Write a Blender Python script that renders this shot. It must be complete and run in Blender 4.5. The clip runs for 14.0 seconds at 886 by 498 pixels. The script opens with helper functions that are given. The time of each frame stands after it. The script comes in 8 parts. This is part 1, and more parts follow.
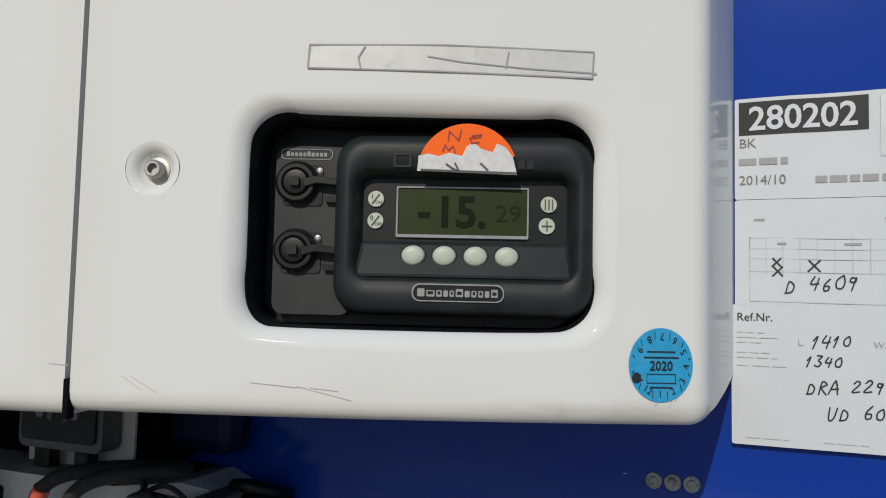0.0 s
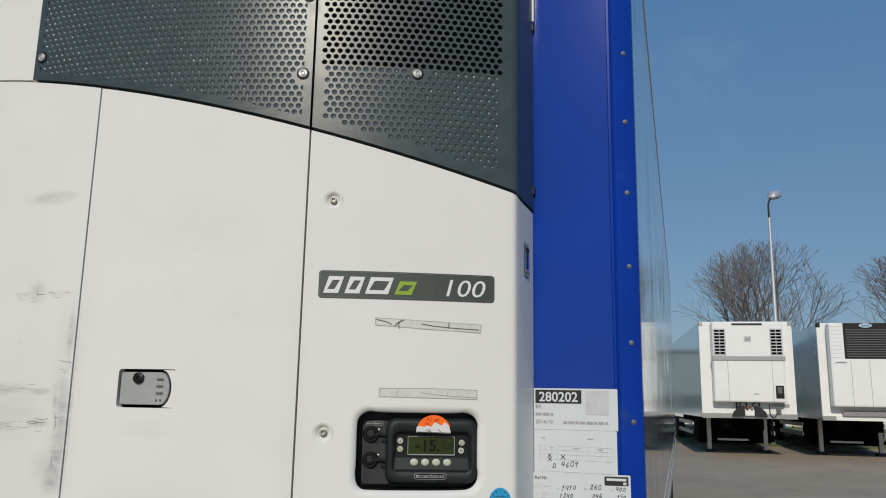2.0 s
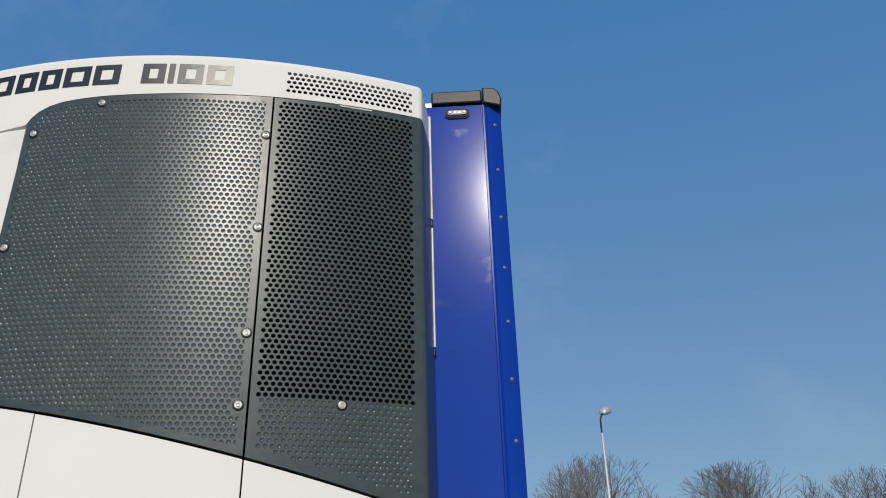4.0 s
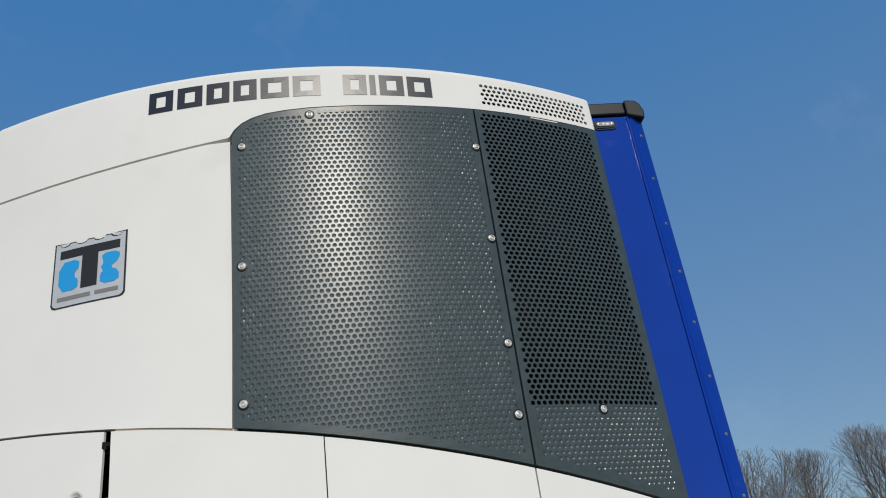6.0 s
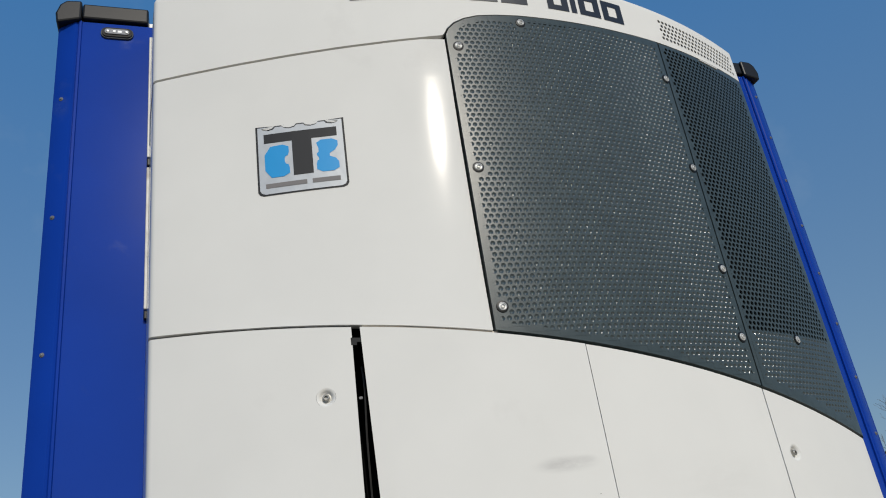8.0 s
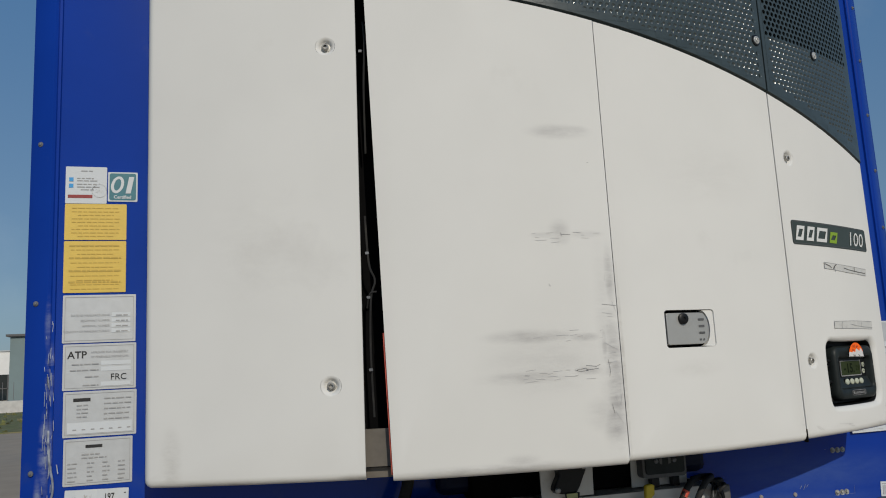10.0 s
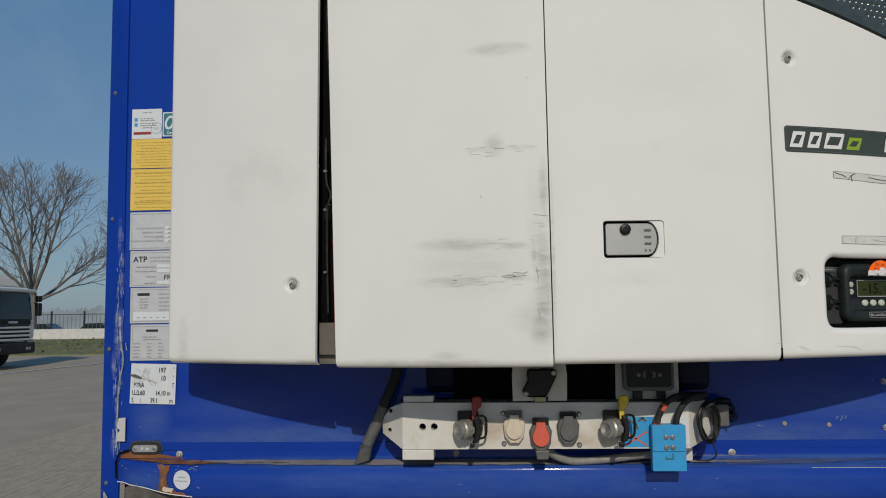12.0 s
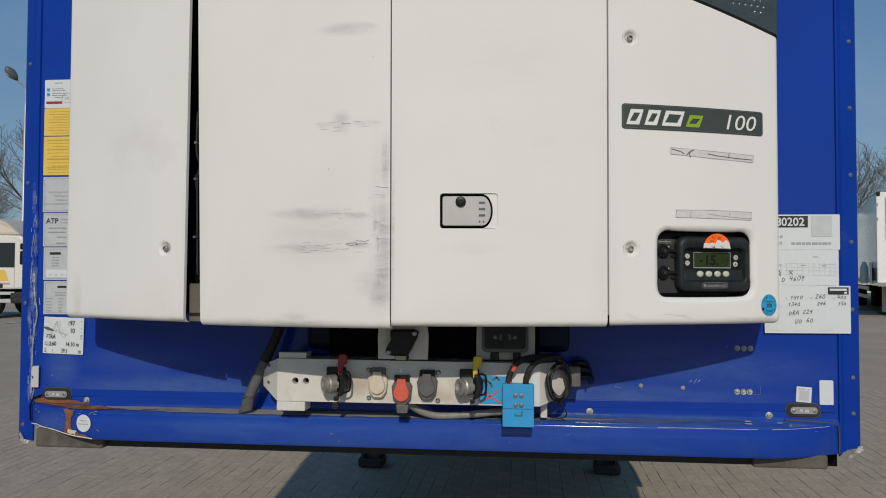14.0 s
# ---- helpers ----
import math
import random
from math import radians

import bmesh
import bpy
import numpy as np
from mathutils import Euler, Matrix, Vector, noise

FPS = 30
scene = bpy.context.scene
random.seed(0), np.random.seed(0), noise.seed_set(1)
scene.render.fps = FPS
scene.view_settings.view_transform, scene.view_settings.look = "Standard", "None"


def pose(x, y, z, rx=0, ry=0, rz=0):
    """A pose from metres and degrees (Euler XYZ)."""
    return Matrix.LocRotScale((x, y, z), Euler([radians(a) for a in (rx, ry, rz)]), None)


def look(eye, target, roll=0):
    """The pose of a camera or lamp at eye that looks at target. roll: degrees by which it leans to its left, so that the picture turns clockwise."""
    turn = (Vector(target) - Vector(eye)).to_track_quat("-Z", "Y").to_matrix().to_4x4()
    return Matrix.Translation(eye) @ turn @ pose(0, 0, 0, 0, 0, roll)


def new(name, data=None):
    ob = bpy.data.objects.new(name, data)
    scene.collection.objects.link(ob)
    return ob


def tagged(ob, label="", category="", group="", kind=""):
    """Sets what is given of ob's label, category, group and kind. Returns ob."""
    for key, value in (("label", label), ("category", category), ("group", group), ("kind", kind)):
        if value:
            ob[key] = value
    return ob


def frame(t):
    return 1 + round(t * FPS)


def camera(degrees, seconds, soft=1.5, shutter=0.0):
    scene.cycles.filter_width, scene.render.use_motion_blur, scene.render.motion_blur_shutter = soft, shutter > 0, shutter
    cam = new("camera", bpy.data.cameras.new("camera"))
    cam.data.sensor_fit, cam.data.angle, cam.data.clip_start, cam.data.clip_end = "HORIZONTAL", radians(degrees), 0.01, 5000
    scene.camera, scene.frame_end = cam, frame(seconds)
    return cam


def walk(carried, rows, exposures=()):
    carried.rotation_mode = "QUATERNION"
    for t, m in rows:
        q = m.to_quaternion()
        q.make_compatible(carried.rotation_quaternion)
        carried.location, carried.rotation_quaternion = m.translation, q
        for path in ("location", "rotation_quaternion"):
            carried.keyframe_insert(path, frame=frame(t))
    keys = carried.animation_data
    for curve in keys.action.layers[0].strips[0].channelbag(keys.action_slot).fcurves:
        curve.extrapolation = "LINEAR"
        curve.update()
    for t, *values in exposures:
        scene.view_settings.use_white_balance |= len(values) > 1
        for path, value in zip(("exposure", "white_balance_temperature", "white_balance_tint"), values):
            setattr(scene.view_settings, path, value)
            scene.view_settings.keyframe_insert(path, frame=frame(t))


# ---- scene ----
cam = camera(59.4, 14.0, soft=1.05)
PATH = [
    (0, (1.068, -0.853, 1.771), (0.325, 0.999, 1.899), 1.3),
    (0.3, (1.159, -1.089, 1.770), (0.428, 0.772, 1.812), 1.0),
    (0.5, (1.231, -1.208, 1.757), (0.482, 0.646, 1.729), 1.0),
    (0.7, (1.289, -1.356, 1.747), (0.571, 0.509, 1.669), 0.9),
    (0.8, (1.302, -1.410, 1.740), (0.606, 0.463, 1.662), 1.1),
    (1, (1.334, -1.527, 1.733), (0.65, 0.352, 1.702), 1.3),
    (1.2, (1.363, -1.643, 1.774), (0.709, 0.247, 1.817), 1.2),
    (1.5, (1.373, -1.82, 1.856), (0.77, 0.08, 2.029), 1.0),
    (1.8, (1.337, -1.976, 1.907), (0.798, -0.077, 2.225), 1.0),
    (2, (1.338, -2.054, 1.95), (0.838, -0.156, 2.33), 1.0),
    (2.3, (1.374, -2.116, 2.001), (0.922, -0.223, 2.462), 0.6),
    (2.5, (1.404, -2.158, 2.048), (0.995, -0.265, 2.545), 0.2),
    (2.7, (1.442, -2.213, 2.064), (1.065, -0.328, 2.616), -0.1),
    (3, (1.454, -2.281, 2.094), (1.136, -0.415, 2.74), -0.3),
    (3.2, (1.437, -2.325, 2.115), (1.166, -0.474, 2.822), -0.3),
    (5.3, (0.506, -2.579, 2.223), (0.652, -0.828, 3.177), -5.5),
    (5.5, (0.394, -2.594, 2.228), (0.557, -0.822, 3.14), -5.9),
    (5.7, (0.275, -2.572, 2.234), (0.471, -0.783, 3.107), -6.8),
    (6, (0.082, -2.485, 2.239), (0.342, -0.704, 3.111), -8.0),
    (6.2, (-0.047, -2.413, 2.259), (0.320, -0.690, 3.206), -8.4),
    (6.5, (-0.236, -2.356, 2.27), (0.232, -0.682, 3.259), -8.5),
    (6.7, (-0.392, -2.331, 2.268), (0.111, -0.666, 3.254), -8.5),
    (7, (-0.608, -2.279, 2.286), (-0.07, -0.632, 3.284), -8.0),
    (7.2, (-0.714, -2.237, 2.276), (-0.160, -0.600, 3.283), -7.8),
    (7.5, (-0.84, -2.177, 2.279), (-0.25, -0.53, 3.248), -7.9),
    (7.7, (-0.897, -2.143, 2.253), (-0.290, -0.473, 3.172), -8.2),
    (8, (-0.95, -2.128, 2.205), (-0.319, -0.408, 3.005), -8.4),
    (8.1, (-0.953, -2.118, 2.184), (-0.324, -0.378, 2.945), -8.4),
    (8.3, (-0.960, -2.093, 2.124), (-0.320, -0.329, 2.814), -7.9),
    (8.5, (-0.947, -2.103, 2.076), (-0.308, -0.314, 2.703), -6.9),
    (8.8, (-0.927, -2.118, 2.032), (-0.269, -0.306, 2.567), -5.7),
    (9, (-0.93, -2.128, 1.996), (-0.249, -0.313, 2.488), -5.0),
    (9.2, (-0.931, -2.117, 1.968), (-0.234, -0.298, 2.421), -4.4),
    (11.3, (-0.53, -2.027, 1.784), (-0.436, -0.038, 1.976), -0.7),
    (11.5, (-0.423, -2.078, 1.762), (-0.398, -0.087, 1.951), -0.6),
    (11.7, (-0.299, -2.162, 1.753), (-0.339, -0.170, 1.925), -0.7),
    (12, (-0.14, -2.305, 1.782), (-0.26, -0.316, 1.96), -0.8),
    (12.2, (-0.072, -2.346, 1.792), (-0.236, -0.361, 1.974), -0.8),
    (12.5, (0.029, -2.383, 1.806), (-0.173, -0.4, 1.97), -1.1),
    (12.7, (0.108, -2.415, 1.811), (-0.1, -0.431, 1.961), -1.3),
    (13, (0.211, -2.397, 1.801), (-0.002, -0.413, 1.935), -1.1),
    (13.2, (0.251, -2.407, 1.804), (0.034, -0.423, 1.928), -1.0),
    (13.5, (0.286, -2.415, 1.805), (0.07, -0.429, 1.906), -0.5),
    (13.7, (0.311, -2.411, 1.803), (0.096, -0.425, 1.894), -0.1),
    (14, (0.351, -2.4, 1.803), (0.134, -0.413, 1.868), 0.2),
]
EXPOSURES = [(0.0, -0.36, 6700, 8), (0.6, -0.21, 6650, 8), (1.5, -0.18, 6850, 8), (2.0, -0.36, 6850, 8), (3.0, -0.22, 6880, 8), (5.3, -0.08, 6700, 8), (6.0, -0.18, 6640, 8), (7.0, -0.21, 6640, 8), (7.5, -0.21, 6680, 8), (8.2, -0.36, 6750, 8), (9.0, -0.55, 6790, 8), (11.3, -0.51, 6950, 8), (14.0, -0.39, 6950, 8)]
walk(cam, [(t, look(eye, target, roll)) for t, eye, target, roll in PATH], EXPOSURES)

# ---- light ----
SUN_EL, SUN_SIDE = radians(30), 0.08
world = bpy.data.worlds.new("world")
scene.world = world
world.use_nodes = True
wn = world.node_tree.nodes
sky = wn.new("ShaderNodeTexSky")
sky.sky_type, sky.sun_disc = "NISHITA", False
sky.sun_elevation, sky.sun_rotation = SUN_EL, math.pi - math.atan(SUN_SIDE)
sky.air_density, sky.dust_density, sky.ozone_density = 1.0, 0.8, 4.0
wn["Background"].inputs["Strength"].default_value = 0.121
veil = wn.new("ShaderNodeMix")
veil.data_type = "RGBA"
veil.inputs["Factor"].default_value = 0.64
# clear blue above, paler towards the horizon, with a few thin wisps of cloud
aim = wn.new("ShaderNodeTexCoord")
axes = wn.new("ShaderNodeSeparateXYZ")
rise = wn.new("ShaderNodeValToRGB")
rise.color_ramp.elements[0].position, rise.color_ramp.elements[0].color = 0.10, (1.32, 2.42, 3.95, 1)
rise.color_ramp.elements[1].position, rise.color_ramp.elements[1].color = 0.66, (0.42, 2.05, 5.15, 1)
wisp = wn.new("ShaderNodeTexNoise")
wisp.inputs["Scale"].default_value, wisp.inputs["Detail"].default_value, wisp.inputs["Roughness"].default_value = 3.2, 6, 0.62
thin = wn.new("ShaderNodeMapRange")
thin.inputs[1].default_value, thin.inputs[2].default_value, thin.inputs[3].default_value, thin.inputs[4].default_value = 0.56, 0.80, 0.0, 0.30
cloud = wn.new("ShaderNodeMix")
cloud.data_type = "RGBA"
cloud.inputs["B"].default_value = (4.0, 4.9, 6.0, 1)
wl = world.node_tree.links
wl.new(aim.outputs["Generated"], axes.inputs[0])
wl.new(axes.outputs["Z"], rise.inputs["Fac"])
wl.new(aim.outputs["Generated"], wisp.inputs["Vector"])
wl.new(wisp.outputs["Fac"], thin.inputs[0])
wl.new(thin.outputs[0], cloud.inputs["Factor"])
wl.new(rise.outputs["Color"], cloud.inputs["A"])
wl.new(cloud.outputs["Result"], veil.inputs["B"])
world.node_tree.links.new(sky.outputs["Color"], veil.inputs["A"])
world.node_tree.links.new(veil.outputs["Result"], wn["Background"].inputs["Color"])
sun = new("sun", bpy.data.lights.new("sun", "SUN"))
sun.data.energy, sun.data.angle, sun.data.color = 3.12, radians(0.6), (1.0, 0.935, 0.85)
sun.matrix_world = look((0, 0, 0), (-SUN_SIDE, 1.0, -math.tan(SUN_EL) * math.hypot(1, SUN_SIDE)))


# ---- materials ----
def material(name, colour, rough=0.5, metal=0.0, grain=0.0, scale=8.0, dirt=None, dirt_scale=3.0, dirt_at=0.6, bump=0.0, bump_scale=200.0, coat=0.0, random_tint=0.0, island=False, gloss=0.5):
    """A paint, metal or stone: base colour with fine grain, patches of dirt and a little relief."""
    m = bpy.data.materials.new(name)
    m.use_nodes = True
    n, li = m.node_tree.nodes, m.node_tree.links
    b = n["Principled BSDF"]
    b.inputs["Roughness"].default_value, b.inputs["Metallic"].default_value = rough, metal
    b.inputs["Specular IOR Level"].default_value = gloss
    b.inputs["Coat Weight"].default_value, b.inputs["Coat Roughness"].default_value = coat, 0.06
    geo = n.new("ShaderNodeTexCoord")
    where = geo.outputs["Object"]
    rgb = n.new("ShaderNodeRGB")
    rgb.outputs[0].default_value = (*colour, 1)
    last = rgb.outputs[0]
    if grain:
        t = n.new("ShaderNodeTexNoise")
        t.inputs["Scale"].default_value, t.inputs["Detail"].default_value = scale, 6
        li.new(where, t.inputs["Vector"])
        r = n.new("ShaderNodeMapRange")
        r.inputs[1].default_value, r.inputs[2].default_value = 0.3, 0.7
        r.inputs[3].default_value, r.inputs[4].default_value = 1 - grain, 1 + grain
        li.new(t.outputs["Fac"], r.inputs[0])
        x = n.new("ShaderNodeMix")
        x.data_type, x.blend_type = "RGBA", "MULTIPLY"
        x.inputs["Factor"].default_value = 1
        li.new(last, x.inputs["A"])
        li.new(r.outputs[0], x.inputs["B"])
        last = x.outputs["Result"]
    if random_tint:
        o = n.new("ShaderNodeNewGeometry") if island else n.new("ShaderNodeObjectInfo")
        r = n.new("ShaderNodeMapRange")
        r.inputs[3].default_value, r.inputs[4].default_value = 1 - random_tint, 1 + random_tint
        li.new(o.outputs["Random Per Island" if island else "Random"], r.inputs[0])
        x = n.new("ShaderNodeMix")
        x.data_type, x.blend_type = "RGBA", "MULTIPLY"
        x.inputs["Factor"].default_value = 1
        li.new(last, x.inputs["A"])
        li.new(r.outputs[0], x.inputs["B"])
        last = x.outputs["Result"]
    if dirt:
        t = n.new("ShaderNodeTexNoise")
        t.inputs["Scale"].default_value, t.inputs["Detail"].default_value, t.inputs["Roughness"].default_value = dirt_scale, 9, 0.62
        li.new(where, t.inputs["Vector"])
        r = n.new("ShaderNodeMapRange")
        r.inputs[1].default_value, r.inputs[2].default_value = dirt_at, dirt_at + 0.16
        r.inputs[3].default_value, r.inputs[4].default_value = 0, dirt[3] if len(dirt) > 3 else 0.8
        li.new(t.outputs["Fac"], r.inputs[0])
        x = n.new("ShaderNodeMix")
        x.data_type = "RGBA"
        li.new(r.outputs[0], x.inputs["Factor"])
        li.new(last, x.inputs["A"])
        x.inputs["B"].default_value = (*dirt[:3], 1)
        last = x.outputs["Result"]
        q = n.new("ShaderNodeMapRange")
        q.inputs[3].default_value, q.inputs[4].default_value = rough, min(1, rough + 0.35)
        li.new(r.outputs[0], q.inputs[0])
        li.new(q.outputs[0], b.inputs["Roughness"])
    li.new(last, b.inputs["Base Color"])
    if bump:
        t = n.new("ShaderNodeTexNoise")
        t.inputs["Scale"].default_value, t.inputs["Detail"].default_value = bump_scale, 3
        li.new(where, t.inputs["Vector"])
        u = n.new("ShaderNodeBump")
        u.inputs["Strength"].default_value, u.inputs["Distance"].default_value = bump, 0.01
        li.new(t.outputs["Fac"], u.inputs["Height"])
        li.new(u.outputs["Normal"], b.inputs["Normal"])
    return m


WHITE = material("white_gelcoat", (0.74, 0.735, 0.70), 0.10, grain=0.018, scale=5, dirt=(0.46, 0.44, 0.41, 0.22), dirt_scale=2.6, dirt_at=0.62, bump=0.006, bump_scale=7, gloss=0.016)
BLUE = material("blue_paint", (0.004, 0.040, 0.31), 0.11, grain=0.07, scale=3, dirt=(0.05, 0.09, 0.22, 0.35), dirt_scale=4.5, dirt_at=0.6, bump=0.012, bump_scale=5, gloss=0.28)
SIDE = material("polished_side_sheet", (0.46, 0.50, 0.52), 0.07, 0.6, grain=0.05, scale=2, dirt=(0.55, 0.57, 0.57, 0.35), dirt_scale=1.6, dirt_at=0.52)
GREY = material("dark_grey_grille_paint", (0.047, 0.064, 0.067), 0.30, 0.0, grain=0.12, scale=30, dirt=(0.085, 0.095, 0.09, 0.25), dirt_scale=7, dirt_at=0.58, bump=0.04, bump_scale=500, gloss=0.38)
BOWL = material("burnished_grille_paint", (0.047, 0.062, 0.065), 0.17, 0.0, grain=0.12, scale=30, gloss=1.0)
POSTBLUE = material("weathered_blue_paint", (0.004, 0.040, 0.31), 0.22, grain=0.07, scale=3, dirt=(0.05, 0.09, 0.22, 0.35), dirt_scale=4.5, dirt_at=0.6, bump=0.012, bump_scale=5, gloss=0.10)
BLACK = material("black_plastic", (0.0065, 0.007, 0.0075), 0.42, grain=0.2, scale=60, gloss=0.3)
SATIN = material("satin_dark_housing", (0.0165, 0.0215, 0.0215), 0.46, grain=0.3, scale=25, dirt=(0.035, 0.04, 0.038, 0.35), dirt_scale=22, dirt_at=0.58, bump=0.006, bump_scale=300, gloss=0.22)
RUBBER = material("black_rubber", (0.018, 0.018, 0.018), 0.75, grain=0.3, scale=40, dirt=(0.09, 0.085, 0.07, 0.5), dirt_scale=9, dirt_at=0.55)
# near black for hidden parts, and for shade put into colour behind openings
DARK = material("black_parts_and_shade", (0.004, 0.004, 0.0045), 0.85, grain=0.3, scale=20, gloss=0.08)
PLATE = material("dusty_white_steel", (0.62, 0.61, 0.57), 0.45, grain=0.05, scale=20, dirt=(0.36, 0.30, 0.23, 0.5), dirt_scale=11, dirt_at=0.55, bump=0.05, bump_scale=80)
STEEL = material("zinc_steel", (0.36, 0.36, 0.35), 0.38, 0.9, grain=0.15, scale=80, dirt=(0.2, 0.17, 0.13, 0.6), dirt_scale=60, dirt_at=0.6)
SCREWZINC = material("bright_zinc_screw", (0.60, 0.60, 0.58), 0.4, 0.35, grain=0.1, scale=80)
CONDUIT = material("grey_conduit", (0.21, 0.205, 0.195), 0.55, grain=0.2, scale=60, dirt=(0.03, 0.03, 0.03, 0.9), dirt_scale=14, dirt_at=0.6)
BOLTGREY = material("dull_grey_bolt", (0.17, 0.175, 0.185), 0.45, 0.25, grain=0.2, scale=90)
ALU = material("cast_aluminium", (0.42, 0.41, 0.38), 0.5, 0.7, grain=0.2, scale=60, dirt=(0.12, 0.10, 0.08, 0.8), dirt_scale=30, dirt_at=0.55)
CREAM = material("cream_plastic", (0.60, 0.52, 0.42), 0.5, grain=0.06, scale=60, dirt=(0.32, 0.24, 0.16, 0.5), dirt_scale=30, dirt_at=0.55)
RED = material("faded_red_plastic", (0.62, 0.10, 0.06), 0.5, grain=0.12, scale=50)
SLATE = material("dark_slate_plate", (0.034, 0.035, 0.036), 0.55, grain=0.15, scale=50, gloss=0.3)
WARMGREY = material("stained_grey_plate", (0.13, 0.115, 0.095), 0.6, grain=0.2, scale=30)
MIDGREY = material("grey_plastic", (0.10, 0.10, 0.10), 0.5, grain=0.15, scale=50)
CYAN = material("light_blue_plastic", (0.02, 0.30, 0.62), 0.45, grain=0.06, scale=40, dirt=(0.05, 0.15, 0.25, 0.5), dirt_scale=40, dirt_at=0.6)
LABELGREEN = material("pale_green_label", (0.42, 0.44, 0.20), 0.6, grain=0.1, scale=80)
YELLOW = material("yellow_lever", (0.62, 0.47, 0.03), 0.5, grain=0.12, scale=60)
DKRED = material("dark_red_lever", (0.28, 0.02, 0.02), 0.5, grain=0.12, scale=60)
PAPER = material("white_paper", (0.61, 0.645, 0.665), 0.55, grain=0.012, scale=30, bump=0.06, bump_scale=25)
SILVER = material("silver_foil_label", (0.52, 0.54, 0.55), 0.42, 0.2, grain=0.05, scale=40)
FADED = material("faded_red_paint", (0.56, 0.24, 0.20), 0.6, grain=0.1, scale=20, dirt=(0.45, 0.36, 0.32, 0.5), dirt_scale=5, dirt_at=0.5)
# blue darkened to the tone of the wall in the unit's shade
NAVY = material("shade_navy_blue", (0.004, 0.010, 0.038), 0.5, grain=0.3, scale=9, dirt=(0.003, 0.003, 0.004, 0.7), dirt_scale=5, dirt_at=0.5, gloss=0.2)
DULLZINC = material("dull_zinc", (0.40, 0.40, 0.37), 0.5, 0.35, grain=0.3, scale=120, dirt=(0.14, 0.12, 0.09, 0.6), dirt_scale=150, dirt_at=0.5)
SEALANT = material("grey_sealant", (0.045, 0.053, 0.062), 0.7, grain=0.25, scale=40)
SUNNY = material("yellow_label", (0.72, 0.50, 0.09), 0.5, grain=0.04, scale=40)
INK = material("black_ink", (0.012, 0.012, 0.013), 0.6)
GLOSSINK = material("glossy_black_film", (0.012, 0.012, 0.013), 0.36, grain=0.1, scale=20, gloss=0.7)
PRINT = material("small_grey_print", (0.34, 0.34, 0.34), 0.6)
BROWNPRINT = material("brown_print", (0.54, 0.37, 0.07), 0.6)
TEAL = material("teal_label", (0.02, 0.16, 0.20), 0.45, grain=0.1, scale=60)
LOGOBLUE = material("logo_blue", (0.015, 0.30, 0.66), 0.4, grain=0.02)
SIGN = material("dark_green_grey_sign", (0.045, 0.058, 0.048), 0.45, grain=0.08, scale=40)
SIGNWHITE = material("white_gelcoat", (0.74, 0.735, 0.70), 0.24, grain=0.018, scale=5, dirt=(0.46, 0.44, 0.41, 0.22), dirt_scale=2.6, dirt_at=0.62, bump=0.012, bump_scale=7)
LIME = material("lime_letter", (0.24, 0.38, 0.02), 0.45)
DISC = material("cyan_sticker", (0.022, 0.33, 0.60), 0.55, grain=0.10, scale=160, dirt=(0.08, 0.36, 0.55, 0.4), dirt_scale=90, dirt_at=0.5, gloss=0.3)
ORANGE = material("orange_sticker", (0.98, 0.15, 0.018), 0.6, grain=0.04, scale=60, gloss=0.15)
TORN = material("torn_paper", (0.66, 0.65, 0.64), 0.8, grain=0.1, scale=200)
TAPE = material("clear_tape_residue", (0.63, 0.62, 0.58), 0.35, grain=0.06, scale=60, dirt=(0.30, 0.29, 0.26, 0.6), dirt_scale=45, dirt_at=0.6)
GREYMARK = material("grey_scratch", (0.19, 0.18, 0.175), 0.7)
FAINT = material("faint_scratch", (0.50, 0.49, 0.48), 0.6)
SMEAR = material("rubbed_dirt", (0.46, 0.45, 0.43), 0.6, grain=0.15, scale=40)
SCRATCH = material("dark_scratch", (0.10, 0.095, 0.09), 0.7)
LCD = material("green_display", (0.030, 0.042, 0.014), 0.4, grain=0.15, scale=22, gloss=0.12)
DIGIT = material("display_digit", (0.010, 0.015, 0.006), 0.6, gloss=0.08)
DIMDIGIT = material("faint_display_digit", (0.019, 0.027, 0.010), 0.6, gloss=0.08)
BUTTON = material("off_white_button", (0.50, 0.53, 0.42), 0.45, grain=0.05, scale=120)
RUST = material("rust", (0.20, 0.075, 0.025), 0.85, grain=0.35, scale=25, dirt=(0.35, 0.20, 0.12, 0.8), dirt_scale=18, dirt_at=0.52, bump=0.3, bump_scale=90)
DUSTBLUE = material("thin_dust_on_blue", (0.085, 0.12, 0.26), 0.6, grain=0.3, scale=14, dirt=(0.02, 0.06, 0.28, 0.7), dirt_scale=9, dirt_at=0.5)
DUST = material("dusty_blue_paint", (0.27, 0.255, 0.25), 0.75, grain=0.2, scale=14, dirt=(0.05, 0.07, 0.20, 0.7), dirt_scale=7, dirt_at=0.60)
BAREBLUE = material("bare_scraped_metal", (0.36, 0.40, 0.46), 0.5, 0.3, grain=0.35, scale=60, dirt=(0.05, 0.09, 0.30, 0.8), dirt_scale=45, dirt_at=0.54)
PADDLE = material("worn_grey_paddle", (0.43, 0.43, 0.41), 0.36, 0.35, grain=0.05, scale=20, dirt=(0.30, 0.29, 0.27, 0.5), dirt_scale=18, dirt_at=0.58)
GRIME = material("dusty_rubber", (0.085, 0.078, 0.066), 0.85, grain=0.25, scale=25, dirt=(0.16, 0.145, 0.12, 0.7), dirt_scale=12, dirt_at=0.5, bump=0.2, bump_scale=80)
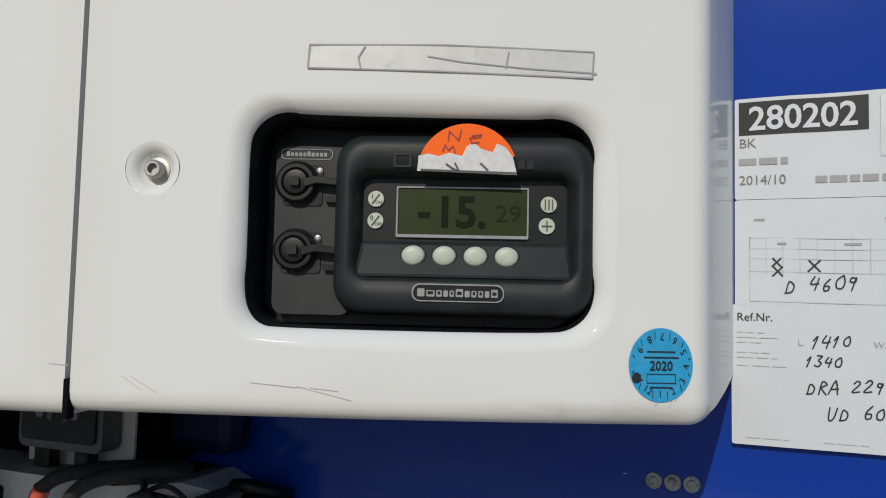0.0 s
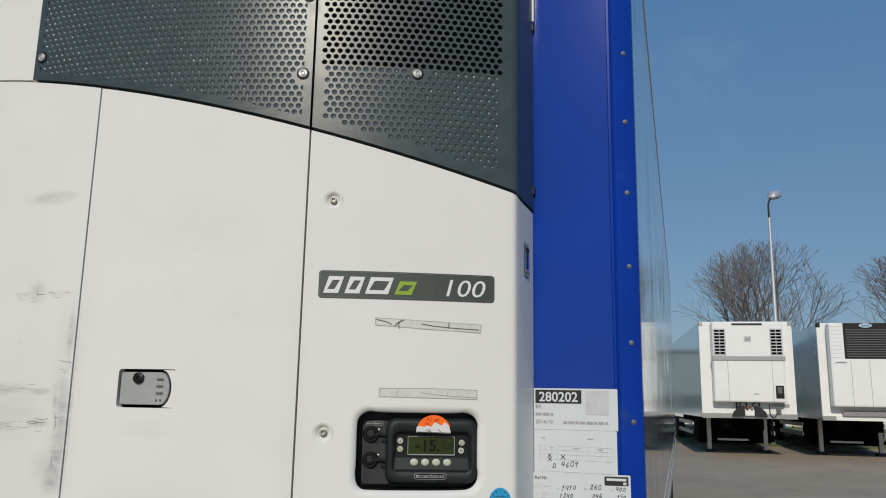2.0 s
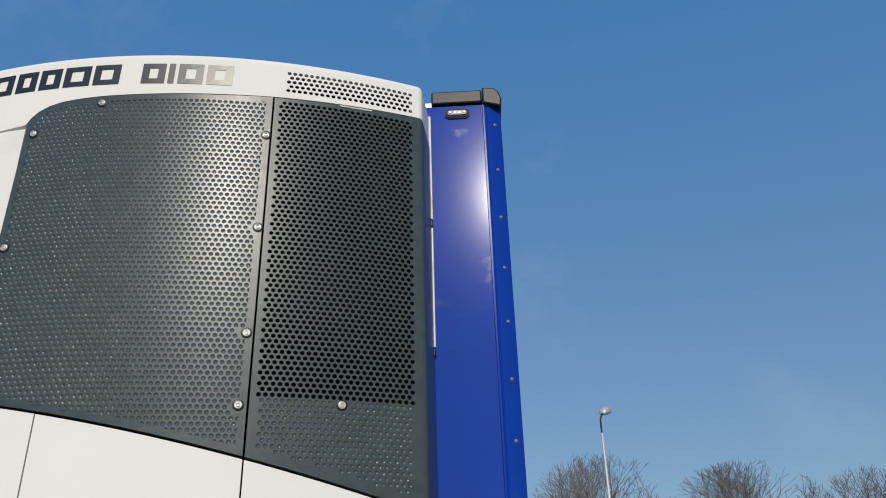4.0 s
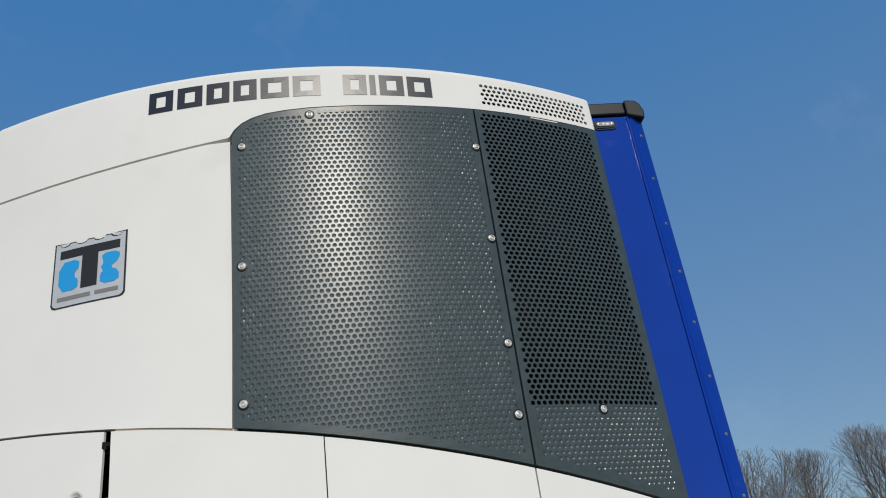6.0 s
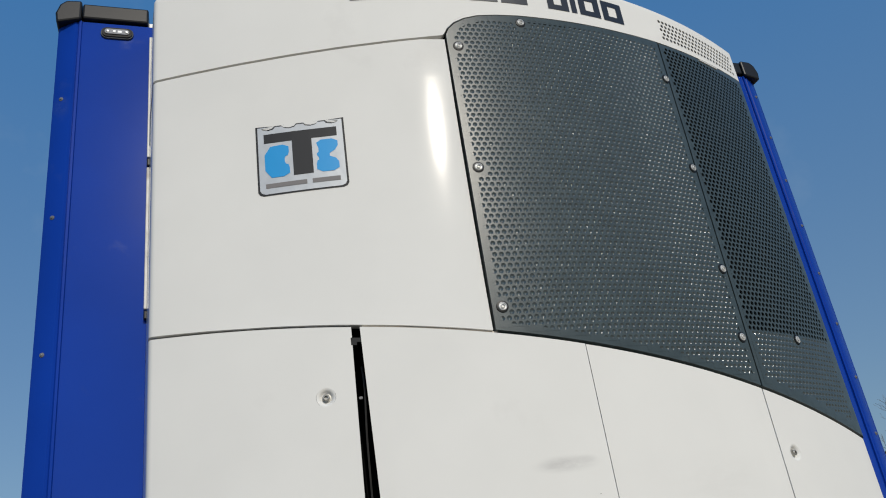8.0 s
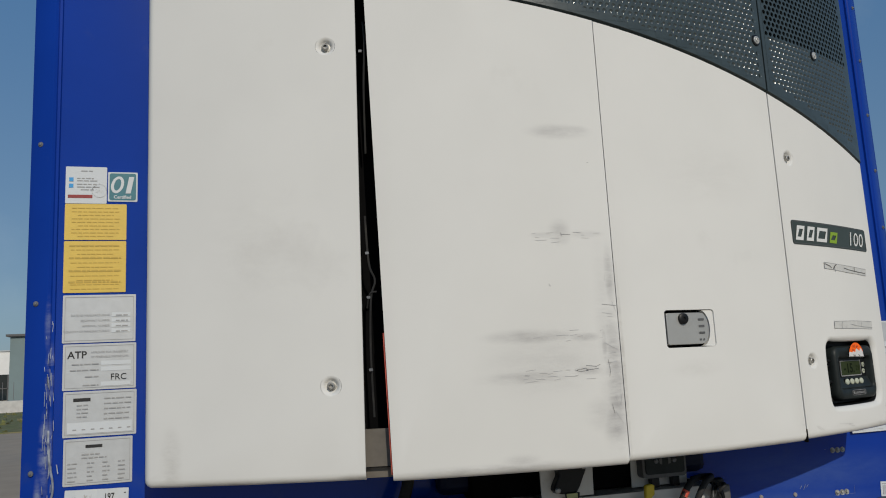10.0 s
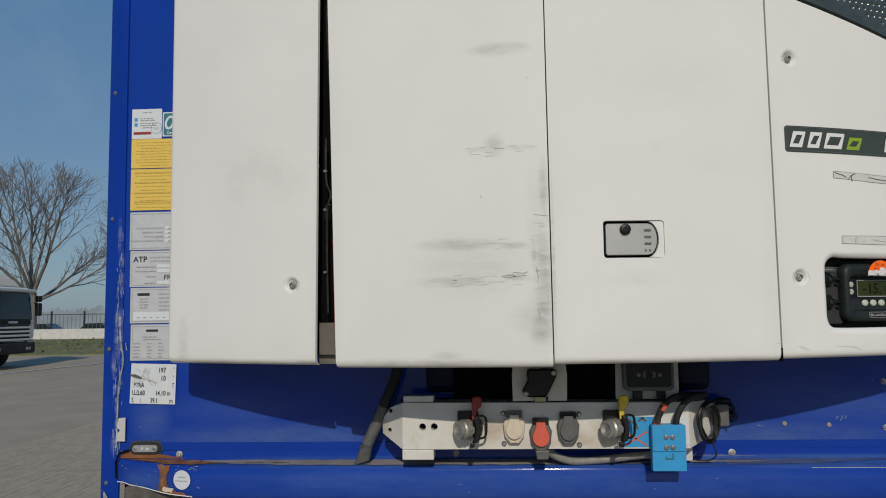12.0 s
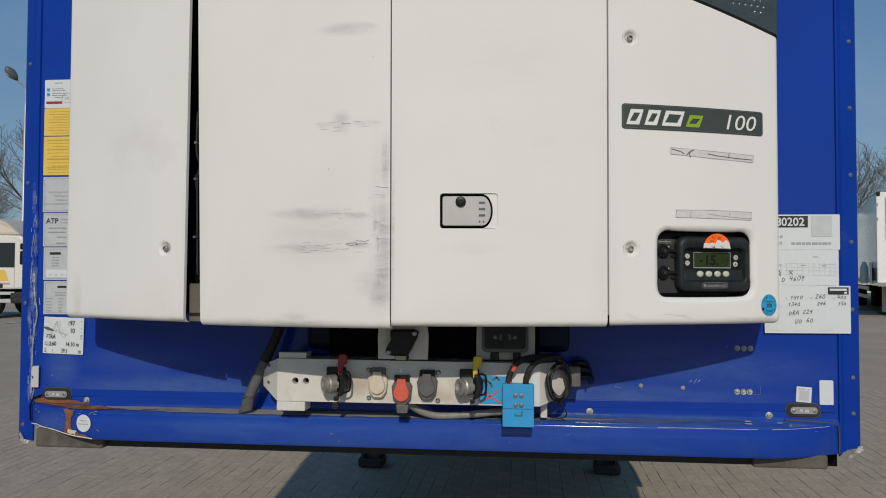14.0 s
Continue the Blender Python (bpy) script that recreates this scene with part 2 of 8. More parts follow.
LENS = material("grey_lamp_lens", (0.30, 0.30, 0.30), 0.15, grain=0.15, scale=150, coat=0.5)
GLASS = material("dark_window_glass", (0.016, 0.024, 0.026), 0.06, gloss=0.5)
BRICK = material("paving_brick", (0.395, 0.318, 0.228), 0.85, grain=0.15, scale=28, dirt=(0.32, 0.26, 0.185, 0.6), dirt_scale=7, dirt_at=0.5, bump=0.25, bump_scale=150, random_tint=0.06)
BRICKS = material("paving_brick_field", (0.395, 0.318, 0.228), 0.85, grain=0.15, scale=28, dirt=(0.32, 0.26, 0.185, 0.6), dirt_scale=7, dirt_at=0.5, bump=0.25, bump_scale=150, random_tint=0.06, island=True)
YARD = material("far_paving", (0.355, 0.285, 0.205), 0.88, grain=0.10, scale=1.3, dirt=(0.30, 0.26, 0.205, 0.7), dirt_scale=0.35, dirt_at=0.48, bump=0.3, bump_scale=40)
GRASS = material("spring_grass", (0.135, 0.145, 0.050), 0.95, grain=0.35, scale=3, dirt=(0.23, 0.19, 0.10, 0.8), dirt_scale=1.2, dirt_at=0.5, bump=0.6, bump_scale=20)
KERB = material("pale_concrete", (0.55, 0.54, 0.51), 0.85, grain=0.12, scale=4, bump=0.2, bump_scale=60)
BARK = material("bare_bark", (0.155, 0.142, 0.130), 0.9, grain=0.25, scale=12)
BODY = material("white_trailer_paint", (0.82, 0.82, 0.79), 0.35, grain=0.03, scale=2, dirt=(0.60, 0.59, 0.55, 0.35), dirt_scale=1.2, dirt_at=0.58, coat=0.2)
SHEET = material("pale_side_sheet", (0.56, 0.58, 0.58), 0.30, grain=0.05, scale=1.5, dirt=(0.45, 0.46, 0.44, 0.5), dirt_scale=0.8, dirt_at=0.55)
POLE = material("galvanised_pole", (0.52, 0.53, 0.54), 0.45, 0.4, grain=0.08, scale=10)
# woods coloured pale blue-grey; the haze of distance is in this colour
HAZE = material("far_woods_haze_tint", (0.25, 0.30, 0.34), 1.0, grain=0.15, scale=0.25)
ORANGEP = material("orange_frame_paint", (0.70, 0.14, 0.03), 0.5, grain=0.1, scale=6)
GLOSSY = material("glossy_side_sheet", (0.74, 0.75, 0.73), 0.16, 0.35, grain=0.03, scale=1.5, dirt=(0.55, 0.54, 0.50, 0.4), dirt_scale=0.7, dirt_at=0.56, coat=0.3)
TEALSIDE = material("faded_teal_sheet", (0.22, 0.33, 0.35), 0.4, grain=0.05, scale=1.5, dirt=(0.35, 0.38, 0.37, 0.5), dirt_scale=0.8, dirt_at=0.55)
CABPAINT = material("cream_cab_paint", (0.72, 0.69, 0.62), 0.3, grain=0.02, scale=3, dirt=(0.45, 0.42, 0.36, 0.35), dirt_scale=1.5, dirt_at=0.58, coat=0.3)
SHED = material("grey_green_shed_wall", (0.18, 0.245, 0.25), 0.6, grain=0.06, scale=0.6)


def scuffed(base, name, spots, stain=(0.20, 0.19, 0.19), lo=0.3, hi=0.72):
    """A paint with rubbed-in dirt, on the bumper also a painted sheen: soft oval patches (x, z, half width, half
    height, weight), broken up by noise.
    """
    m = base.copy()
    m.name = name
    n, li = m.node_tree.nodes, m.node_tree.links
    b = n["Principled BSDF"]
    clean = b.inputs["Base Color"].links[0].from_socket
    co = n.new("ShaderNodeTexCoord")
    total = None
    for x, z, rx, rz, k in spots:
        mp = n.new("ShaderNodeMapping")
        mp.vector_type = "POINT"
        mp.inputs["Location"].default_value = (-x / rx, 0, -z / rz)
        mp.inputs["Scale"].default_value = (1 / rx, 0, 1 / rz)
        li.new(co.outputs["Object"], mp.inputs["Vector"])
        ln = n.new("ShaderNodeVectorMath")
        ln.operation = "LENGTH"
        li.new(mp.outputs[0], ln.inputs[0])
        r = n.new("ShaderNodeMapRange")
        r.interpolation_type = "SMOOTHSTEP"
        r.inputs[1].default_value, r.inputs[2].default_value = 1.0, 0.1
        r.inputs[3].default_value, r.inputs[4].default_value = 0.0, k
        li.new(ln.outputs["Value"], r.inputs[0])
        if total is None:
            total = r.outputs[0]
        else:
            a = n.new("ShaderNodeMath")
            a.operation = "MAXIMUM"
            li.new(total, a.inputs[0])
            li.new(r.outputs[0], a.inputs[1])
            total = a.outputs[0]
    t = n.new("ShaderNodeTexNoise")
    t.inputs["Scale"].default_value, t.inputs["Detail"].default_value, t.inputs["Roughness"].default_value = 22, 8, 0.7
    st = n.new("ShaderNodeMapping")
    st.inputs["Scale"].default_value = (0.45, 1, 1.5)
    li.new(co.outputs["Object"], st.inputs["Vector"])
    li.new(st.outputs[0], t.inputs["Vector"])
    r = n.new("ShaderNodeMapRange")
    r.inputs[1].default_value, r.inputs[2].default_value = lo, hi
    li.new(t.outputs["Fac"], r.inputs[0])
    mu = n.new("ShaderNodeMath")
    mu.operation = "MULTIPLY"
    li.new(total, mu.inputs[0])
    li.new(r.outputs[0], mu.inputs[1])
    x = n.new("ShaderNodeMix")
    x.data_type = "RGBA"
    li.new(mu.outputs[0], x.inputs["Factor"])
    li.new(clean, x.inputs["A"])
    x.inputs["B"].default_value = (*stain, 1)
    li.new(x.outputs["Result"], b.inputs["Base Color"])
    return m


SCUFFED = scuffed(WHITE, "scuffed_gelcoat", [(-0.11, 2.435, 0.10, 0.024, 0.6), (-0.07, 2.44, 0.05, 0.016, 0.5), (-0.125, 2.195, 0.035, 0.040, 0.55), (-0.06, 2.19, 0.06, 0.012, 0.45), (-0.16, 2.188, 0.05, 0.010, 0.4), (-0.03, 1.90, 0.035, 0.36, 0.30), (-0.21, 1.957, 0.14, 0.024, 0.7), (-0.08, 1.952, 0.06, 0.014, 0.7),
                                      (-0.22, 1.868, 0.15, 0.022, 0.7), (-0.08, 1.878, 0.06, 0.016, 0.7), (-0.17, 1.90, 0.2, 0.10, 0.28), (-0.015, 1.86, 0.035, 0.22, 1.0), (-0.01, 2.09, 0.018, 0.10, 0.8), (-0.02, 1.76, 0.045, 0.08, 0.9), (-0.035, 1.93, 0.012, 0.06, 0.9), (-0.005, 1.83, 0.008, 0.10, 1.0), (-0.05, 1.78, 0.06, 0.05, 0.4),
                                      (-0.30, 1.675, 0.30, 0.018, 0.7), (-0.25, 1.69, 0.06, 0.02, 0.5)], (0.27, 0.26, 0.26), 0.25, 0.8)

EDGED = scuffed(WHITE, "gelcoat_with_grimy_edge", [(-0.82, 1.672, 0.30, 0.014, 0.6), (-0.60, 1.676, 0.06, 0.010, 0.6), (0.14, 1.674, 0.16, 0.010, 0.55), (0.40, 1.674, 0.18, 0.012, 0.6), (0.72, 1.674, 0.20, 0.010, 0.5), (0.95, 1.685, 0.12, 0.012, 0.5), (-0.98, 1.72, 0.03, 0.10, 0.35), (0.01, 1.9, 0.008, 0.3, 0.4), (0.21, 1.87, 0.10, 0.03, 0.14), (0.30, 2.35, 0.2, 0.12, 0.08), (-0.8, 2.2, 0.15, 0.2, 0.08)], (0.24, 0.21, 0.17))

DUSTY = scuffed(BLUE, "blue_paint_with_road_dust", [(0.45, 1.43, 0.95, 0.085, 0.55), (-0.75, 1.43, 0.6, 0.08, 0.55), (0.9, 1.52, 0.5, 0.09, 0.3), (-1.16, 1.49, 0.09, 0.12, 0.4), (0.75, 1.56, 0.3, 0.06, 0.2), (-0.9, 1.52, 0.3, 0.08, 0.25)], (0.10, 0.17, 0.36), 0.05, 0.62)
# dust on the ledge; the wide face patches paint a broad sheen in lighter blue
BEAM = scuffed(BLUE, "bumper_blue_dust_and_sheen", [(0.2, 1.376, 1.6, 0.013, 1.0), (-0.4, 1.374, 0.9, 0.014, 0.9), (0.75, 1.375, 0.62, 0.016, 1.0), (0.95, 1.374, 0.22, 0.012, 0.5), (0.0, 1.31, 1.5, 0.09, 0.45), (-0.5, 1.33, 0.5, 0.05, 0.5), (0.35, 1.30, 0.4, 0.06, 0.4), (-1.15, 1.32, 0.12, 0.06, 0.7)], (0.055, 0.13, 0.38), 0.08, 0.62)
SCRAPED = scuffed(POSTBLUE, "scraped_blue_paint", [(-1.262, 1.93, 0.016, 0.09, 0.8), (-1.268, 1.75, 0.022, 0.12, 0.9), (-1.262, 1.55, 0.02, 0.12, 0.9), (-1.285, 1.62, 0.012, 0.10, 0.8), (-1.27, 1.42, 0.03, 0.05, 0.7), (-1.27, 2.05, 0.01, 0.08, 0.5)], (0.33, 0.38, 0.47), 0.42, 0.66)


DUSTPLATE = scuffed(PLATE, "white_steel_with_road_dust", [(-0.14, 1.475, 0.055, 0.06, 0.9), (-0.46, 1.47, 0.05, 0.06, 0.6), (0.10, 1.455, 0.10, 0.04, 0.6), (0.0, 1.44, 0.4, 0.025, 0.4), (0.44, 1.45, 0.06, 0.04, 0.4)], (0.40, 0.31, 0.22), 0.2, 0.65)


# ---- builders ----
def world_of(ob):
    return ob.matrix_basis if ob.parent is None else world_of(ob.parent) @ ob.matrix_parent_inverse @ ob.matrix_basis


def thing(name, at, label, category, group="", kind=""):
    ob = new(name)
    ob.matrix_basis = Matrix.Translation(at)
    ob.empty_display_size = 0.1
    return tagged(ob, label, category, group, kind)


FINE = ("scratch", "paint_chip", "scrape_mark", "print_bar", "pen_writing", "table_rule", "tick_ring", "tape_crease", "vent_mesh", "dent_field", "punched_mesh", "raised_mark", "tear_mark", "scrape", "dark_mark", "cover_mark", "key_mark", "reflector_mark", "field")


def part(name, bm, mat, parent=None, label="", smooth=0.0, bevel=0.0):
    """One bmesh, in world coordinates, as one mesh object under its thing or part."""
    me = bpy.data.meshes.new(name)
    bm.normal_update()
    bm.to_mesh(me)
    bm.free()
    me.materials.append(mat)
    if smooth:
        me.polygons.foreach_set("use_smooth", [True] * len(me.polygons))
        me.set_sharp_from_angle(angle=radians(smooth))
    ob = new(name, me)
    if parent is not None:
        ob.parent = parent
        ob.matrix_parent_inverse = world_of(parent).inverted()
    if label:
        tagged(ob, label)
    if name in FINE:
        tagged(ob, kind="stuff")
    if bevel:
        bv = ob.modifiers.new("soft_edges", "BEVEL")
        bv.width, bv.segments, bv.limit_method, bv.angle_limit = bevel, 2, "ANGLE", radians(40)
    return ob


def solid(name, bm, mat, label, category, group="", kind="", smooth=0.0, bevel=0.0):
    return tagged(part(name, bm, mat, None, "", smooth, bevel), label, category, group, kind)


def box(bm, x0, x1, y0, y1, z0, z1, m=None):
    vs = [bm.verts.new((x, y, z)) for z in (z0, z1) for x, y in ((x0, y0), (x1, y0), (x1, y1), (x0, y1))]
    for f in ((3, 2, 1, 0), (4, 5, 6, 7), (0, 1, 5, 4), (1, 2, 6, 5), (2, 3, 7, 6), (3, 0, 4, 7)):
        bm.faces.new([vs[i] for i in f])
    if m is not None:
        for v in vs:
            v.co = m @ v.co
    return bm


def each(name, rows, mat, parent, m=None, label="", bevel=0.0):
    for r in rows:
        part(name, box(bmesh.new(), *r, m=m), mat, parent, label, bevel=bevel)


def boxes(*rows, m=None):
    bm = bmesh.new()
    for r in rows:
        box(bm, *r, m=m)
    return bm


def ring(bm, centre, ax, ay, r, seg):
    return [bm.verts.new(centre + (ax * math.cos(a) + ay * math.sin(a)) * r) for a in (2 * math.pi * i / seg for i in range(seg))]


def frame_of(d):
    d = d.normalized()
    a = d.cross(Vector((0, 0, 1)) if abs(d.z) < 0.9 else Vector((1, 0, 0))).normalized()
    return a, d.cross(a)


def lathe(bm, p, d, rows, seg=20):
    """A turned body: rows of (distance along d, radius)."""
    p, d = Vector(p), Vector(d).normalized()
    ax, ay = frame_of(d)
    rings = [ring(bm, p + d * h, ax, ay, max(r, 1e-5), seg) for h, r in rows]
    for a, b in zip(rings, rings[1:]):
        for i in range(seg):
            bm.faces.new((a[i], a[(i + 1) % seg], b[(i + 1) % seg], b[i]))
    bm.faces.new(rings[0][::-1])
    bm.faces.new(rings[-1])
    return bm


def tube(bm, pts, r, seg=10, fine=6, closed=False):
    """A bent cable or hose through the points."""
    pts = [Vector(p) for p in pts]
    n, path = len(pts), []
    for i in range(n if closed else n - 1):
        a, b, c, d = ((pts[(i - 1) % n], pts[i], pts[(i + 1) % n], pts[(i + 2) % n]) if closed else (pts[max(i - 1, 0)], pts[i], pts[i + 1], pts[min(i + 2, n - 1)]))
        for k in range(fine):
            t = k / fine
            path.append(0.5 * (2 * b + (c - a) * t + (2 * a - 5 * b + 4 * c - d) * t * t + (3 * b - a - 3 * c + d) * t ** 3))
    if not closed:
        path.append(pts[-1])
    rings, ax = [], None
    for i, p in enumerate(path):
        d = (path[(i + 1) % len(path)] - path[i - 1]) if closed or 0 < i < len(path) - 1 else (path[1] - path[0] if i == 0 else path[-1] - path[-2])
        d.normalize()
        if ax is None:
            ax = frame_of(d)[0]
        ax = (ax - d * ax.dot(d)).normalized()
        rings.append(ring(bm, p, ax, d.cross(ax), r, seg))
    pairs = list(zip(rings, rings[1:])) + ([(rings[-1], rings[0])] if closed else [])
    for a, b in pairs:
        for i in range(seg):
            bm.faces.new((a[i], a[(i + 1) % seg], b[(i + 1) % seg], b[i]))
    if not closed:
        bm.faces.new(rings[0][::-1])
        bm.faces.new(rings[-1])
    return bm


def rounded(u0, u1, z0, z1, r, n=6):
    out = []
    for cu, cz, a0 in ((u1 - r, z0 + r, -90), (u1 - r, z1 - r, 0), (u0 + r, z1 - r, 90), (u0 + r, z0 + r, 180)):
        out += [(cu + r * math.cos(radians(a0 + 90 * i / n)), cz + r * math.sin(radians(a0 + 90 * i / n))) for i in range(n + 1)]
    return out


def circle(u, z, r, n=24, rz=None):
    return [(u + r * math.cos(2 * math.pi * i / n), z + (rz or r) * math.sin(2 * math.pi * i / n)) for i in range(n)]


def flat(outline, holes=(), cuts_u=(), cuts_z=()):
    """A filled outline with holes, lying in (u, 0, z), cut along the given lines so that it can be bent."""
    bm = bmesh.new()
    for loop in (outline, *holes):
        vs = [bm.verts.new((u, 0, z)) for u, z in loop]
        for a, b in zip(vs, vs[1:] + vs[:1]):
            bm.edges.new((a, b))
    bmesh.ops.triangle_fill(bm, use_beauty=True, use_dissolve=False, edges=bm.edges[:])
    for c in cuts_u:
        bmesh.ops.bisect_plane(bm, geom=bm.verts[:] + bm.edges[:] + bm.faces[:], plane_co=(c, 0, 0), plane_no=(1, 0, 0), dist=1e-5)
    for c in cuts_z:
        bmesh.ops.bisect_plane(bm, geom=bm.verts[:] + bm.edges[:] + bm.faces[:], plane_co=(0, 0, c), plane_no=(0, 0, 1), dist=1e-5)
    bmesh.ops.recalc_face_normals(bm, faces=bm.faces[:])
    for f in bm.faces:
        if f.normal.y > 0:
            f.normal_flip()
    return bm


def laid(bm, surface, off=0.0, deep=0.0, roll=None):
    """Lays a flat piece on a surface; deep turns its edges in by that much."""
    if deep:
        pairs = {}
        edges = [e for e in bm.edges if e.is_boundary]
        data = [(e.verts[0], e.verts[1], e.link_loops[0].vert is e.verts[0]) for e in edges]
        for a, b, _ in data:
            for v in (a, b):
                if v not in pairs:
                    pairs[v] = bm.verts.new((v.co.x, deep, v.co.z))
        for a, b, fwd in data:
            if not fwd:
                a, b = b, a
            bm.faces.new((b, a, pairs[a], pairs[b]))
    for v in bm.verts:
        o = off - v.co.y - (roll(v.co.x, v.co.z) if roll else 0)
        v.co = surface(v.co.x, v.co.z, o)
    return bm


def wall(u, z, off):
    return Vector((u, -off, z))


def steps(a, b, d):
    n = max(1, int(round((b - a) / d)))
    return [a + (b - a) * i / n for i in range(1, n)]


def letters(text, size, u, z, align="LEFT", slant=0.0, wide=1.0, bold=0.0):
    """Writing in the built-in font, flat in (u, 0, z)."""
    cu = bpy.data.curves.new("writing", "FONT")
    cu.body, cu.size, cu.align_x, cu.shear, cu.offset = text, size, align, slant, bold
    cu.resolution_u = 3
    ob = bpy.data.objects.new("writing", cu)
    me = bpy.data.meshes.new_from_object(ob)
    bm = bmesh.new()
    bm.from_mesh(me)
    for v in bm.verts:
        v.co = Vector((u + v.co.x * wide, 0, z + v.co.y))
    bpy.data.objects.remove(ob)
    bpy.data.curves.remove(cu)
    bpy.data.meshes.remove(me)
    for f in bm.faces:
        f.normal_update()
        if f.normal.y > 0:
            f.normal_flip()
    return bm


def bars(rows, h):
    """Lines of small print as plain bars: rows of (u0, u1, z)."""
    bm = bmesh.new()
    for u0, u1, z in rows:
        bm.faces.new([bm.verts.new((u, 0, w)) for u, w in ((u0, z), (u1, z), (u1, z + h), (u0, z + h))])
    return bm


def words(rows, h):
    """Small print too fine to read: each line broken into word-long bars."""
    out = []
    for u0, u1, z in rows:
        rnd = random.Random(int(u0 * 7919 + z * 10007))
        a = u0
        while a < u1 - 0.003:
            c = min(u1, a + rnd.uniform(0.006, 0.019))
            out.append((a, c, z))
            a = c + rnd.uniform(0.0018, 0.0032)
    return bars(out, h * 0.8)


def strokes(paths, w):
    """Pen strokes: flat ribbons along points."""
    bm = bmesh.new()
    for p in paths:
        for (a, b), (c, d) in zip(p, p[1:]):
            t = Vector((c - a, d - b))
            t.normalize()
            nx, nz = -t.y * w / 2, t.x * w / 2
            ex, ez = t.x * w / 3, t.y * w / 3
            bm.faces.new([bm.verts.new((u, 0, z)) for u, z in ((a + nx - ex, b + nz - ez), (a - nx - ex, b - nz - ez), (c - nx + ex, d - nz + ez), (c + nx + ex, d + nz + ez))])
    for f in bm.faces:
        f.normal_update()
        if f.normal.y > 0:
            f.normal_flip()
    return bm


# ---- ground ----
def ground_z(y):
    """The yard rises gently; beyond the kerb the land lies lower and level."""
    return 0.02 * min(y, 43.5) - 0.085 * min(6.0, max(0.0, y - 43.5))


def lean(x, y):
    """The trailer's long axis runs a little to the side of square."""
    return x + 0.037 * max(y, 0)


bm = bmesh.new()
edge = [-600, -60, -12, 0, 12, 43.5, 49.5, 120, 600, 2500]
gv = {(i, j): bm.verts.new((x, y, ground_z(y) - 0.0085)) for i, x in enumerate([-2500, -600, -120, -30, 0, 30, 120, 600, 2500]) for j, y in enumerate(edge)}
for i in range(8):
    for j in range(len(edge) - 1):
        bm.faces.new((gv[i, j], gv[i + 1, j], gv[i + 1, j + 1], gv[i, j + 1]))
ground = solid("ground", bm, YARD, "grey-brown brick paved truck yard, worn and dusty", "ground", kind="structure")

# ---- the trailer ----
trailer = thing("refrigerated_trailer", (0, 0, 0), "blue-fronted refrigerated semi-trailer with polished sides, standing uncoupled on its legs", "trailer")
W = 1.309
part("front_wall", boxes((-1.262, 1.256, 0, 0.06, 1.372, 3.985)), DUSTY, trailer, "glossy blue painted front wall")
# body behind the front wall: side sheets, roof, rear frame, floor
for sx, nm in ((-1, "left"), (1, "right")):
    bm = bmesh.new()
    x0, x1 = sorted((sx * (W - 0.03), sx * W))
    for a, b in ((0.07, 13.57),):
        vs = [bm.verts.new((lean(x, y), y, z)) for z in (1.32, 3.99) for x, y in ((x0, a), (x1, a), (x1, b), (x0, b))]
        for f in ((3, 2, 1, 0), (4, 5, 6, 7), (0, 1, 5, 4), (1, 2, 6, 5), (2, 3, 7, 6), (3, 0, 4, 7)):
            bm.faces.new([vs[i] for i in f])
    part("side_panel", bm, SIDE, trailer, "mirror-like polished side sheet")
    bm = bmesh.new()
    vs = [bm.verts.new((lean(x, y), y, z)) for z in (1.235, 1.32) for x, y in ((x0 - 0.004, 0.30), (x1 + 0.004, 0.30), (x1 + 0.004, 13.57), (x0 - 0.004, 13.57))]
    for f in ((3, 2, 1, 0), (4, 5, 6, 7), (0, 1, 5, 4), (1, 2, 6, 5), (2, 3, 7, 6), (3, 0, 4, 7)):
        bm.faces.new([vs[i] for i in f])
    part("side_rail", bm, SHEET, trailer, "pale metal lower side rail")
    part("trim_strip", boxes((sx * W - 0.002, sx * W + 0.002, 0.09, 13.57, 1.425, 1.437), m=Matrix(((1, 0.037, 0, 0), (0, 1, 0, 0), (0, 0, 1, 0), (0, 0, 0, 1)))), BODY, trailer, "thin pale trim along the side sheet")
    bm = bmesh.new()
    vs = [bm.verts.new((lean(x, y), y, z)) for z in (3.991, 4.025) for x, y in ((x0 - 0.004, 0.05), (x1 + 0.004, 0.05), (x1 + 0.004, 13.57), (x0 - 0.004, 13.57))]
    for f in ((3, 2, 1, 0), (4, 5, 6, 7), (0, 1, 5, 4), (1, 2, 6, 5), (2, 3, 7, 6), (3, 0, 4, 7)):
        bm.faces.new([vs[i] for i in f])
    part("roof_rail", bm, SHEET, trailer)
for z0, z1, mat, nm in ((1.232, 1.30, DARK, "floor_panel"), (3.99, 4.05, BODY, "roof_panel")):
    bm = bmesh.new()
    vs = [bm.verts.new((lean(x, y), y, z)) for z in (z0, z1) for x, y in ((-1.27, 0.06), (1.27, 0.06), (1.27, 13.55), (-1.27, 13.55))]
    for f in ((3, 2, 1, 0), (4, 5, 6, 7), (0, 1, 5, 4), (1, 2, 6, 5), (2, 3, 7, 6), (3, 0, 4, 7)):
        bm.faces.new([vs[i] for i in f])
    part(nm, bm, mat, trailer)
part("rear_door", boxes((lean(-1.3, 13.58), lean(1.3, 13.58), 13.58, 13.66, 1.16, 4.05)), BODY, trailer)

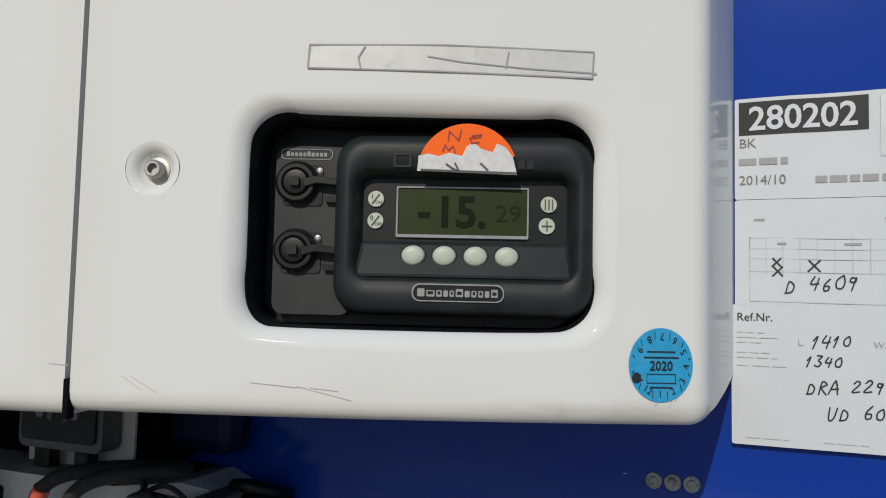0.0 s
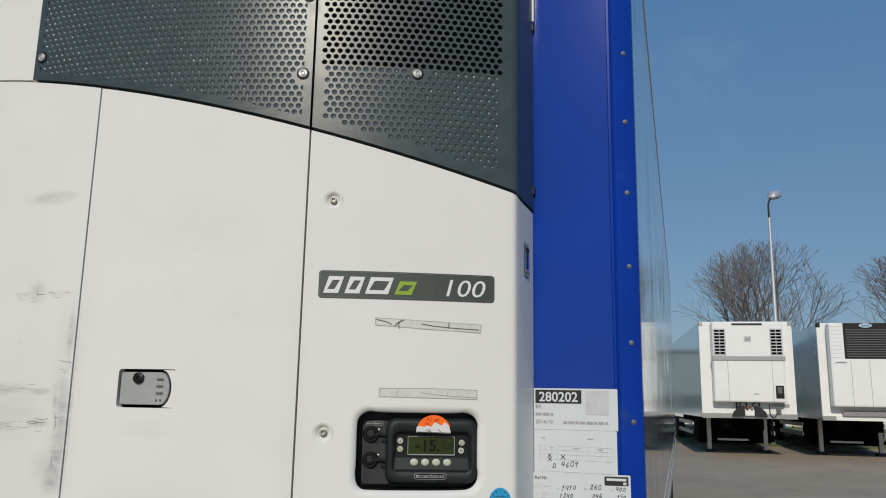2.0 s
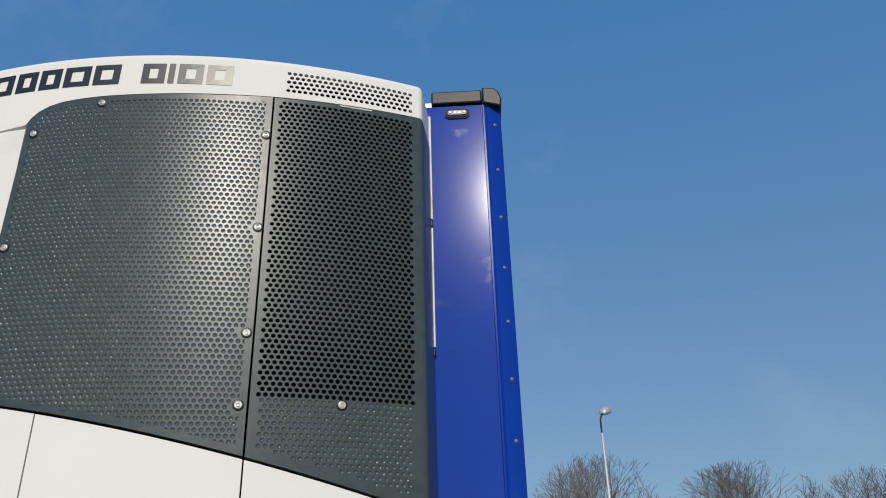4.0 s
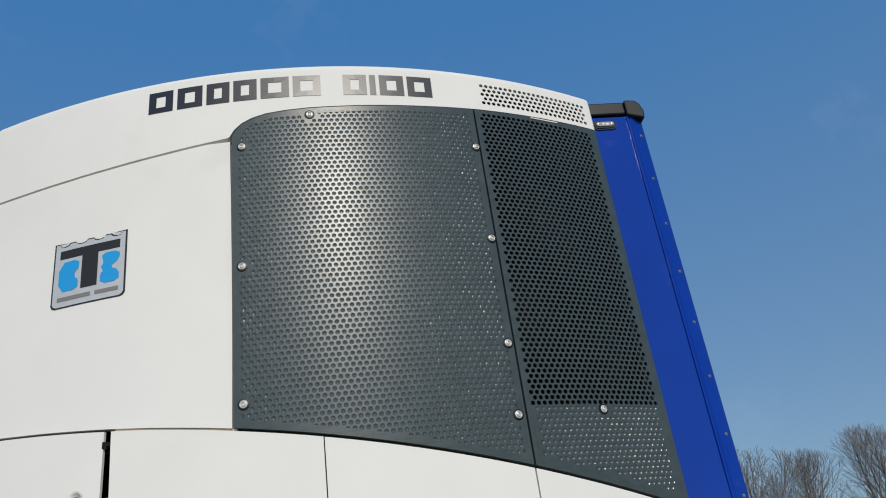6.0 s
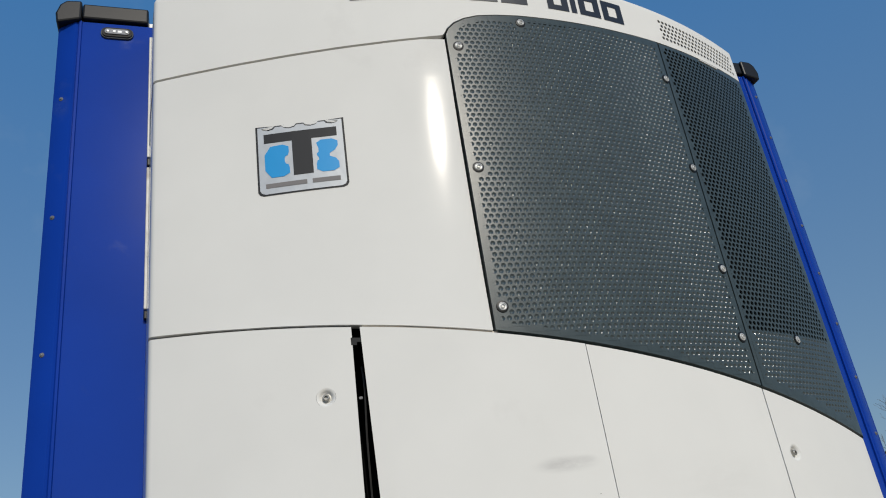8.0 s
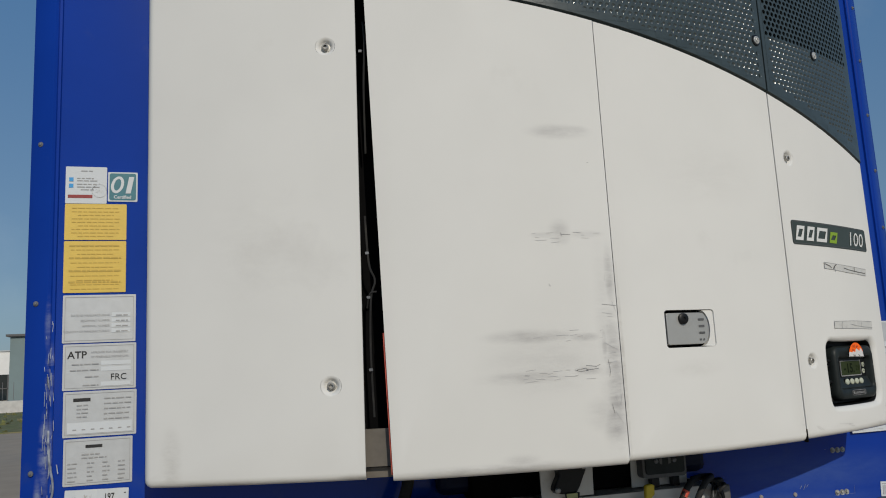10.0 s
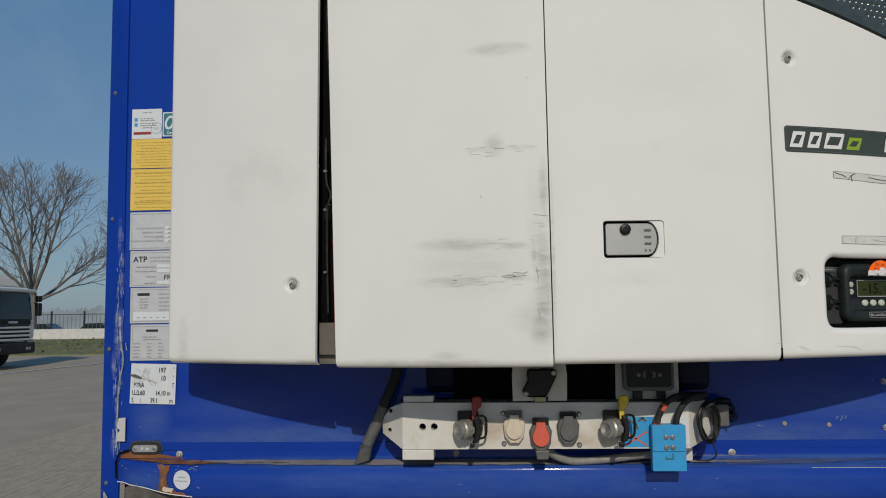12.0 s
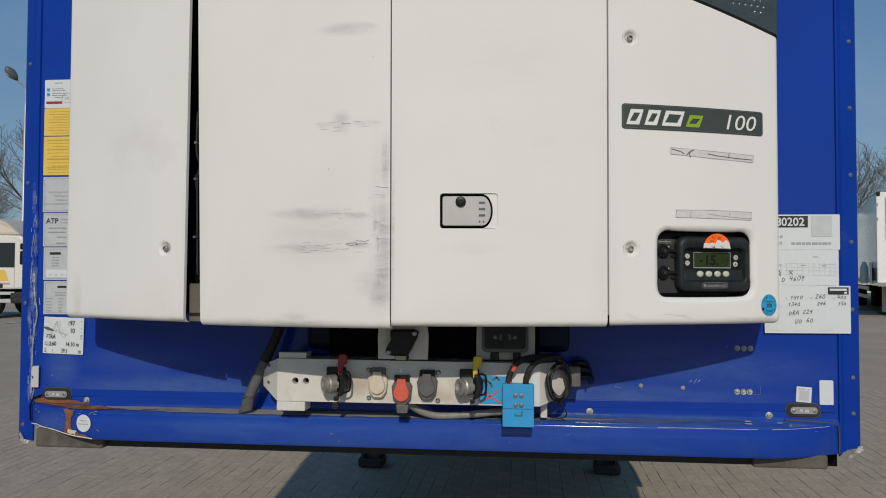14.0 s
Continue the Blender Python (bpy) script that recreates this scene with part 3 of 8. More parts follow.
# corner posts: a folded blue profile with a raised bead, a groove and rivets down its edge
for sx in (-1, 1):
    bm = bmesh.new()
    prof = [(1.254, 0.0), (1.256, -0.006), (1.262, -0.006), (1.266, 0.0), (1.272, -0.003), (1.277, -0.002), (1.318, 0.015), (1.324, 0.022), (1.326, 0.075), (1.309, 0.075)]
    rows = []
    zs = [1.255 if sx < 0 else 1.296, 1.305, 1.36] + steps(1.36, 1.72, 0.03) + [1.72, 2.2, 3.0, 3.985]
    for z in zs:
        row = []
        for i, (x, y) in enumerate(prof):
            # the dented lower part of the knocked corner
            d = 0.0
            if sx < 0 and 1.32 < z < 1.75 and i < 7:
                d = 0.010 * math.sin((z - 1.32) / 0.43 * math.pi) * (1 + 0.6 * math.sin(z * 41 + i))
            low = 0.004 * i - 0.022 if sx > 0 and z < 1.30 else 0.0
            row.append(bm.verts.new((sx * (x - d * 0.6), y + d, z + low)))
        rows.append(row)
    for a, b in zip(rows, rows[1:]):
        for i in range(len(prof) - 1):
            q = (a[i], a[i + 1], b[i + 1], b[i])
            bm.faces.new(q if sx > 0 else q[::-1])
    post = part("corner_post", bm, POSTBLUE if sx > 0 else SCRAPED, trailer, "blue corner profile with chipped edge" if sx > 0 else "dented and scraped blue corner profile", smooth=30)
    for k in range(14):
        z = 1.305 + 0.199 * k + (0.094 if sx > 0 and k == 0 else 0.0)
        bm = lathe(bmesh.new(), (sx * 1.300, 0.0075, z), (sx * 0.383, -0.924, 0), [(0, 0.0068), (0.0018, 0.0062), (0.0024, 0.0038), (0.0045, 0.0034), (0.0052, 0.0015)], 10)
        if sx > 0 or k % 2 == 0:
            part("rivet", bm, BOLTGREY, post)
    # black top cap at the corner
    bm = bmesh.new()
    box(bm, *sorted((sx * 1.06, sx * 1.255)), -0.012, 0.06, 3.992, 4.049)
    part("top_strip", bm, BLACK, trailer, bevel=0.006)
    bm = bmesh.new()
    out = [(1.257, 3.984), (1.327, 3.964), (1.331, 4.000), (1.320, 4.034), (1.302, 4.051), (1.257, 4.055)]
    lo = [bm.verts.new((sx * x, -0.018, z)) for x, z in out]
    hi = [bm.verts.new((sx * x, 0.12, z)) for x, z in out]
    bm.faces.new(hi)
    bm.faces.new(lo[::-1])
    for i in range(6):
        bm.faces.new((lo[i], lo[(i + 1) % 6], hi[(i + 1) % 6], hi[i]))
    bmesh.ops.recalc_face_normals(bm, faces=bm.faces[:])
    part("corner_cap", bm, BLACK, trailer, "black moulded roof corner cap", bevel=0.006)

# bumper: a folded beam with a dusty top ledge, drawn back to the wall at its ends
def taper(x):
    a = abs(x)
    return 0.0 if a < 0.98 else min(0.95, ((a - 0.98) / 0.28) ** 1.8)
def foot(x):
    """How far the lower edge is bent up near the ends."""
    return 0.10 * max(0.0, -1.0 - x)
bm = bmesh.new()
prof = [(0.0, 1.404), (-0.005, 1.4025), (-0.006, 1.3815), (-0.012, 1.3765), (-0.090, 1.3715), (-0.098, 1.3690), (-0.102, 1.363), (-0.102, 1.292), (-0.097, 1.284), (0.03, 1.284)]
rows = []
for x in [-1.262, -1.25, -1.235] + steps(-1.22, -0.98, 0.03) + steps(-0.98, 0.98, 0.14) + steps(0.98, 1.22, 0.03) + [1.22, 1.235, 1.248, 1.256]:
    k = taper(x)
    dent = 0.010 * max(0, 1 - abs(x + 1.12) / 0.12)
    rows.append([bm.verts.new((x, y * (1 - k) + dent * (1 if y < -0.05 else 0.2), z + (foot(x) if z < 1.30 else 0.0))) for y, z in prof])
for a, b in zip(rows, rows[1:]):
    for i in range(len(prof) - 1):
        bm.faces.new((a[i], a[i + 1], b[i + 1], b[i]))
bumper = part("bumper", bm, BEAM, trailer, "blue bumper beam, rusty and dented at one end", smooth=45)
# rust on the knocked end: ragged patches
random.seed(4)
def ragged(pts, jag, n=5):
    out = []
    for (a, b), (c, d) in zip(pts, pts[1:] + pts[:1]):
        for k in range(n):
            t = k / n
            out.append((a + (c - a) * t + random.uniform(-jag, jag), b + (d - b) * t + random.uniform(-jag, jag)))
    return out
def bumper_face(u, z, off):
    return Vector((u, -0.102 * (1 - taper(u)) + 0.010 * max(0, 1 - abs(u + 1.12) / 0.12) - off, z))
def ledge(u, z, off):
    s = (1.385 - z) / 0.03
    return Vector((u, (-0.018 - 0.070 * s) * (1 - taper(u)) + 0.010 * max(0, 1 - abs(u + 1.12) / 0.12) * s, 1.3761 - 0.0046 * s + off))
random.seed(6)
film = [(-0.99 + 0.04 * k, 1.384 - random.uniform(0, 0.003) - 0.0105 * max(0, k - 27) / 14) for k in range(42)] + [(0.65 - 0.04 * k, 1.3552 + random.uniform(0, 0.004) + (0.010 * max(0, k - 34) / 8) + 0.013 * max(0, 14 - k) / 14) for k in range(42)]
part("dust_film", laid(flat(film, (), steps(-0.95, 0.6, 0.1)), ledge, 0.0016), DUST, bumper, "grey road dust on the ledge")
film = [(0.50 + 0.04 * k, 1.3845 - random.uniform(0, 0.003)) for k in range(13)] + [(0.98 - 0.04 * k, 1.3555 + random.uniform(0, 0.005) + 0.022 * max(0, 7 - k) / 7) for k in range(13)]
part("dust_film", laid(flat(film, (), steps(0.52, 0.97, 0.06)), ledge, 0.0012), DUSTBLUE, bumper, "thin dust on the ledge")
for a, b, h in ((0.02, 0.40, 0.006), (0.40, 0.60, 0.006)):
    rim = [(a + (b - a) * k / 12, 1.3785) for k in range(13)] + [(b - (b - a) * k / 12, 1.381 + h * (0.3 + 0.7 * math.sin(math.pi * k / 12)) * random.uniform(0.6, 1.0)) for k in range(13)]
    part("dust_film", laid(flat(rim), wall, 0.0072), DUSTBLUE, bumper, "thin dust along the foot of the wall")
# thin pale strokes painted as the bright highlight on the bumper fold
for a, b in ((0.72, 1.00), (1.04, 1.22)):
    part("fold_highlight", laid(strokes([[(a + (b - a) * k / 8, 1.3660) for k in range(9)]], 0.0011), bumper_face, 0.0003), FAINT, bumper, "pale line painted as the highlight along the fold")
random.seed(4)
ledge_rust = [(-1.255, 1.3845), (-1.15, 1.3845), (-1.06, 1.3835), (-0.99, 1.378), (-0.93, 1.369), (-0.95, 1.364), (-1.03, 1.359), (-1.10, 1.356), (-1.14, 1.364), (-1.20, 1.374), (-1.255, 1.380)]
part("rust_patch", laid(flat(ragged(ledge_rust, 0.0025, 4)), ledge, 0.0022), RUST, bumper, "brown rust where the paint is gone")
for out in ([(-1.112, 1.374), (-1.066, 1.374), (-1.078, 1.338), (-1.070, 1.305), (-1.10, 1.296), (-1.108, 1.312), (-1.098, 1.338)], [(-1.104, 1.312), (-1.05, 1.304), (-1.0, 1.294), (-1.0, 1.288), (-1.104, 1.297)]):
    part("rust_patch", laid(flat(ragged(out, 0.0022, 5)), bumper_face, 0.0025), RUST, bumper, "brown rust where the paint is gone")
plate_rust = [(-1.25, 1.402), (-1.20, 1.398), (-1.15, 1.392), (-1.09, 1.386), (-1.05, 1.3805), (-1.05, 1.3785), (-1.25, 1.3785)]
part("rust_patch", laid(flat(ragged(plate_rust, 0.002, 4)), wall, 0.0075), RUST, bumper, "brown rust where the paint is gone")
part("bare_primer", laid(flat(ragged([(-1.088, 1.314), (-1.052, 1.310), (-1.058, 1.297), (-1.092, 1.300)], 0.002)), bumper_face, 0.0036), CREAM, bumper, "pale bare primer")
part("torn_rim", laid(strokes([[(-1.258 + 0.024 * k, 1.2875 + foot(-1.258 + 0.024 * k) + random.uniform(-0.002, 0.002)) for k in range(12)]], 0.0026), bumper_face, 0.003), SIGNWHITE, bumper, "bright torn edge")
part("end_seam", laid(strokes([[(-1.258, 1.325), (-1.260, 1.37), (-1.250, 1.396), (-1.222, 1.405)]], 0.006), wall, 0.016), DARK, bumper)
part("end_seam", tube(bmesh.new(), [(1.10, -0.011, 1.3795), (1.16, -0.010, 1.3765), (1.22, -0.010, 1.3735), (1.246, -0.010, 1.368), (1.252, -0.010, 1.352), (1.253, -0.010, 1.32), (1.252, -0.010, 1.285)], 0.0027, 8), SEALANT, bumper, "grey sealant bead round the bumper end", smooth=60)
for u, z, r in ((0.988, 1.376, 0.010), (0.983, 1.364, 0.011), (1.075, 1.369, 0.009)):
    part("drip_mark", laid(flat([(u + r * math.cos(k * 0.524), z + r * 0.32 * math.sin(k * 0.524)) for k in range(12)]), ledge, 0.003), FAINT, bumper, "pale dried drip")
part("round_sticker", laid(flat(circle(-1.026, 1.335, 0.027, 28)), bumper_face, 0.003), PAPER, bumper, "round white sticker, printing worn off")
part("print_bar", laid(bars([(-1.046, -1.008, 1.331), (-1.038, -1.014, 1.342)], 0.0022), bumper_face, 0.0042), PRINT, bumper)
# scratches and chips
chips = []
for k in range(5):
    u, z = random.uniform(-1.2, 1.2), random.uniform(1.30, 1.36)
    chips.append([(u, z), (u + random.uniform(0.003, 0.012), z + random.uniform(-0.003, 0.003))])
part("paint_chip", laid(strokes(chips, 0.0007), bumper_face, 0.0014), BAREBLUE, bumper)
chips = [[(0.832, 1.482), (0.838, 1.490)], [(0.844, 1.478), (0.852, 1.493)], [(0.856, 1.484), (0.862, 1.492)], [(0.612, 1.467), (0.632, 1.461)]]
for k in range(13):
    u, z = random.uniform(-1.24, 1.24), random.choice((random.uniform(1.41, 1.66), random.uniform(1.7, 3.9)))
    if abs(u) < 1.07 and z > 1.6:
        continue
    chips.append([(u, z), (u + random.uniform(-0.004, 0.006), z + random.uniform(-0.01, 0.01))])
part("paint_chip", laid(strokes(chips, 0.0010), wall, 0.002), BAREBLUE, trailer)
rnd = random.Random(77)
chips = []
for k in range(26):
    u, z = rnd.uniform(-1.25, -0.98), rnd.choice((rnd.uniform(1.30, 1.37), rnd.uniform(1.355, 1.372)))
    chips.append([(u, z), (u + rnd.uniform(0.002, 0.010), z + rnd.uniform(-0.004, 0.003))])
part("paint_chip", laid(strokes(chips, 0.0011), bumper_face, 0.0016), BAREBLUE, bumper)
chips = [[(0.03 * k - 1.0 + rnd.uniform(0, 0.03), 1.3660), (0.03 * k - 1.0 + rnd.uniform(0.03, 0.06), 1.3662)] for k in range(10) if k % 3]
part("paint_chip", laid(strokes(chips, 0.0020), ledge, 0.0026), DARK, bumper)
chips = []
for k in range(70):
    u, z = rnd.gauss(-1.264, 0.008), rnd.uniform(1.36, 2.05)
    if -1.277 < u < -1.250:
        chips.append([(u, z), (u + rnd.uniform(-0.002, 0.002), z + rnd.uniform(0.006, 0.035))])
part("scrape_mark", laid(strokes(chips, 0.0011), wall, 0.0070), BAREBLUE, trailer, "pale vertical scrapes on the knocked post")
# scraped dent of the knocked corner: one bare seam and a few small nicks
seam = [(-1.263, 1.80), (-1.2615, 1.76), (-1.258, 1.72), (-1.2515, 1.685), (-1.2505, 1.66), (-1.255, 1.635), (-1.261, 1.60), (-1.2635, 1.55), (-1.2645, 1.48), (-1.265, 1.41)]
part("bare_seam", tube(bmesh.new(), [Vector((x, -0.0045, z)) for x, z in seam], 0.0028, 6), BAREBLUE, trailer, "scraped pale seam beside the corner", smooth=60)
part("scrape_mark", laid(strokes([[(-1.243, 1.72), (-1.240, 1.70)], [(-1.276, 1.465), (-1.2755, 1.44)]], 0.0022), wall, 0.006), BAREBLUE, trailer, "small pale nicks in the corner paint")

# dark strip under the bumper, with torn ends
bm = boxes((-1.20, 1.19, -0.080, 0.10, 1.250, 1.2835))
for v in bm.verts:
    v.co.y += 0.05 * (abs(v.co.x) > 1.1 and v.co.y < 0)
part("underrun_strip", bm, RUBBER, trailer, "dark dirty strip under the bumper", bevel=0.004)
for x0, x1, y0, z0, z1 in ((-1.217, -0.99, -0.050, 1.246, 1.306), (1.00, 1.207, -0.050, 1.247, 1.287)):
    part("strip_end", boxes((x0, x1, y0, 0.05, z0, z1)), GRIME, trailer, "dusty grey end of the strip", bevel=0.006)
random.seed(31)
for at, mat in ((((-1.303, 1.296), (-1.303, 1.262), (-1.288, 1.246), (-1.256, 1.244), (-1.262, 1.256), (-1.284, 1.264)), DULLZINC), (((1.256, 1.262), (1.275, 1.268), (1.290, 1.275), (1.308, 1.290), (1.322, 1.296), (1.326, 1.314), (1.312, 1.312), (1.298, 1.298), (1.285, 1.292), (1.270, 1.276)), DULLZINC)):
    mid = [sum(q[i] for q in at) / len(at) for i in (0, 1)]
    bm = flat(ragged([(mid[0] + (q[0] - mid[0]) * 0.8, mid[1] + (q[1] - mid[1]) * 0.8) for q in at], 0.0008, 4))
    for v in bm.verts:
        v.co = Vector((v.co.x, -0.012 + 0.010 * noise.noise(v.co * 70), v.co.z))
    bmesh.ops.solidify(bm, geom=bm.faces[:], thickness=0.0015)
    part("torn_edge", bm, mat, trailer, "torn grey corner filler")

# marker lamps: oval black surround, grey lens with two screws
def marker(u, z, sz=1.0):
    part("lamp_seal", laid(flat(rounded(u - 0.0505 * sz, u + 0.0505 * sz, z - 0.0225 * sz, z + 0.0215 * sz, 0.0205 * sz)), wall, 0.006, 0.006), SEALANT, trailer, "grey seal round the lamp", smooth=40, bevel=0.002)
    lamp = part("marker_lamp", laid(flat(rounded(u - 0.047 * sz, u + 0.047 * sz, z - 0.018 * sz, z + 0.018 * sz, 0.017 * sz)), wall, 0.010, 0.010), RUBBER, trailer, "oval black-rimmed marker lamp", smooth=40, bevel=0.002)
    part("lens", laid(flat(rounded(u - 0.038 * sz, u + 0.038 * sz, z - 0.010 * sz, z + 0.010 * sz, 0.0095 * sz)), wall, 0.0135, 0.003), LENS, lamp, "clouded grey lens", smooth=40, bevel=0.001)
    for s in (-1, 1):
        bm = lathe(bmesh.new(), (u + s * 0.029 * sz, -0.0135, z), (0, -1, 0), [(0, 0.0052 * sz), (0.002, 0.005 * sz), (0.0025, 0.0025)], 12)
        part("screw", bm, STEEL, lamp)
    part("reflector_mark", laid(bars([(u - 0.012, u - 0.004, z - 0.004), (u + 0.002, u + 0.014, z - 0.005)], 0.008), wall, 0.0145), SILVER, lamp)
for u, z, s in ((1.1545, 1.408, 1), (-1.174, 1.409, 1), (-1.152, 3.947, 0.95), (1.158, 3.947, 0.95)):
    marker(u, z, s)

# bolts along the foot of the wall and the two rivet rows
for u in (-1.072, -0.249, 0.537, 1.058):
    bm = lathe(bmesh.new(), (u, -0.0045, 1.3905), (0, -1, 0), [(0, 0.0105), (0.002, 0.0102), (0.003, 0.0062), (0.007, 0.0058), (0.0075, 0.0032), (0.005, 0.002)], 14)
    part("bolt", bm, DULLZINC, trailer, smooth=35)
for z, us in ((1.586, (0.970, 0.989, 1.008)), (1.458, (0.969, 0.987, 1.0045))):
    for u in us:
        bm = lathe(bmesh.new(), (u, 0, z), (0, -1, 0), [(0, 0.0088), (0.002, 0.0084), (0.0012, 0.0062), (0.0012, 0.0048), (0.005, 0.0042), (0.006, 0.002)], 14)
        part("rivet", bm, DULLZINC, trailer, smooth=35)
part("scratch", laid(strokes([[(0.958, 1.4505), (1.036, 1.4505), (1.036, 1.474)]], 0.0009), wall, 0.0006), DUSTBLUE, trailer)
for u, z in ((0.689, 1.470), (0.812, 1.466)):
    part("rivet", lathe(bmesh.new(), (u, 0, z), (0, -1, 0), [(0, 0.007), (0.003, 0.006), (0.004, 0.003)], 10), DUST, trailer)
# ledge line above the bumper
part("foot_strip", boxes((-1.245, 1.245, -0.005, 0.0, 1.402, 1.425)), BLUE, trailer, bevel=0.0015)
# white plates and reflectors
part("white_reflector", laid(flat(rounded(1.2015, 1.2405, 1.424, 1.496, 0.004)), wall, 0.004, 0.004), PAPER, trailer, "plain white reflector plate", bevel=0.0015)
part("worn_reflector", laid(flat([(-1.262, 1.43), (-1.236, 1.43), (-1.236, 1.50), (-1.257, 1.498), (-1.262, 1.472), (-1.252, 1.462), (-1.262, 1.452)]), wall, 0.012, 0.003), FAINT, trailer, "worn cream reflector, torn at one side")

# undercarriage
for sx in (-1, 1):
    bm = bmesh.new()
    vs = [bm.verts.new((lean(sx * 0.5 + d, y), y, z)) for z in (0.86, 1.165) for d, y in ((-0.06, 1.9), (0.06, 1.9), (0.06, 13.2), (-0.06, 13.2))]
    for f in ((3, 2, 1, 0), (4, 5, 6, 7), (0, 1, 5, 4), (1, 2, 6, 5), (2, 3, 7, 6), (3, 0, 4, 7)):
        bm.faces.new([vs[i] for i in f])
    part("chassis_beam", bm, DARK, trailer)
    x, y, g = sx * 1.03, 4.50, ground_z(4.5)
    leg = part("landing_leg", boxes((x - 0.07, x + 0.07, y - 0.07, y + 0.07, 0.36, 1.17)), RUBBER, trailer, "black landing leg standing on its foot plate", bevel=0.006)
    part("inner_tube", boxes((x - 0.05, x + 0.05, y - 0.05, y + 0.05, g + 0.16, 0.37)), RUBBER, leg)
    part("foot_plate", boxes((x - 0.11, x + 0.11, y - 0.11, y + 0.11, g + 0.005, g + 0.09)), RUBBER, leg, bevel=0.02)
    each("foot_bracket", ((x - 0.085, x - 0.06, y - 0.09, y + 0.09, g + 0.08, g + 0.22), (x + 0.06, x + 0.085, y - 0.09, y + 0.09, g + 0.08, g + 0.22),), RUBBER, leg)
    for k in range(3):
        y = 8.2 + 1.32 * k
        x = lean(sx * 1.03, y)
        wheel = part("wheel", lathe(bmesh.new(), (x - sx * 0.17, y, ground_z(y) + 0.50), (sx, 0, 0), [(0, 0.34), (0.02, 0.46), (0.05, 0.50), (0.33, 0.50), (0.36, 0.47), (0.385, 0.36), (0.37, 0.29)], 36), RUBBER, trailer, smooth=35)
        part("rim", lathe(bmesh.new(), (x - sx * 0.02, y, ground_z(y) + 0.50), (sx, 0, 0), [(0, 0.29), (0.10, 0.285), (0.09, 0.17), (0.14, 0.15), (0.16, 0.09), (0.2, 0.08)], 28), MIDGREY, wheel, smooth=35)
        part("axle", lathe(bmesh.new(), (lean(0, y), y, ground_z(y) + 0.50), (sx, 0, 0), [(0, 0.075), (0.95, 0.075)], 14), DARK, trailer)
    bm = boxes((lean(sx * 1.22, 3.4) - 0.03, lean(sx * 1.22, 3.4) + 0.03, 3.0, 3.6, 0.72, 1.12))
    part("side_box", bm, FADED if sx > 0 else RUBBER, trailer, "faded red side box under the floor" if sx > 0 else "", bevel=0.01)
part("kingpin_plate", boxes((-0.6, 0.6, 0.3, 1.9, 1.198, 1.2315)), DARK, trailer)

# ---- the refrigeration unit ----
def plan(u):
    """Plan of the hood: a shallow bow with rounded corners and short sides. Gives place and outward normal."""
    s = 1 if u >= 0 else -1
    a = abs(u)
    if a <= 1.022:
        x, y = a, -0.455 + 0.243 * a * a
        n = Vector((2 * 0.243 * a, -1)).normalized()
    else:
        p0, p1, p2 = Vector((1.022, -0.2012)), Vector((1.034, -0.1954)), Vector((1.0352, -0.180))
        t = min((a - 1.022) / 0.028, 1.0)
        p = p0 * (1 - t) ** 2 + p1 * 2 * t * (1 - t) + p2 * t * t
        d = ((p1 - p0) * (1 - t) + (p2 - p1) * t).normalized()
        p += d * max(0.0, a - 1.05)
        x, y = p
        n = Vector((d.y, -d.x))
    return Vector((s * x, y)), Vector((s * n.x, n.y))


def hood(u, z, off):
    p, n = plan(u)
    q = p + n * off
    return Vector((q.x, q.y, z))


U_END = 1.226
Z_LOW, Z_TOP = 1.670, 3.941
def parting(u):
    """Height of the slanting joint between the lower doors and the upper hood."""
    u = max(-1.05, min(1.05, u))
    return 2.725 - 0.195 * u - 0.06 * u * u


BEND = steps(-1.0, 1.0, 0.05) + [s * a for s in (-1, 1) for a in (1.0, 1.022, 1.026, 1.030, 1.034, 1.038, 1.043, 1.05, 1.1)]
def between(a, b):
    return [c for c in BEND if a + 0.002 < c < b - 0.002]


def rolled(zb, r=0.018, up=True):
    def f(u, z):
        d = (z - zb) if up else (zb - z)
        if d >= r:
            return 0.0
        return r - math.sqrt(max(0.0, r * r - (r - max(d, 0)) ** 2))
    return f


def curve_top(a, b, gap, f=parting, n=14):
    return [(b + (a - b) * i / n, f(b + (a - b) * i / n) + gap) for i in range(n + 1)]


unit = thing("refrigeration_unit", (0, -0.2, Z_LOW), "white nose-mounted refrigeration unit, dark grey grille, one door ajar", "cooling unit")

def door(name, outline, holes, label, parent=unit, z0=Z_LOW, off=0.0, mat=WHITE, thick=0.03):
    us = [u for u, z in outline]
    cz = [z0 + d for d in (0.001, 0.003, 0.006, 0.011, 0.018)]
    bm = flat(outline, holes, between(min(us), max(us)), cz)
    return part(name, laid(bm, hood, off, thick, rolled(z0)), mat, parent, label, smooth=35)


G = 0.004
left_door = door("left_door", [(-U_END, Z_LOW + 0.03), (-1.06, Z_LOW + 0.006), (-1.03, Z_LOW), (-0.580, Z_LOW)] + curve_top(-U_END, -0.570, -G), [circle(-0.646, 1.872, 0.0222, 20), circle(-0.639, 2.650, 0.0222, 20)], "white moulded side door", mat=EDGED, thick=0.010)
sprung = door("sprung_door", [(-0.5235, Z_LOW - 0.006), (0.0040, Z_LOW - 0.006)] + curve_top(-0.550, 0.0009, -G), [], "white door standing ajar, scuffed and smeared with dirt", z0=Z_LOW - 0.006, off=0.002, mat=SCUFFED)
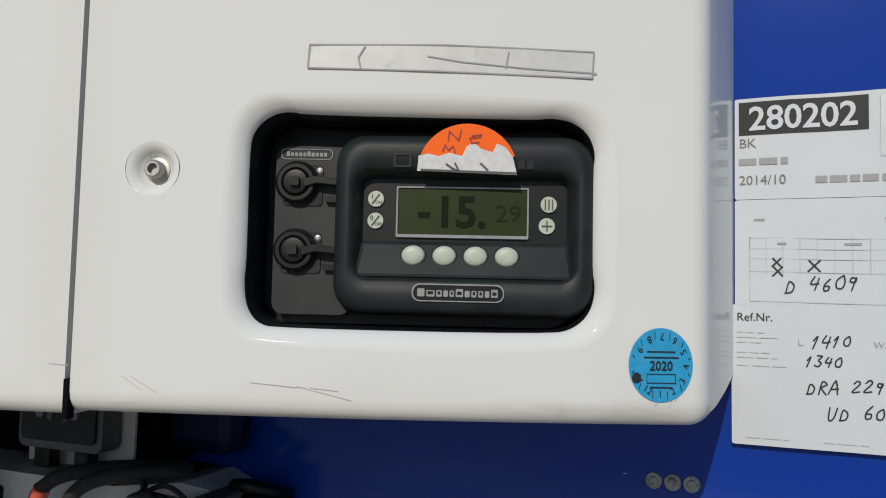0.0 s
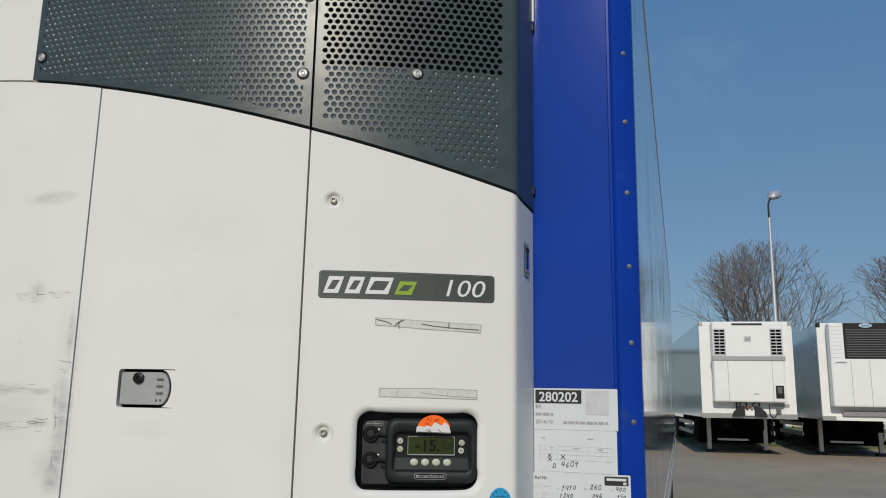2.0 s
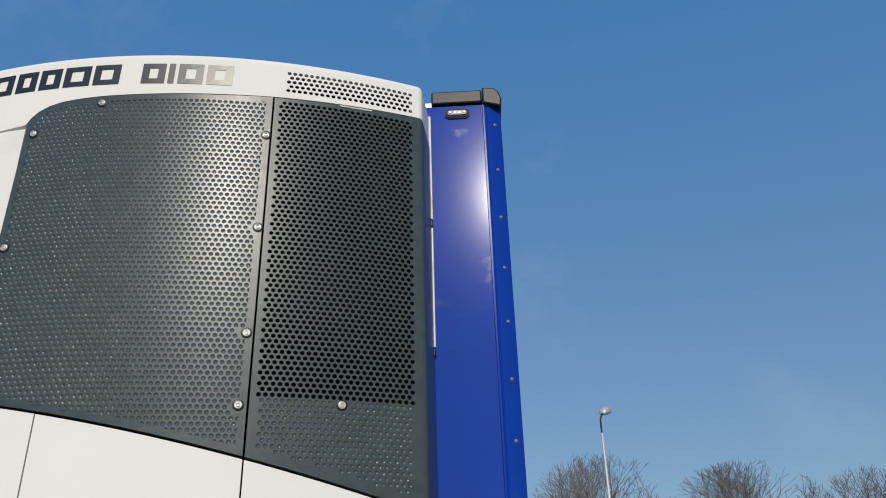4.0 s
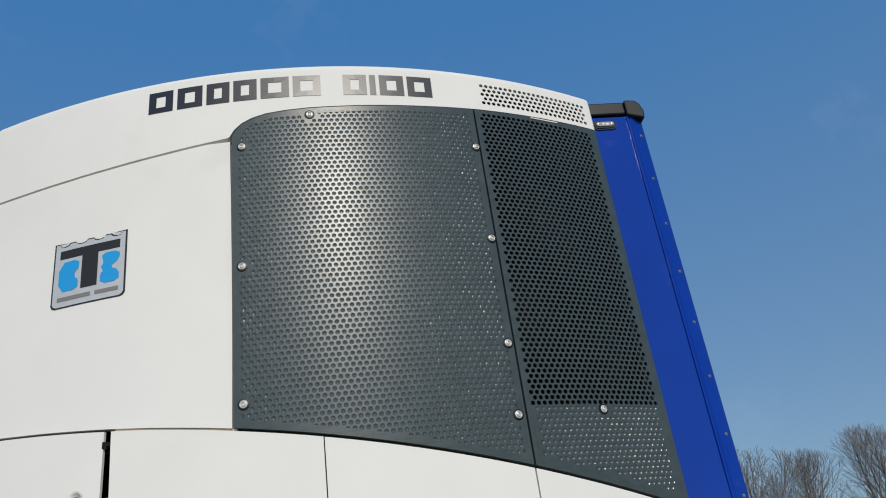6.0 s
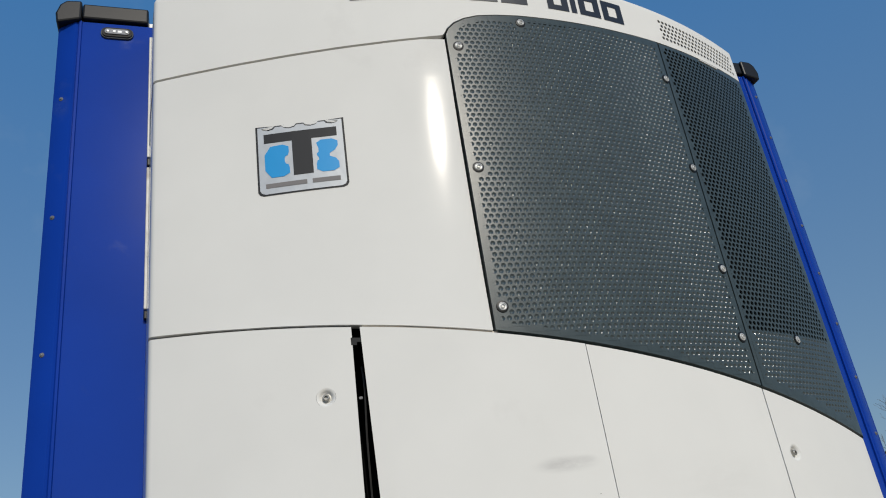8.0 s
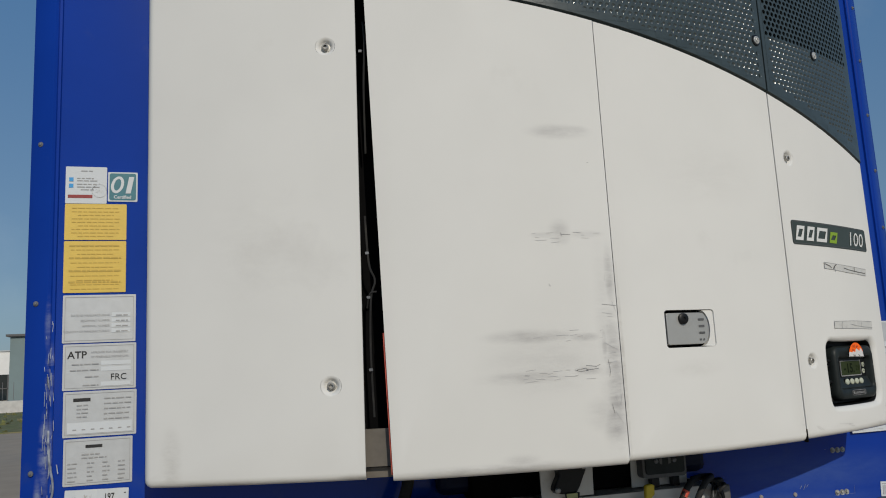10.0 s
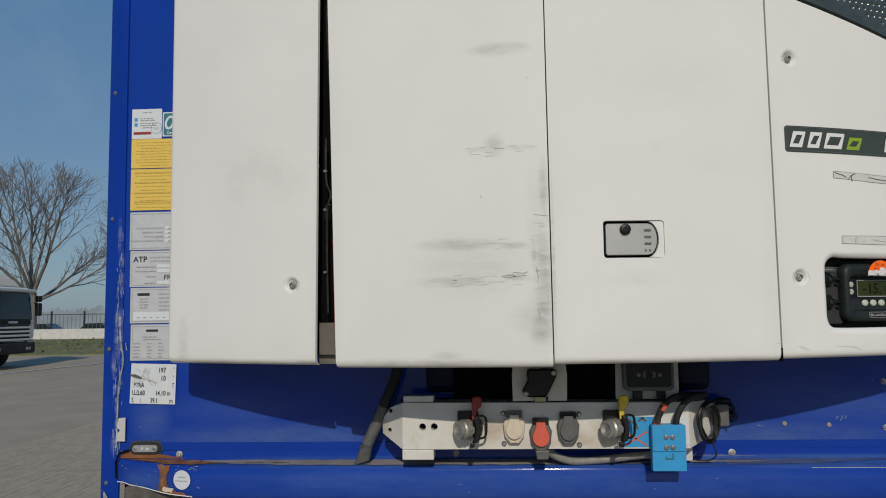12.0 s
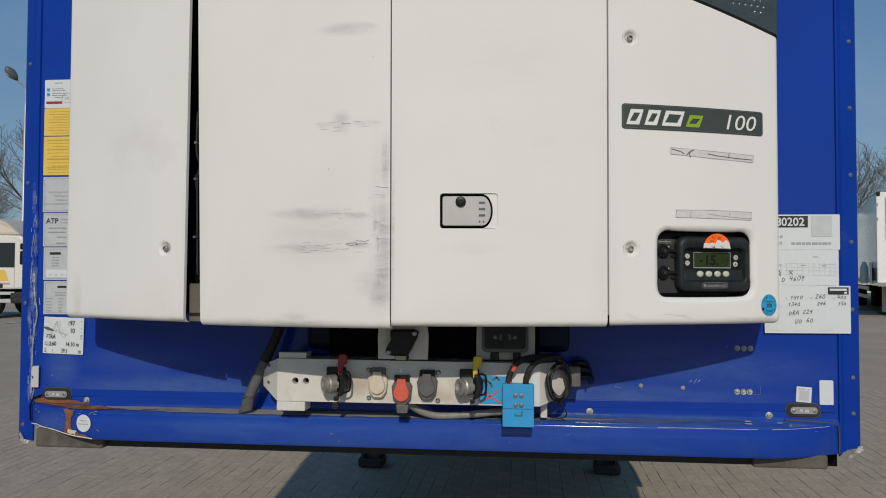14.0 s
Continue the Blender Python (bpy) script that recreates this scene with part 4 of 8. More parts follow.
hatch = door("latched_door", [(0.0072, Z_LOW), (0.5534, Z_LOW)] + curve_top(0.0040, 0.5535, -G), [rounded(0.130, 0.276, 1.919, 2.008, 0.008)], "white door with a flush paddle latch", mat=EDGED)
opening = [(0.700, 1.752), (0.715, 1.7485), (0.92, 1.7485), (0.938, 1.753), (0.950, 1.766), (0.954, 1.785), (0.951, 1.80), (0.951, 1.88), (0.953, 1.893), (0.948, 1.909), (0.936, 1.919), (0.92, 1.922), (0.905, 1.9195), (0.735, 1.9195), (0.718, 1.923), (0.703, 1.918), (0.692, 1.906), (0.689, 1.89), (0.690, 1.80), (0.6885, 1.785), (0.691, 1.765)]
def softened(loop, n=2):
    for _ in range(n):
        loop = [(p[0] * w + q[0] * (1 - w), p[1] * w + q[1] * (1 - w)) for p, q in zip(loop, loop[1:] + loop[:1]) for w in (0.75, 0.25)]
    return loop
opening = softened([(u, z - 0.0040 if z < 1.80 else z - 0.0015) for u, z in opening])
def grown(loop, grow, cu=0.82, cz=1.8355):
    out = []
    for u, z in loop:
        d = Vector((u - cu, (z - cz) * 1.5)).normalized()
        out.append((u + d.x * grow, z + d.y * grow))
    return out
flank = door("control_door", [(0.5580, Z_LOW + 0.003), (1.03, Z_LOW + 0.003), (1.06, Z_LOW + 0.009), (U_END, Z_LOW + 0.032)] + curve_top(0.5580, U_END, -G), [grown(opening, 0.0165), circle(0.6165, 1.871, 0.0222, 20), circle(0.6165, 2.419, 0.0222, 20)], "white side door with an opening for the controller", z0=Z_LOW + 0.003, mat=EDGED)

# soft lip round the controller opening
bm = bmesh.new()
loops = []
cu, cz = 0.82, 1.8355
for grow, off in ((0.0172, 0.0), (0.0145, -0.0002), (0.011, -0.0011), (0.0075, -0.0030), (0.004, -0.0056), (0.0012, -0.0085), (0.0, -0.0115)):
    loop = []
    for u, z in opening:
        d = Vector((u - cu, (z - cz) * 1.5)).normalized()
        loop.append(bm.verts.new(hood(u + d.x * grow, z + d.y * grow, off)))
    loops.append(loop)
for a, b in zip(loops, loops[1:]):
    for i in range(len(a)):
        bm.faces.new((a[i], a[(i + 1) % len(a)], b[(i + 1) % len(a)], b[i]))
part("opening_lip", bm, WHITE, flank, smooth=60)
bm = bmesh.new()
loops = []
for grow, off in ((0.0, -0.0115), (-0.0015, -0.0135), (-0.0025, -0.074)):
    loop = []
    for u, z in opening:
        d = Vector((u - cu, (z - cz) * 1.5)).normalized()
        loop.append(bm.verts.new(hood(u + d.x * grow, z + d.y * grow, off)))
    loops.append(loop)
for a, b in zip(loops, loops[1:]):
    for i in range(len(a)):
        bm.faces.new((a[i], a[(i + 1) % len(a)], b[(i + 1) % len(a)], b[i]))
part("opening_liner", bm, BLACK, flank, "black liner of the opening", smooth=60)

# dished bolts
for u, z, d in ((-0.646, 1.872, left_door), (-0.639, 2.650, left_door), (0.6165, 1.871, flank), (0.6165, 2.419, flank)):
    p, n = plan(u)
    n3 = Vector((n.x, n.y, 0))
    c = Vector((p.x, p.y, z))
    dish = bmesh.new()
    ax, ay = frame_of(n3)
    rr = [ring(dish, c + n3 * h, ax, ay, r, 20) for h, r in ((0.0, 0.0226), (-0.0005, 0.0205), (-0.0022, 0.0175), (-0.0055, 0.0145), (-0.010, 0.0122), (-0.0115, 0.002))]
    for a, b in zip(rr, rr[1:]):
        for i in range(20):
            dish.faces.new((a[i], a[(i + 1) % 20], b[(i + 1) % 20], b[i]))
    part("bolt_dish", dish, WHITE, d, smooth=75)
    part("bolt", lathe(bmesh.new(), c - n3 * 0.012, n3, [(0, 0.0105), (0.003, 0.0105), (0.0035, 0.0076), (0.011, 0.0074), (0.0125, 0.0060), (0.0125, 0.0044), (0.007, 0.0042)], 16), ALU, d, "steel socket-head bolt", smooth=35)

# upper hood
upper = [(-U_END, parting(-1.05) + G)] + [(u, parting(u) + G) for u in (-1.05, -0.9, -0.75, -0.6, -0.45, -0.3, -0.232)]
upper += [(-0.232, 3.662)] + [(u, 3.623 + 0.048 * ((u + 1.03) / 0.8) ** 2) for u in (-0.30, -0.45, -0.6, -0.75, -0.9, -1.03)] + [(-U_END, 3.623)]
def hollow(u, z):
    """The moulded upper panel is drawn in a few millimetres between its edges."""
    return 0.0105 * max(0.0, 1 - ((z - 3.16) / 0.45) ** 2) * max(0.0, 1 - max(0.0, abs(u) - 0.8) / 0.2)


part("upper_panel", laid(flat(upper, (), between(-U_END, -0.232), steps(2.80, 3.62, 0.045)), hood, 0.0, 0.03, hollow), WHITE, unit, "white upper hood panel", smooth=35)
band = [(-U_END, 3.629), (-1.03, 3.629)] + [(u, 3.629 + 0.048 * ((u + 1.03) / 0.8) ** 2) for u in (-0.9, -0.75, -0.6, -0.45, -0.30, -0.238)]
ARCH = [(-0.232, 3.680), (-0.220, 3.702), (-0.198, 3.724), (-0.165, 3.742), (-0.120, 3.755), (-0.06, 3.762), (0.015, 3.767), (0.2, 3.772), (0.40, 3.777), (0.56, 3.783), (0.8, 3.789), (1.0, 3.794), (U_END, 3.796)]
vent_u0, vent_u1, vent_z0, vent_n, vent_m = 0.590, 1.005, 3.806, 23, 5
vent_z1 = vent_z0 + vent_m * 0.0178
band += ARCH + [(U_END, Z_TOP), (-U_END, Z_TOP)]
vent_rect = [(vent_u0, vent_z0), (vent_u1, vent_z0), (vent_u1, vent_z1), (vent_u0, vent_z1)]
part("top_band", laid(flat(band, [vent_rect], between(-U_END, U_END), [Z_TOP - d for d in (0.002, 0.006, 0.012, 0.02, 0.03)]), hood, 0.002, 0.03, rolled(Z_TOP, 0.022, False)), WHITE, unit, "white top band of the hood", smooth=40)
bm = bmesh.new()
us = [-U_END] + between(-U_END, U_END) + [U_END]
us = sorted(us)
fr = [bm.verts.new(hood(u, Z_TOP - 0.001, -0.020)) for u in us]
bk = [bm.verts.new((v.co.x, 0.0, Z_TOP + 0.012)) for v in fr]
for i in range(len(us) - 1):
    bm.faces.new((fr[i], fr[i + 1], bk[i + 1], bk[i]))
part("hood_roof", bm, WHITE, unit, smooth=40)


def pierced(u0, u1, z0, n, m, pz, surface, off, r, deep, keep=None, blind=False, shift0=0):
    """Rows of staggered holes, or of blind dents, over a rectangle. keep gives 2: pierced, 1: plain, 0: left out."""
    bm = bmesh.new()
    pu = (u1 - u0) / n
    def quad(pts):
        bm.faces.new([bm.verts.new(surface(u, z, off)) for u, z in pts])
    for j in range(m):
        za, zb = z0 + j * pz, z0 + (j + 1) * pz
        cz = (za + zb) / 2
        sh = 0.5 * ((j + shift0) % 2)
        if sh:
            for ua, ub in ((u0, u0 + pu / 2), (u1 - pu / 2, u1)):
                if keep is None or keep((ua + ub) / 2, cz):
                    quad([(ua, za), (ub, za), (ub, zb), (ua, zb)])
        for i in range(n - (1 if sh else 0)):
            ua = u0 + (i + sh) * pu
            ub, cu = ua + pu, ua + pu / 2
            k = 2 if keep is None else keep(cu, cz)
            if k == 0:
                continue
            if k == 1:
                quad([(ua, za), (ub, za), (ub, zb), (ua, zb)])
                continue
            rim = [(ub, cz), (ub, zb), (cu, zb), (ua, zb), (ua, cz), (ua, za), (cu, za), (ub, za)]
            ov = [bm.verts.new(surface(u, z, off)) for u, z in rim]
            def rnd(rad, o):
                return [bm.verts.new(surface(cu + rad * math.cos(k * math.pi / 4), cz + rad * math.sin(k * math.pi / 4), o)) for k in range(8)]
            loops = [ov, rnd(r, off)] + ([rnd(r * q, off - deep * (1 - q * q)) for q in (0.80, 0.52, 0.24)] if blind else [rnd(r * 0.97, off - deep)])
            for level, (a, b) in enumerate(zip(loops, loops[1:])):
                for k in range(8):
                    bm.faces.new((a[k], a[(k + 1) % 8], b[(k + 1) % 8], b[k])).material_index = 1 if blind and level else 0
            if blind:
                low = bm.verts.new(surface(cu, cz, off - deep))
                for k in range(8):
                    bm.faces.new((loops[-1][k], loops[-1][(k + 1) % 8], low)).material_index = 1
    return bm


def depth_in(poly, u, z):
    """How far (u, z) lies inside a polygon; negative outside."""
    inside, best = False, 9.0
    for (a, b), (c, d) in zip(poly, poly[1:] + poly[:1]):
        if (b > z) != (d > z) and u < (c - a) * (z - b) / (d - b) + a:
            inside = not inside
        t = max(0.0, min(1.0, ((u - a) * (c - a) + (z - b) * (d - b)) / max((c - a) ** 2 + (d - b) ** 2, 1e-12)))
        best = min(best, math.hypot(u - a - t * (c - a), z - b - t * (d - b)))
    return best if inside else -best


def inset(poly, w):
    out, n = [], len(poly)
    for i in range(n):
        p, q, r = Vector(poly[i - 1]), Vector(poly[i]), Vector(poly[(i + 1) % n])
        a, b = (q - p).normalized(), (r - q).normalized()
        na, nb = Vector((-a.y, a.x)), Vector((-b.y, b.x))
        m = (na + nb).normalized()
        out.append(tuple(q + m * (w / max(0.35, m.dot(na)))))
    return out


part("vent_mesh", pierced(vent_u0, vent_u1, vent_z0, vent_n, vent_m, 0.0178, hood, 0.002, 0.0070, 0.003), WHITE, unit, "white punched vent in the top band")

# grille: a dented sheet on one side, an open punched sheet on the other
DIV = 0.556
g_main = [(u, parting(u) + G) for u in [-0.226 + (DIV - 0.003 + 0.226) * i / 12 for i in range(13)]]
g_main += [(DIV - 0.003, 3.780), (0.40, 3.773), (0.2, 3.768), (0.015, 3.763), (-0.06, 3.758), (-0.118, 3.751), (-0.162, 3.738), (-0.194, 3.720), (-0.215, 3.699), (-0.226, 3.678)]
grille = part("grille_panel", laid(flat(g_main, [inset(g_main, 0.020)], between(-0.226, DIV)), hood, 0.0026, 0.03), GREY, unit, "dark grey sheet covered in small round dents", smooth=35)
part("bent_lip", laid(flat([(0.765, 3.7775), (0.868, 3.7790), (0.868, 3.7825), (0.765, 3.7810)]), hood, 0.0062, 0.004), WHITE, unit, "short bright lip over the punched sheet")
SCREWS_L = [(0.016, 3.737), (-0.195, 3.636), (-0.199, 3.229), (-0.200, 2.828)]
SCREWS_R = [(0.541, 3.626), (0.541, 3.290), (0.536, 2.949), (0.531, 2.740)]
def in_main(u, z):
    d = depth_in(g_main, u, z)
    if d < 0.0095:
        return 0
    return 2 if d > 0.0170 and all(math.hypot(u - a, z - b) > 0.024 for a, b in SCREWS_L + SCREWS_R) else 1
part("dent_field", pierced(-0.214, DIV - 0.014, 2.60, 42, 74, 0.0158, hood, 0.003, 0.0069, 0.0033, in_main, True), GREY, grille, "rows of small round dents", smooth=31).data.materials.append(BOWL)
# open side
v0, v1, vz, vm = 0.572, 1.004, 2.764, 64
v_top = vz + vm * 0.0157
g_open = [(u, parting(u) + G) for u in [DIV + 0.003 + (1.05 - DIV - 0.003) * i / 10 for i in range(11)]] + [(U_END, parting(1.05) + G), (U_END, 3.791), (1.0, 3.789), (0.8, 3.784), (DIV + 0.003, 3.778)]
gap = [(v0 + (v1 - v0) * i / 10, parting(v0 + (v1 - v0) * i / 10) + G + 0.022) for i in range(11)] + [(v1, v_top), (v0, v_top)]
vent = part("vent_grille", laid(flat(g_open, [gap], between(DIV, U_END)), hood, 0.0026, 0.03), GREY, unit, "dark grey sheet with open round holes over its upper part", smooth=35)
part("punched_mesh", pierced(v0, v1, vz, 24, vm, 0.0157, hood, 0.003, 0.0068, 0.0035), GREY, vent, "open punched holes")
def in_low(u, z):
    d = z - parting(u) - G
    return 0 if d < 0.010 else (2 if d > 0.030 and math.hypot(u - 0.801, z - 2.751) > 0.024 and v0 + 0.012 < u < v1 - 0.012 else 1)
part("dent_field", pierced(v0, v1, vz - 0.0157 * 22, 24, 22, 0.0157, hood, 0.003, 0.0069, 0.0033, in_low, True), GREY, vent, smooth=31).data.materials.append(BOWL)
for u, z in SCREWS_L + SCREWS_R + [(0.801, 2.751)]:
    p, n = plan(u)
    n3, c = Vector((n.x, n.y, 0)), Vector((p.x, p.y, z)) + Vector((n.x, n.y, 0)) * 0.003
    sc = part("grille_screw", lathe(bmesh.new(), c, n3, [(0, 0.0160), (0.0022, 0.0155), (0.003, 0.0120)], 20), BLACK, grille, smooth=35)
    part("screw_head", lathe(bmesh.new(), c + n3 * 0.003, n3, [(0, 0.0112), (0.002, 0.0106), (0.0026, 0.0090), (0.0004, 0.0088), (0.0004, 0.0064), (0.004, 0.0058), (0.0048, 0.004), (0.001, 0.0034)], 18), SCREWZINC, sc, smooth=30)

# inner shell and floor, near black in place of the shade inside; side brackets
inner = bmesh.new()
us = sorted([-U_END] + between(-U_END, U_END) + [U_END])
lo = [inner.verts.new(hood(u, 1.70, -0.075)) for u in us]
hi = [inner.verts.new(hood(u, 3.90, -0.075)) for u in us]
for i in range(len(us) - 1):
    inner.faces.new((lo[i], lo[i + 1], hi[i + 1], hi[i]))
part("inner_shade_shell", inner, DARK, unit)
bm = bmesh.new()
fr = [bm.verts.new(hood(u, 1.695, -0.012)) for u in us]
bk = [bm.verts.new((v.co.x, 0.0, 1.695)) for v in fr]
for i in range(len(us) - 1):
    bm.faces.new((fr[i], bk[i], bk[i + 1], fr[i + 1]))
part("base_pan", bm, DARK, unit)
# two added dark boxes; the shade below the unit is put into their colour
part("under_shade_box", boxes((-0.33, 0.475, -0.055, -0.003, 1.570, 1.693)), NAVY, unit, "dark blue box in place of the shade behind the connectors", bevel=0.02)
part("under_shade_box", boxes((-0.25, 0.385, -0.085, -0.003, 1.555, 1.693)), DARK, unit, "black box in place of the deep shade under the doors", bevel=0.01)
# pale seal that shows along the gaping top edge, red seal edge and wires in the gap
part("seal_strip", laid(flat([(-0.545, parting(-0.545) - 0.006), (-0.22, parting(-0.22) - 0.006)] + [(-0.22, parting(-0.22) + 0.004), (-0.545, parting(-0.545) + 0.004)], (), between(-0.545, -0.22)), hood, -0.010), CREAM, unit, "pale foam seal")
part("seal_edge", laid(strokes([[(-0.5325, 1.98), (-0.529, 1.84), (-0.525, 1.68)]], 0.004), hood, -0.004), RED, sprung, "red seal along the sprung edge")
part("gap_plate", laid(flat([(-0.583, 1.672), (-0.525, 1.672), (-0.527, 1.775), (-0.583, 1.775)]), hood, -0.028, 0.01), WARMGREY, unit, "grey plate at the foot of the gap")
part("wire", tube(bmesh.new(), [hood(-0.556, 2.72, -0.03), hood(-0.553, 2.66, -0.02), hood(-0.558, 2.55, -0.022), hood(-0.560, 2.40, -0.04)], 0.0025, 6), RUBBER, unit)
part("wire", tube(bmesh.new(), [hood(-0.566, 2.25, -0.03), hood(-0.560, 2.14, -0.02), hood(-0.548, 2.10, -0.02), hood(-0.558, 2.06, -0.022), hood(-0.563, 1.95, -0.03), hood(-0.560, 1.80, -0.03)], 0.0025, 6), RUBBER, unit)
part("wire", tube(bmesh.new(), [hood(-0.545, 2.075, -0.02), hood(-0.560, 2.07, -0.018), hood(-0.568, 2.04, -0.03)], 0.002, 6), RUBBER, unit)
for z in (2.16, 2.06, 2.64, 1.90):
    part("wire_clip", laid(flat(rounded(-0.567, -0.559, z, z + 0.006, 0.002)), hood, -0.018, 0.006), BOLTGREY, unit)
part("latch_bracket", laid(flat([(-0.573, 2.786), (-0.543, 2.782), (-0.543, 2.772), (-0.560, 2.774), (-0.560, 2.766), (-0.573, 2.768)]), hood, 0.001, 0.02), BLACK, unit)
part("seam_clip", laid(flat([(0.5535, 1.668), (0.5575, 1.668), (0.5575, 1.70), (0.5535, 1.70)]), hood, 0.0015, 0.01), DARK, unit)
for sx in (-1, 1):
    for z in (2.50, 2.98, 3.46)[sx < 0:]:
        part("mounting_tab", boxes((*sorted((sx * 1.044, sx * 1.056)), -0.016, 0.0, z, z + 0.025)), BLACK, unit, bevel=0.003)
    each("mounting_flange", [(*sorted((sx * 1.047, sx * 1.056)), -0.014, -0.002, z, z + 0.445) for z in (3.01, 3.49)], PLATE, unit, bevel=0.002)

# paddle latch
lt = part("latch", laid(flat(rounded(0.131, 0.275, 1.920, 2.007, 0.008), (), (0.16, 0.2, 0.24)), hood, -0.018), DARK, hatch)
grip = [(0.236 + 0.023 * math.cos(radians(a)), 1.9635 + 0.0375 * math.sin(radians(a))) for a in range(-90, 91, 15)]
part("paddle", laid(flat([(0.140, 1.926), (0.136, 1.930), (0.136, 1.997), (0.140, 2.001)] + grip[::-1], (), (0.17, 0.2, 0.23)), hood, -0.002, 0.012), PADDLE, lt, "worn grey latch paddle", smooth=40, bevel=0.002)
rim = [(0.238 + 0.0255 * math.cos(radians(a)), 1.9635 + 0.0425 * math.sin(radians(a))) for a in range(-84, 85, 12)]
part("paddle_rim", laid(flat([(0.2757, 1.9195)] + [(0.2757, 2.0075)] + rim[::-1]), hood, -0.0035, 0.01), WHITE, lt, smooth=40)
c = hood(0.182, 1.987, 0.0)
part("lock_plug", lathe(bmesh.new(), c + Vector((0, 0.004, 0)), (0.08, -1, 0), [(0, 0.0135), (0.008, 0.013), (0.0095, 0.010), (0.0095, 0.004), (0.007, 0.0035)], 18), BLACK, lt, "black lock plug", smooth=35)
part("raised_mark", laid(bars([(0.228, 0.244, 1.982), (0.228, 0.244, 1.966), (0.228, 0.244, 1.950), (0.228, 0.232, 1.934), (0.238, 0.242, 1.934)], 0.005), hood, 0.0), MIDGREY, lt)

# model sign: plain shapes for the name, the number in figures
sign = part("model_sign", laid(flat(rounded(0.592, 0.985, 2.180, 2.246, 0.008), (), between(0.592, 0.985)), hood, 0.0012, 0.0012), SIGN, unit, "dark grey-green model sign")
part("sign_border", laid(flat(rounded(0.5945, 0.9825, 2.1825, 2.2435, 0.007), [rounded(0.596, 0.981, 2.184, 2.242, 0.006)], between(0.592, 0.985)), hood, 0.0020), MIDGREY, sign)
def slanted(u0, u1, z0, z1, s=0.012):
    return [(u0, z0), (u1, z0), (u1 + s, z1), (u0 + s, z1)]
for k, (a, b, mat) in enumerate(((0.603, 0.637, SIGNWHITE), (0.651, 0.684, SIGNWHITE), (0.697, 0.748, SIGNWHITE), (0.762, 0.800, LIME))):
    z1 = 2.232 if mat is SIGNWHITE else 2.224
    part("name_block", laid(flat(slanted(a, b, 2.192, z1), [slanted(a + 0.009, b - 0.009, 2.201, z1 - 0.009)]), hood, 0.0022), mat, sign)
bm = letters("100", 0.058, 0.864, 2.192, slant=0.2, wide=1.12)
part("number", laid(bm, hood, 0.0022), SIGNWHITE, sign)

# name along the top band, as plain blocks
random.seed(3)
name_z0, name_z1 = 3.812, 3.893
spots = [(-0.490, -0.412, GLOSSINK), (-0.398, -0.318, GLOSSINK), (-0.305, -0.232, GLOSSINK), (-0.220, -0.146, GLOSSINK), (-0.134, -0.044, GLOSSINK), (-0.032, 0.056, GLOSSINK), (0.128, 0.204, GLOSSINK), (0.214, 0.234, GLOSSINK), (0.246, 0.326, GLOSSINK), (0.338, 0.420, GLOSSINK)]
for a, b, mat in spots:
    hole = [] if b - a < 0.03 else [slanted(a + 0.024, b - 0.024, name_z0 + 0.020, name_z1 - 0.020, 0.001)]
    part("name_block", laid(flat(slanted(a, b, name_z0, name_z1, 0.001), hole, [(a + b) / 2]), hood, 0.0034), mat, unit, "plain glossy black block of the name")

# shield badge: pale field, dark outline, dark and blue blocks
def badge(u0, u1, z0, z1, surface, off, parent):
    w, h = u1 - u0, z1 - z0
    def at(a, b):
        return (u0 + a * w, z0 + b * h)
    top = [(1.0, 1.0)]
    for k in range(4):
        for a in range(0, 181, 45):
            top.append((1.0 - (k + 0.5) / 4 - 0.085 * math.cos(radians(a)), 0.985 - 0.045 * math.sin(radians(a))))
    top.append((0.0, 1.0))
    shape = [(0.02, 0.02), (0.06, 0), (0.94, 0), (0.98, 0.02), (1, 0.06)] + top + [(0, 0.06)]
    b = part("badge", laid(flat([at(*p) for p in shape], (), steps(u0, u1, 0.05)), surface, off), INK, parent, "shield badge with dark and blue blocks")
    sm = [(0.5 + (a - 0.5) * 0.955, 0.5 + (c - 0.5) * 0.96) for a, c in shape]
    part("badge_field", laid(flat([at(*p) for p in sm], (), steps(u0, u1, 0.05)), surface, off + 0.0010), SILVER, b)
    for form, mat in (([(0.09, 0.74), (0.40, 0.74), (0.40, 0.24), (0.62, 0.24), (0.62, 0.74), (0.91, 0.74), (0.91, 0.87), (0.09, 0.87)], INK),
                       ([(0.09, 0.24), (0.36, 0.24), (0.36, 0.40), (0.31, 0.42), (0.31, 0.52), (0.36, 0.54), (0.36, 0.70), (0.09, 0.68)], LOGOBLUE),
                       ([(0.66, 0.24), (0.91, 0.24), (0.91, 0.40), (0.78, 0.47), (0.91, 0.56), (0.91, 0.70), (0.66, 0.70), (0.70, 0.54), (0.66, 0.50), (0.70, 0.42), (0.66, 0.40)], LOGOBLUE),
                       ([(0.09, 0.10), (0.54, 0.10), (0.54, 0.16), (0.09, 0.16)], GREYMARK), ([(0.60, 0.10), (0.91, 0.10), (0.91, 0.16), (0.60, 0.16)], GREYMARK)):
        part("badge_block", laid(flat([at(*p) for p in (softened(form, 1) if mat is LOGOBLUE else form)], (), steps(u0, u1, 0.05)), surface, off + 0.0020), mat, b)
def on_panel(u, z, off):
    return hood(u, z, off - hollow(u, z))
badge(-0.770, -0.541, 3.203, 3.416, on_panel, 0.001, unit)
badge(1.122, 1.172, 2.262, 2.352, hood, 0.001, unit)

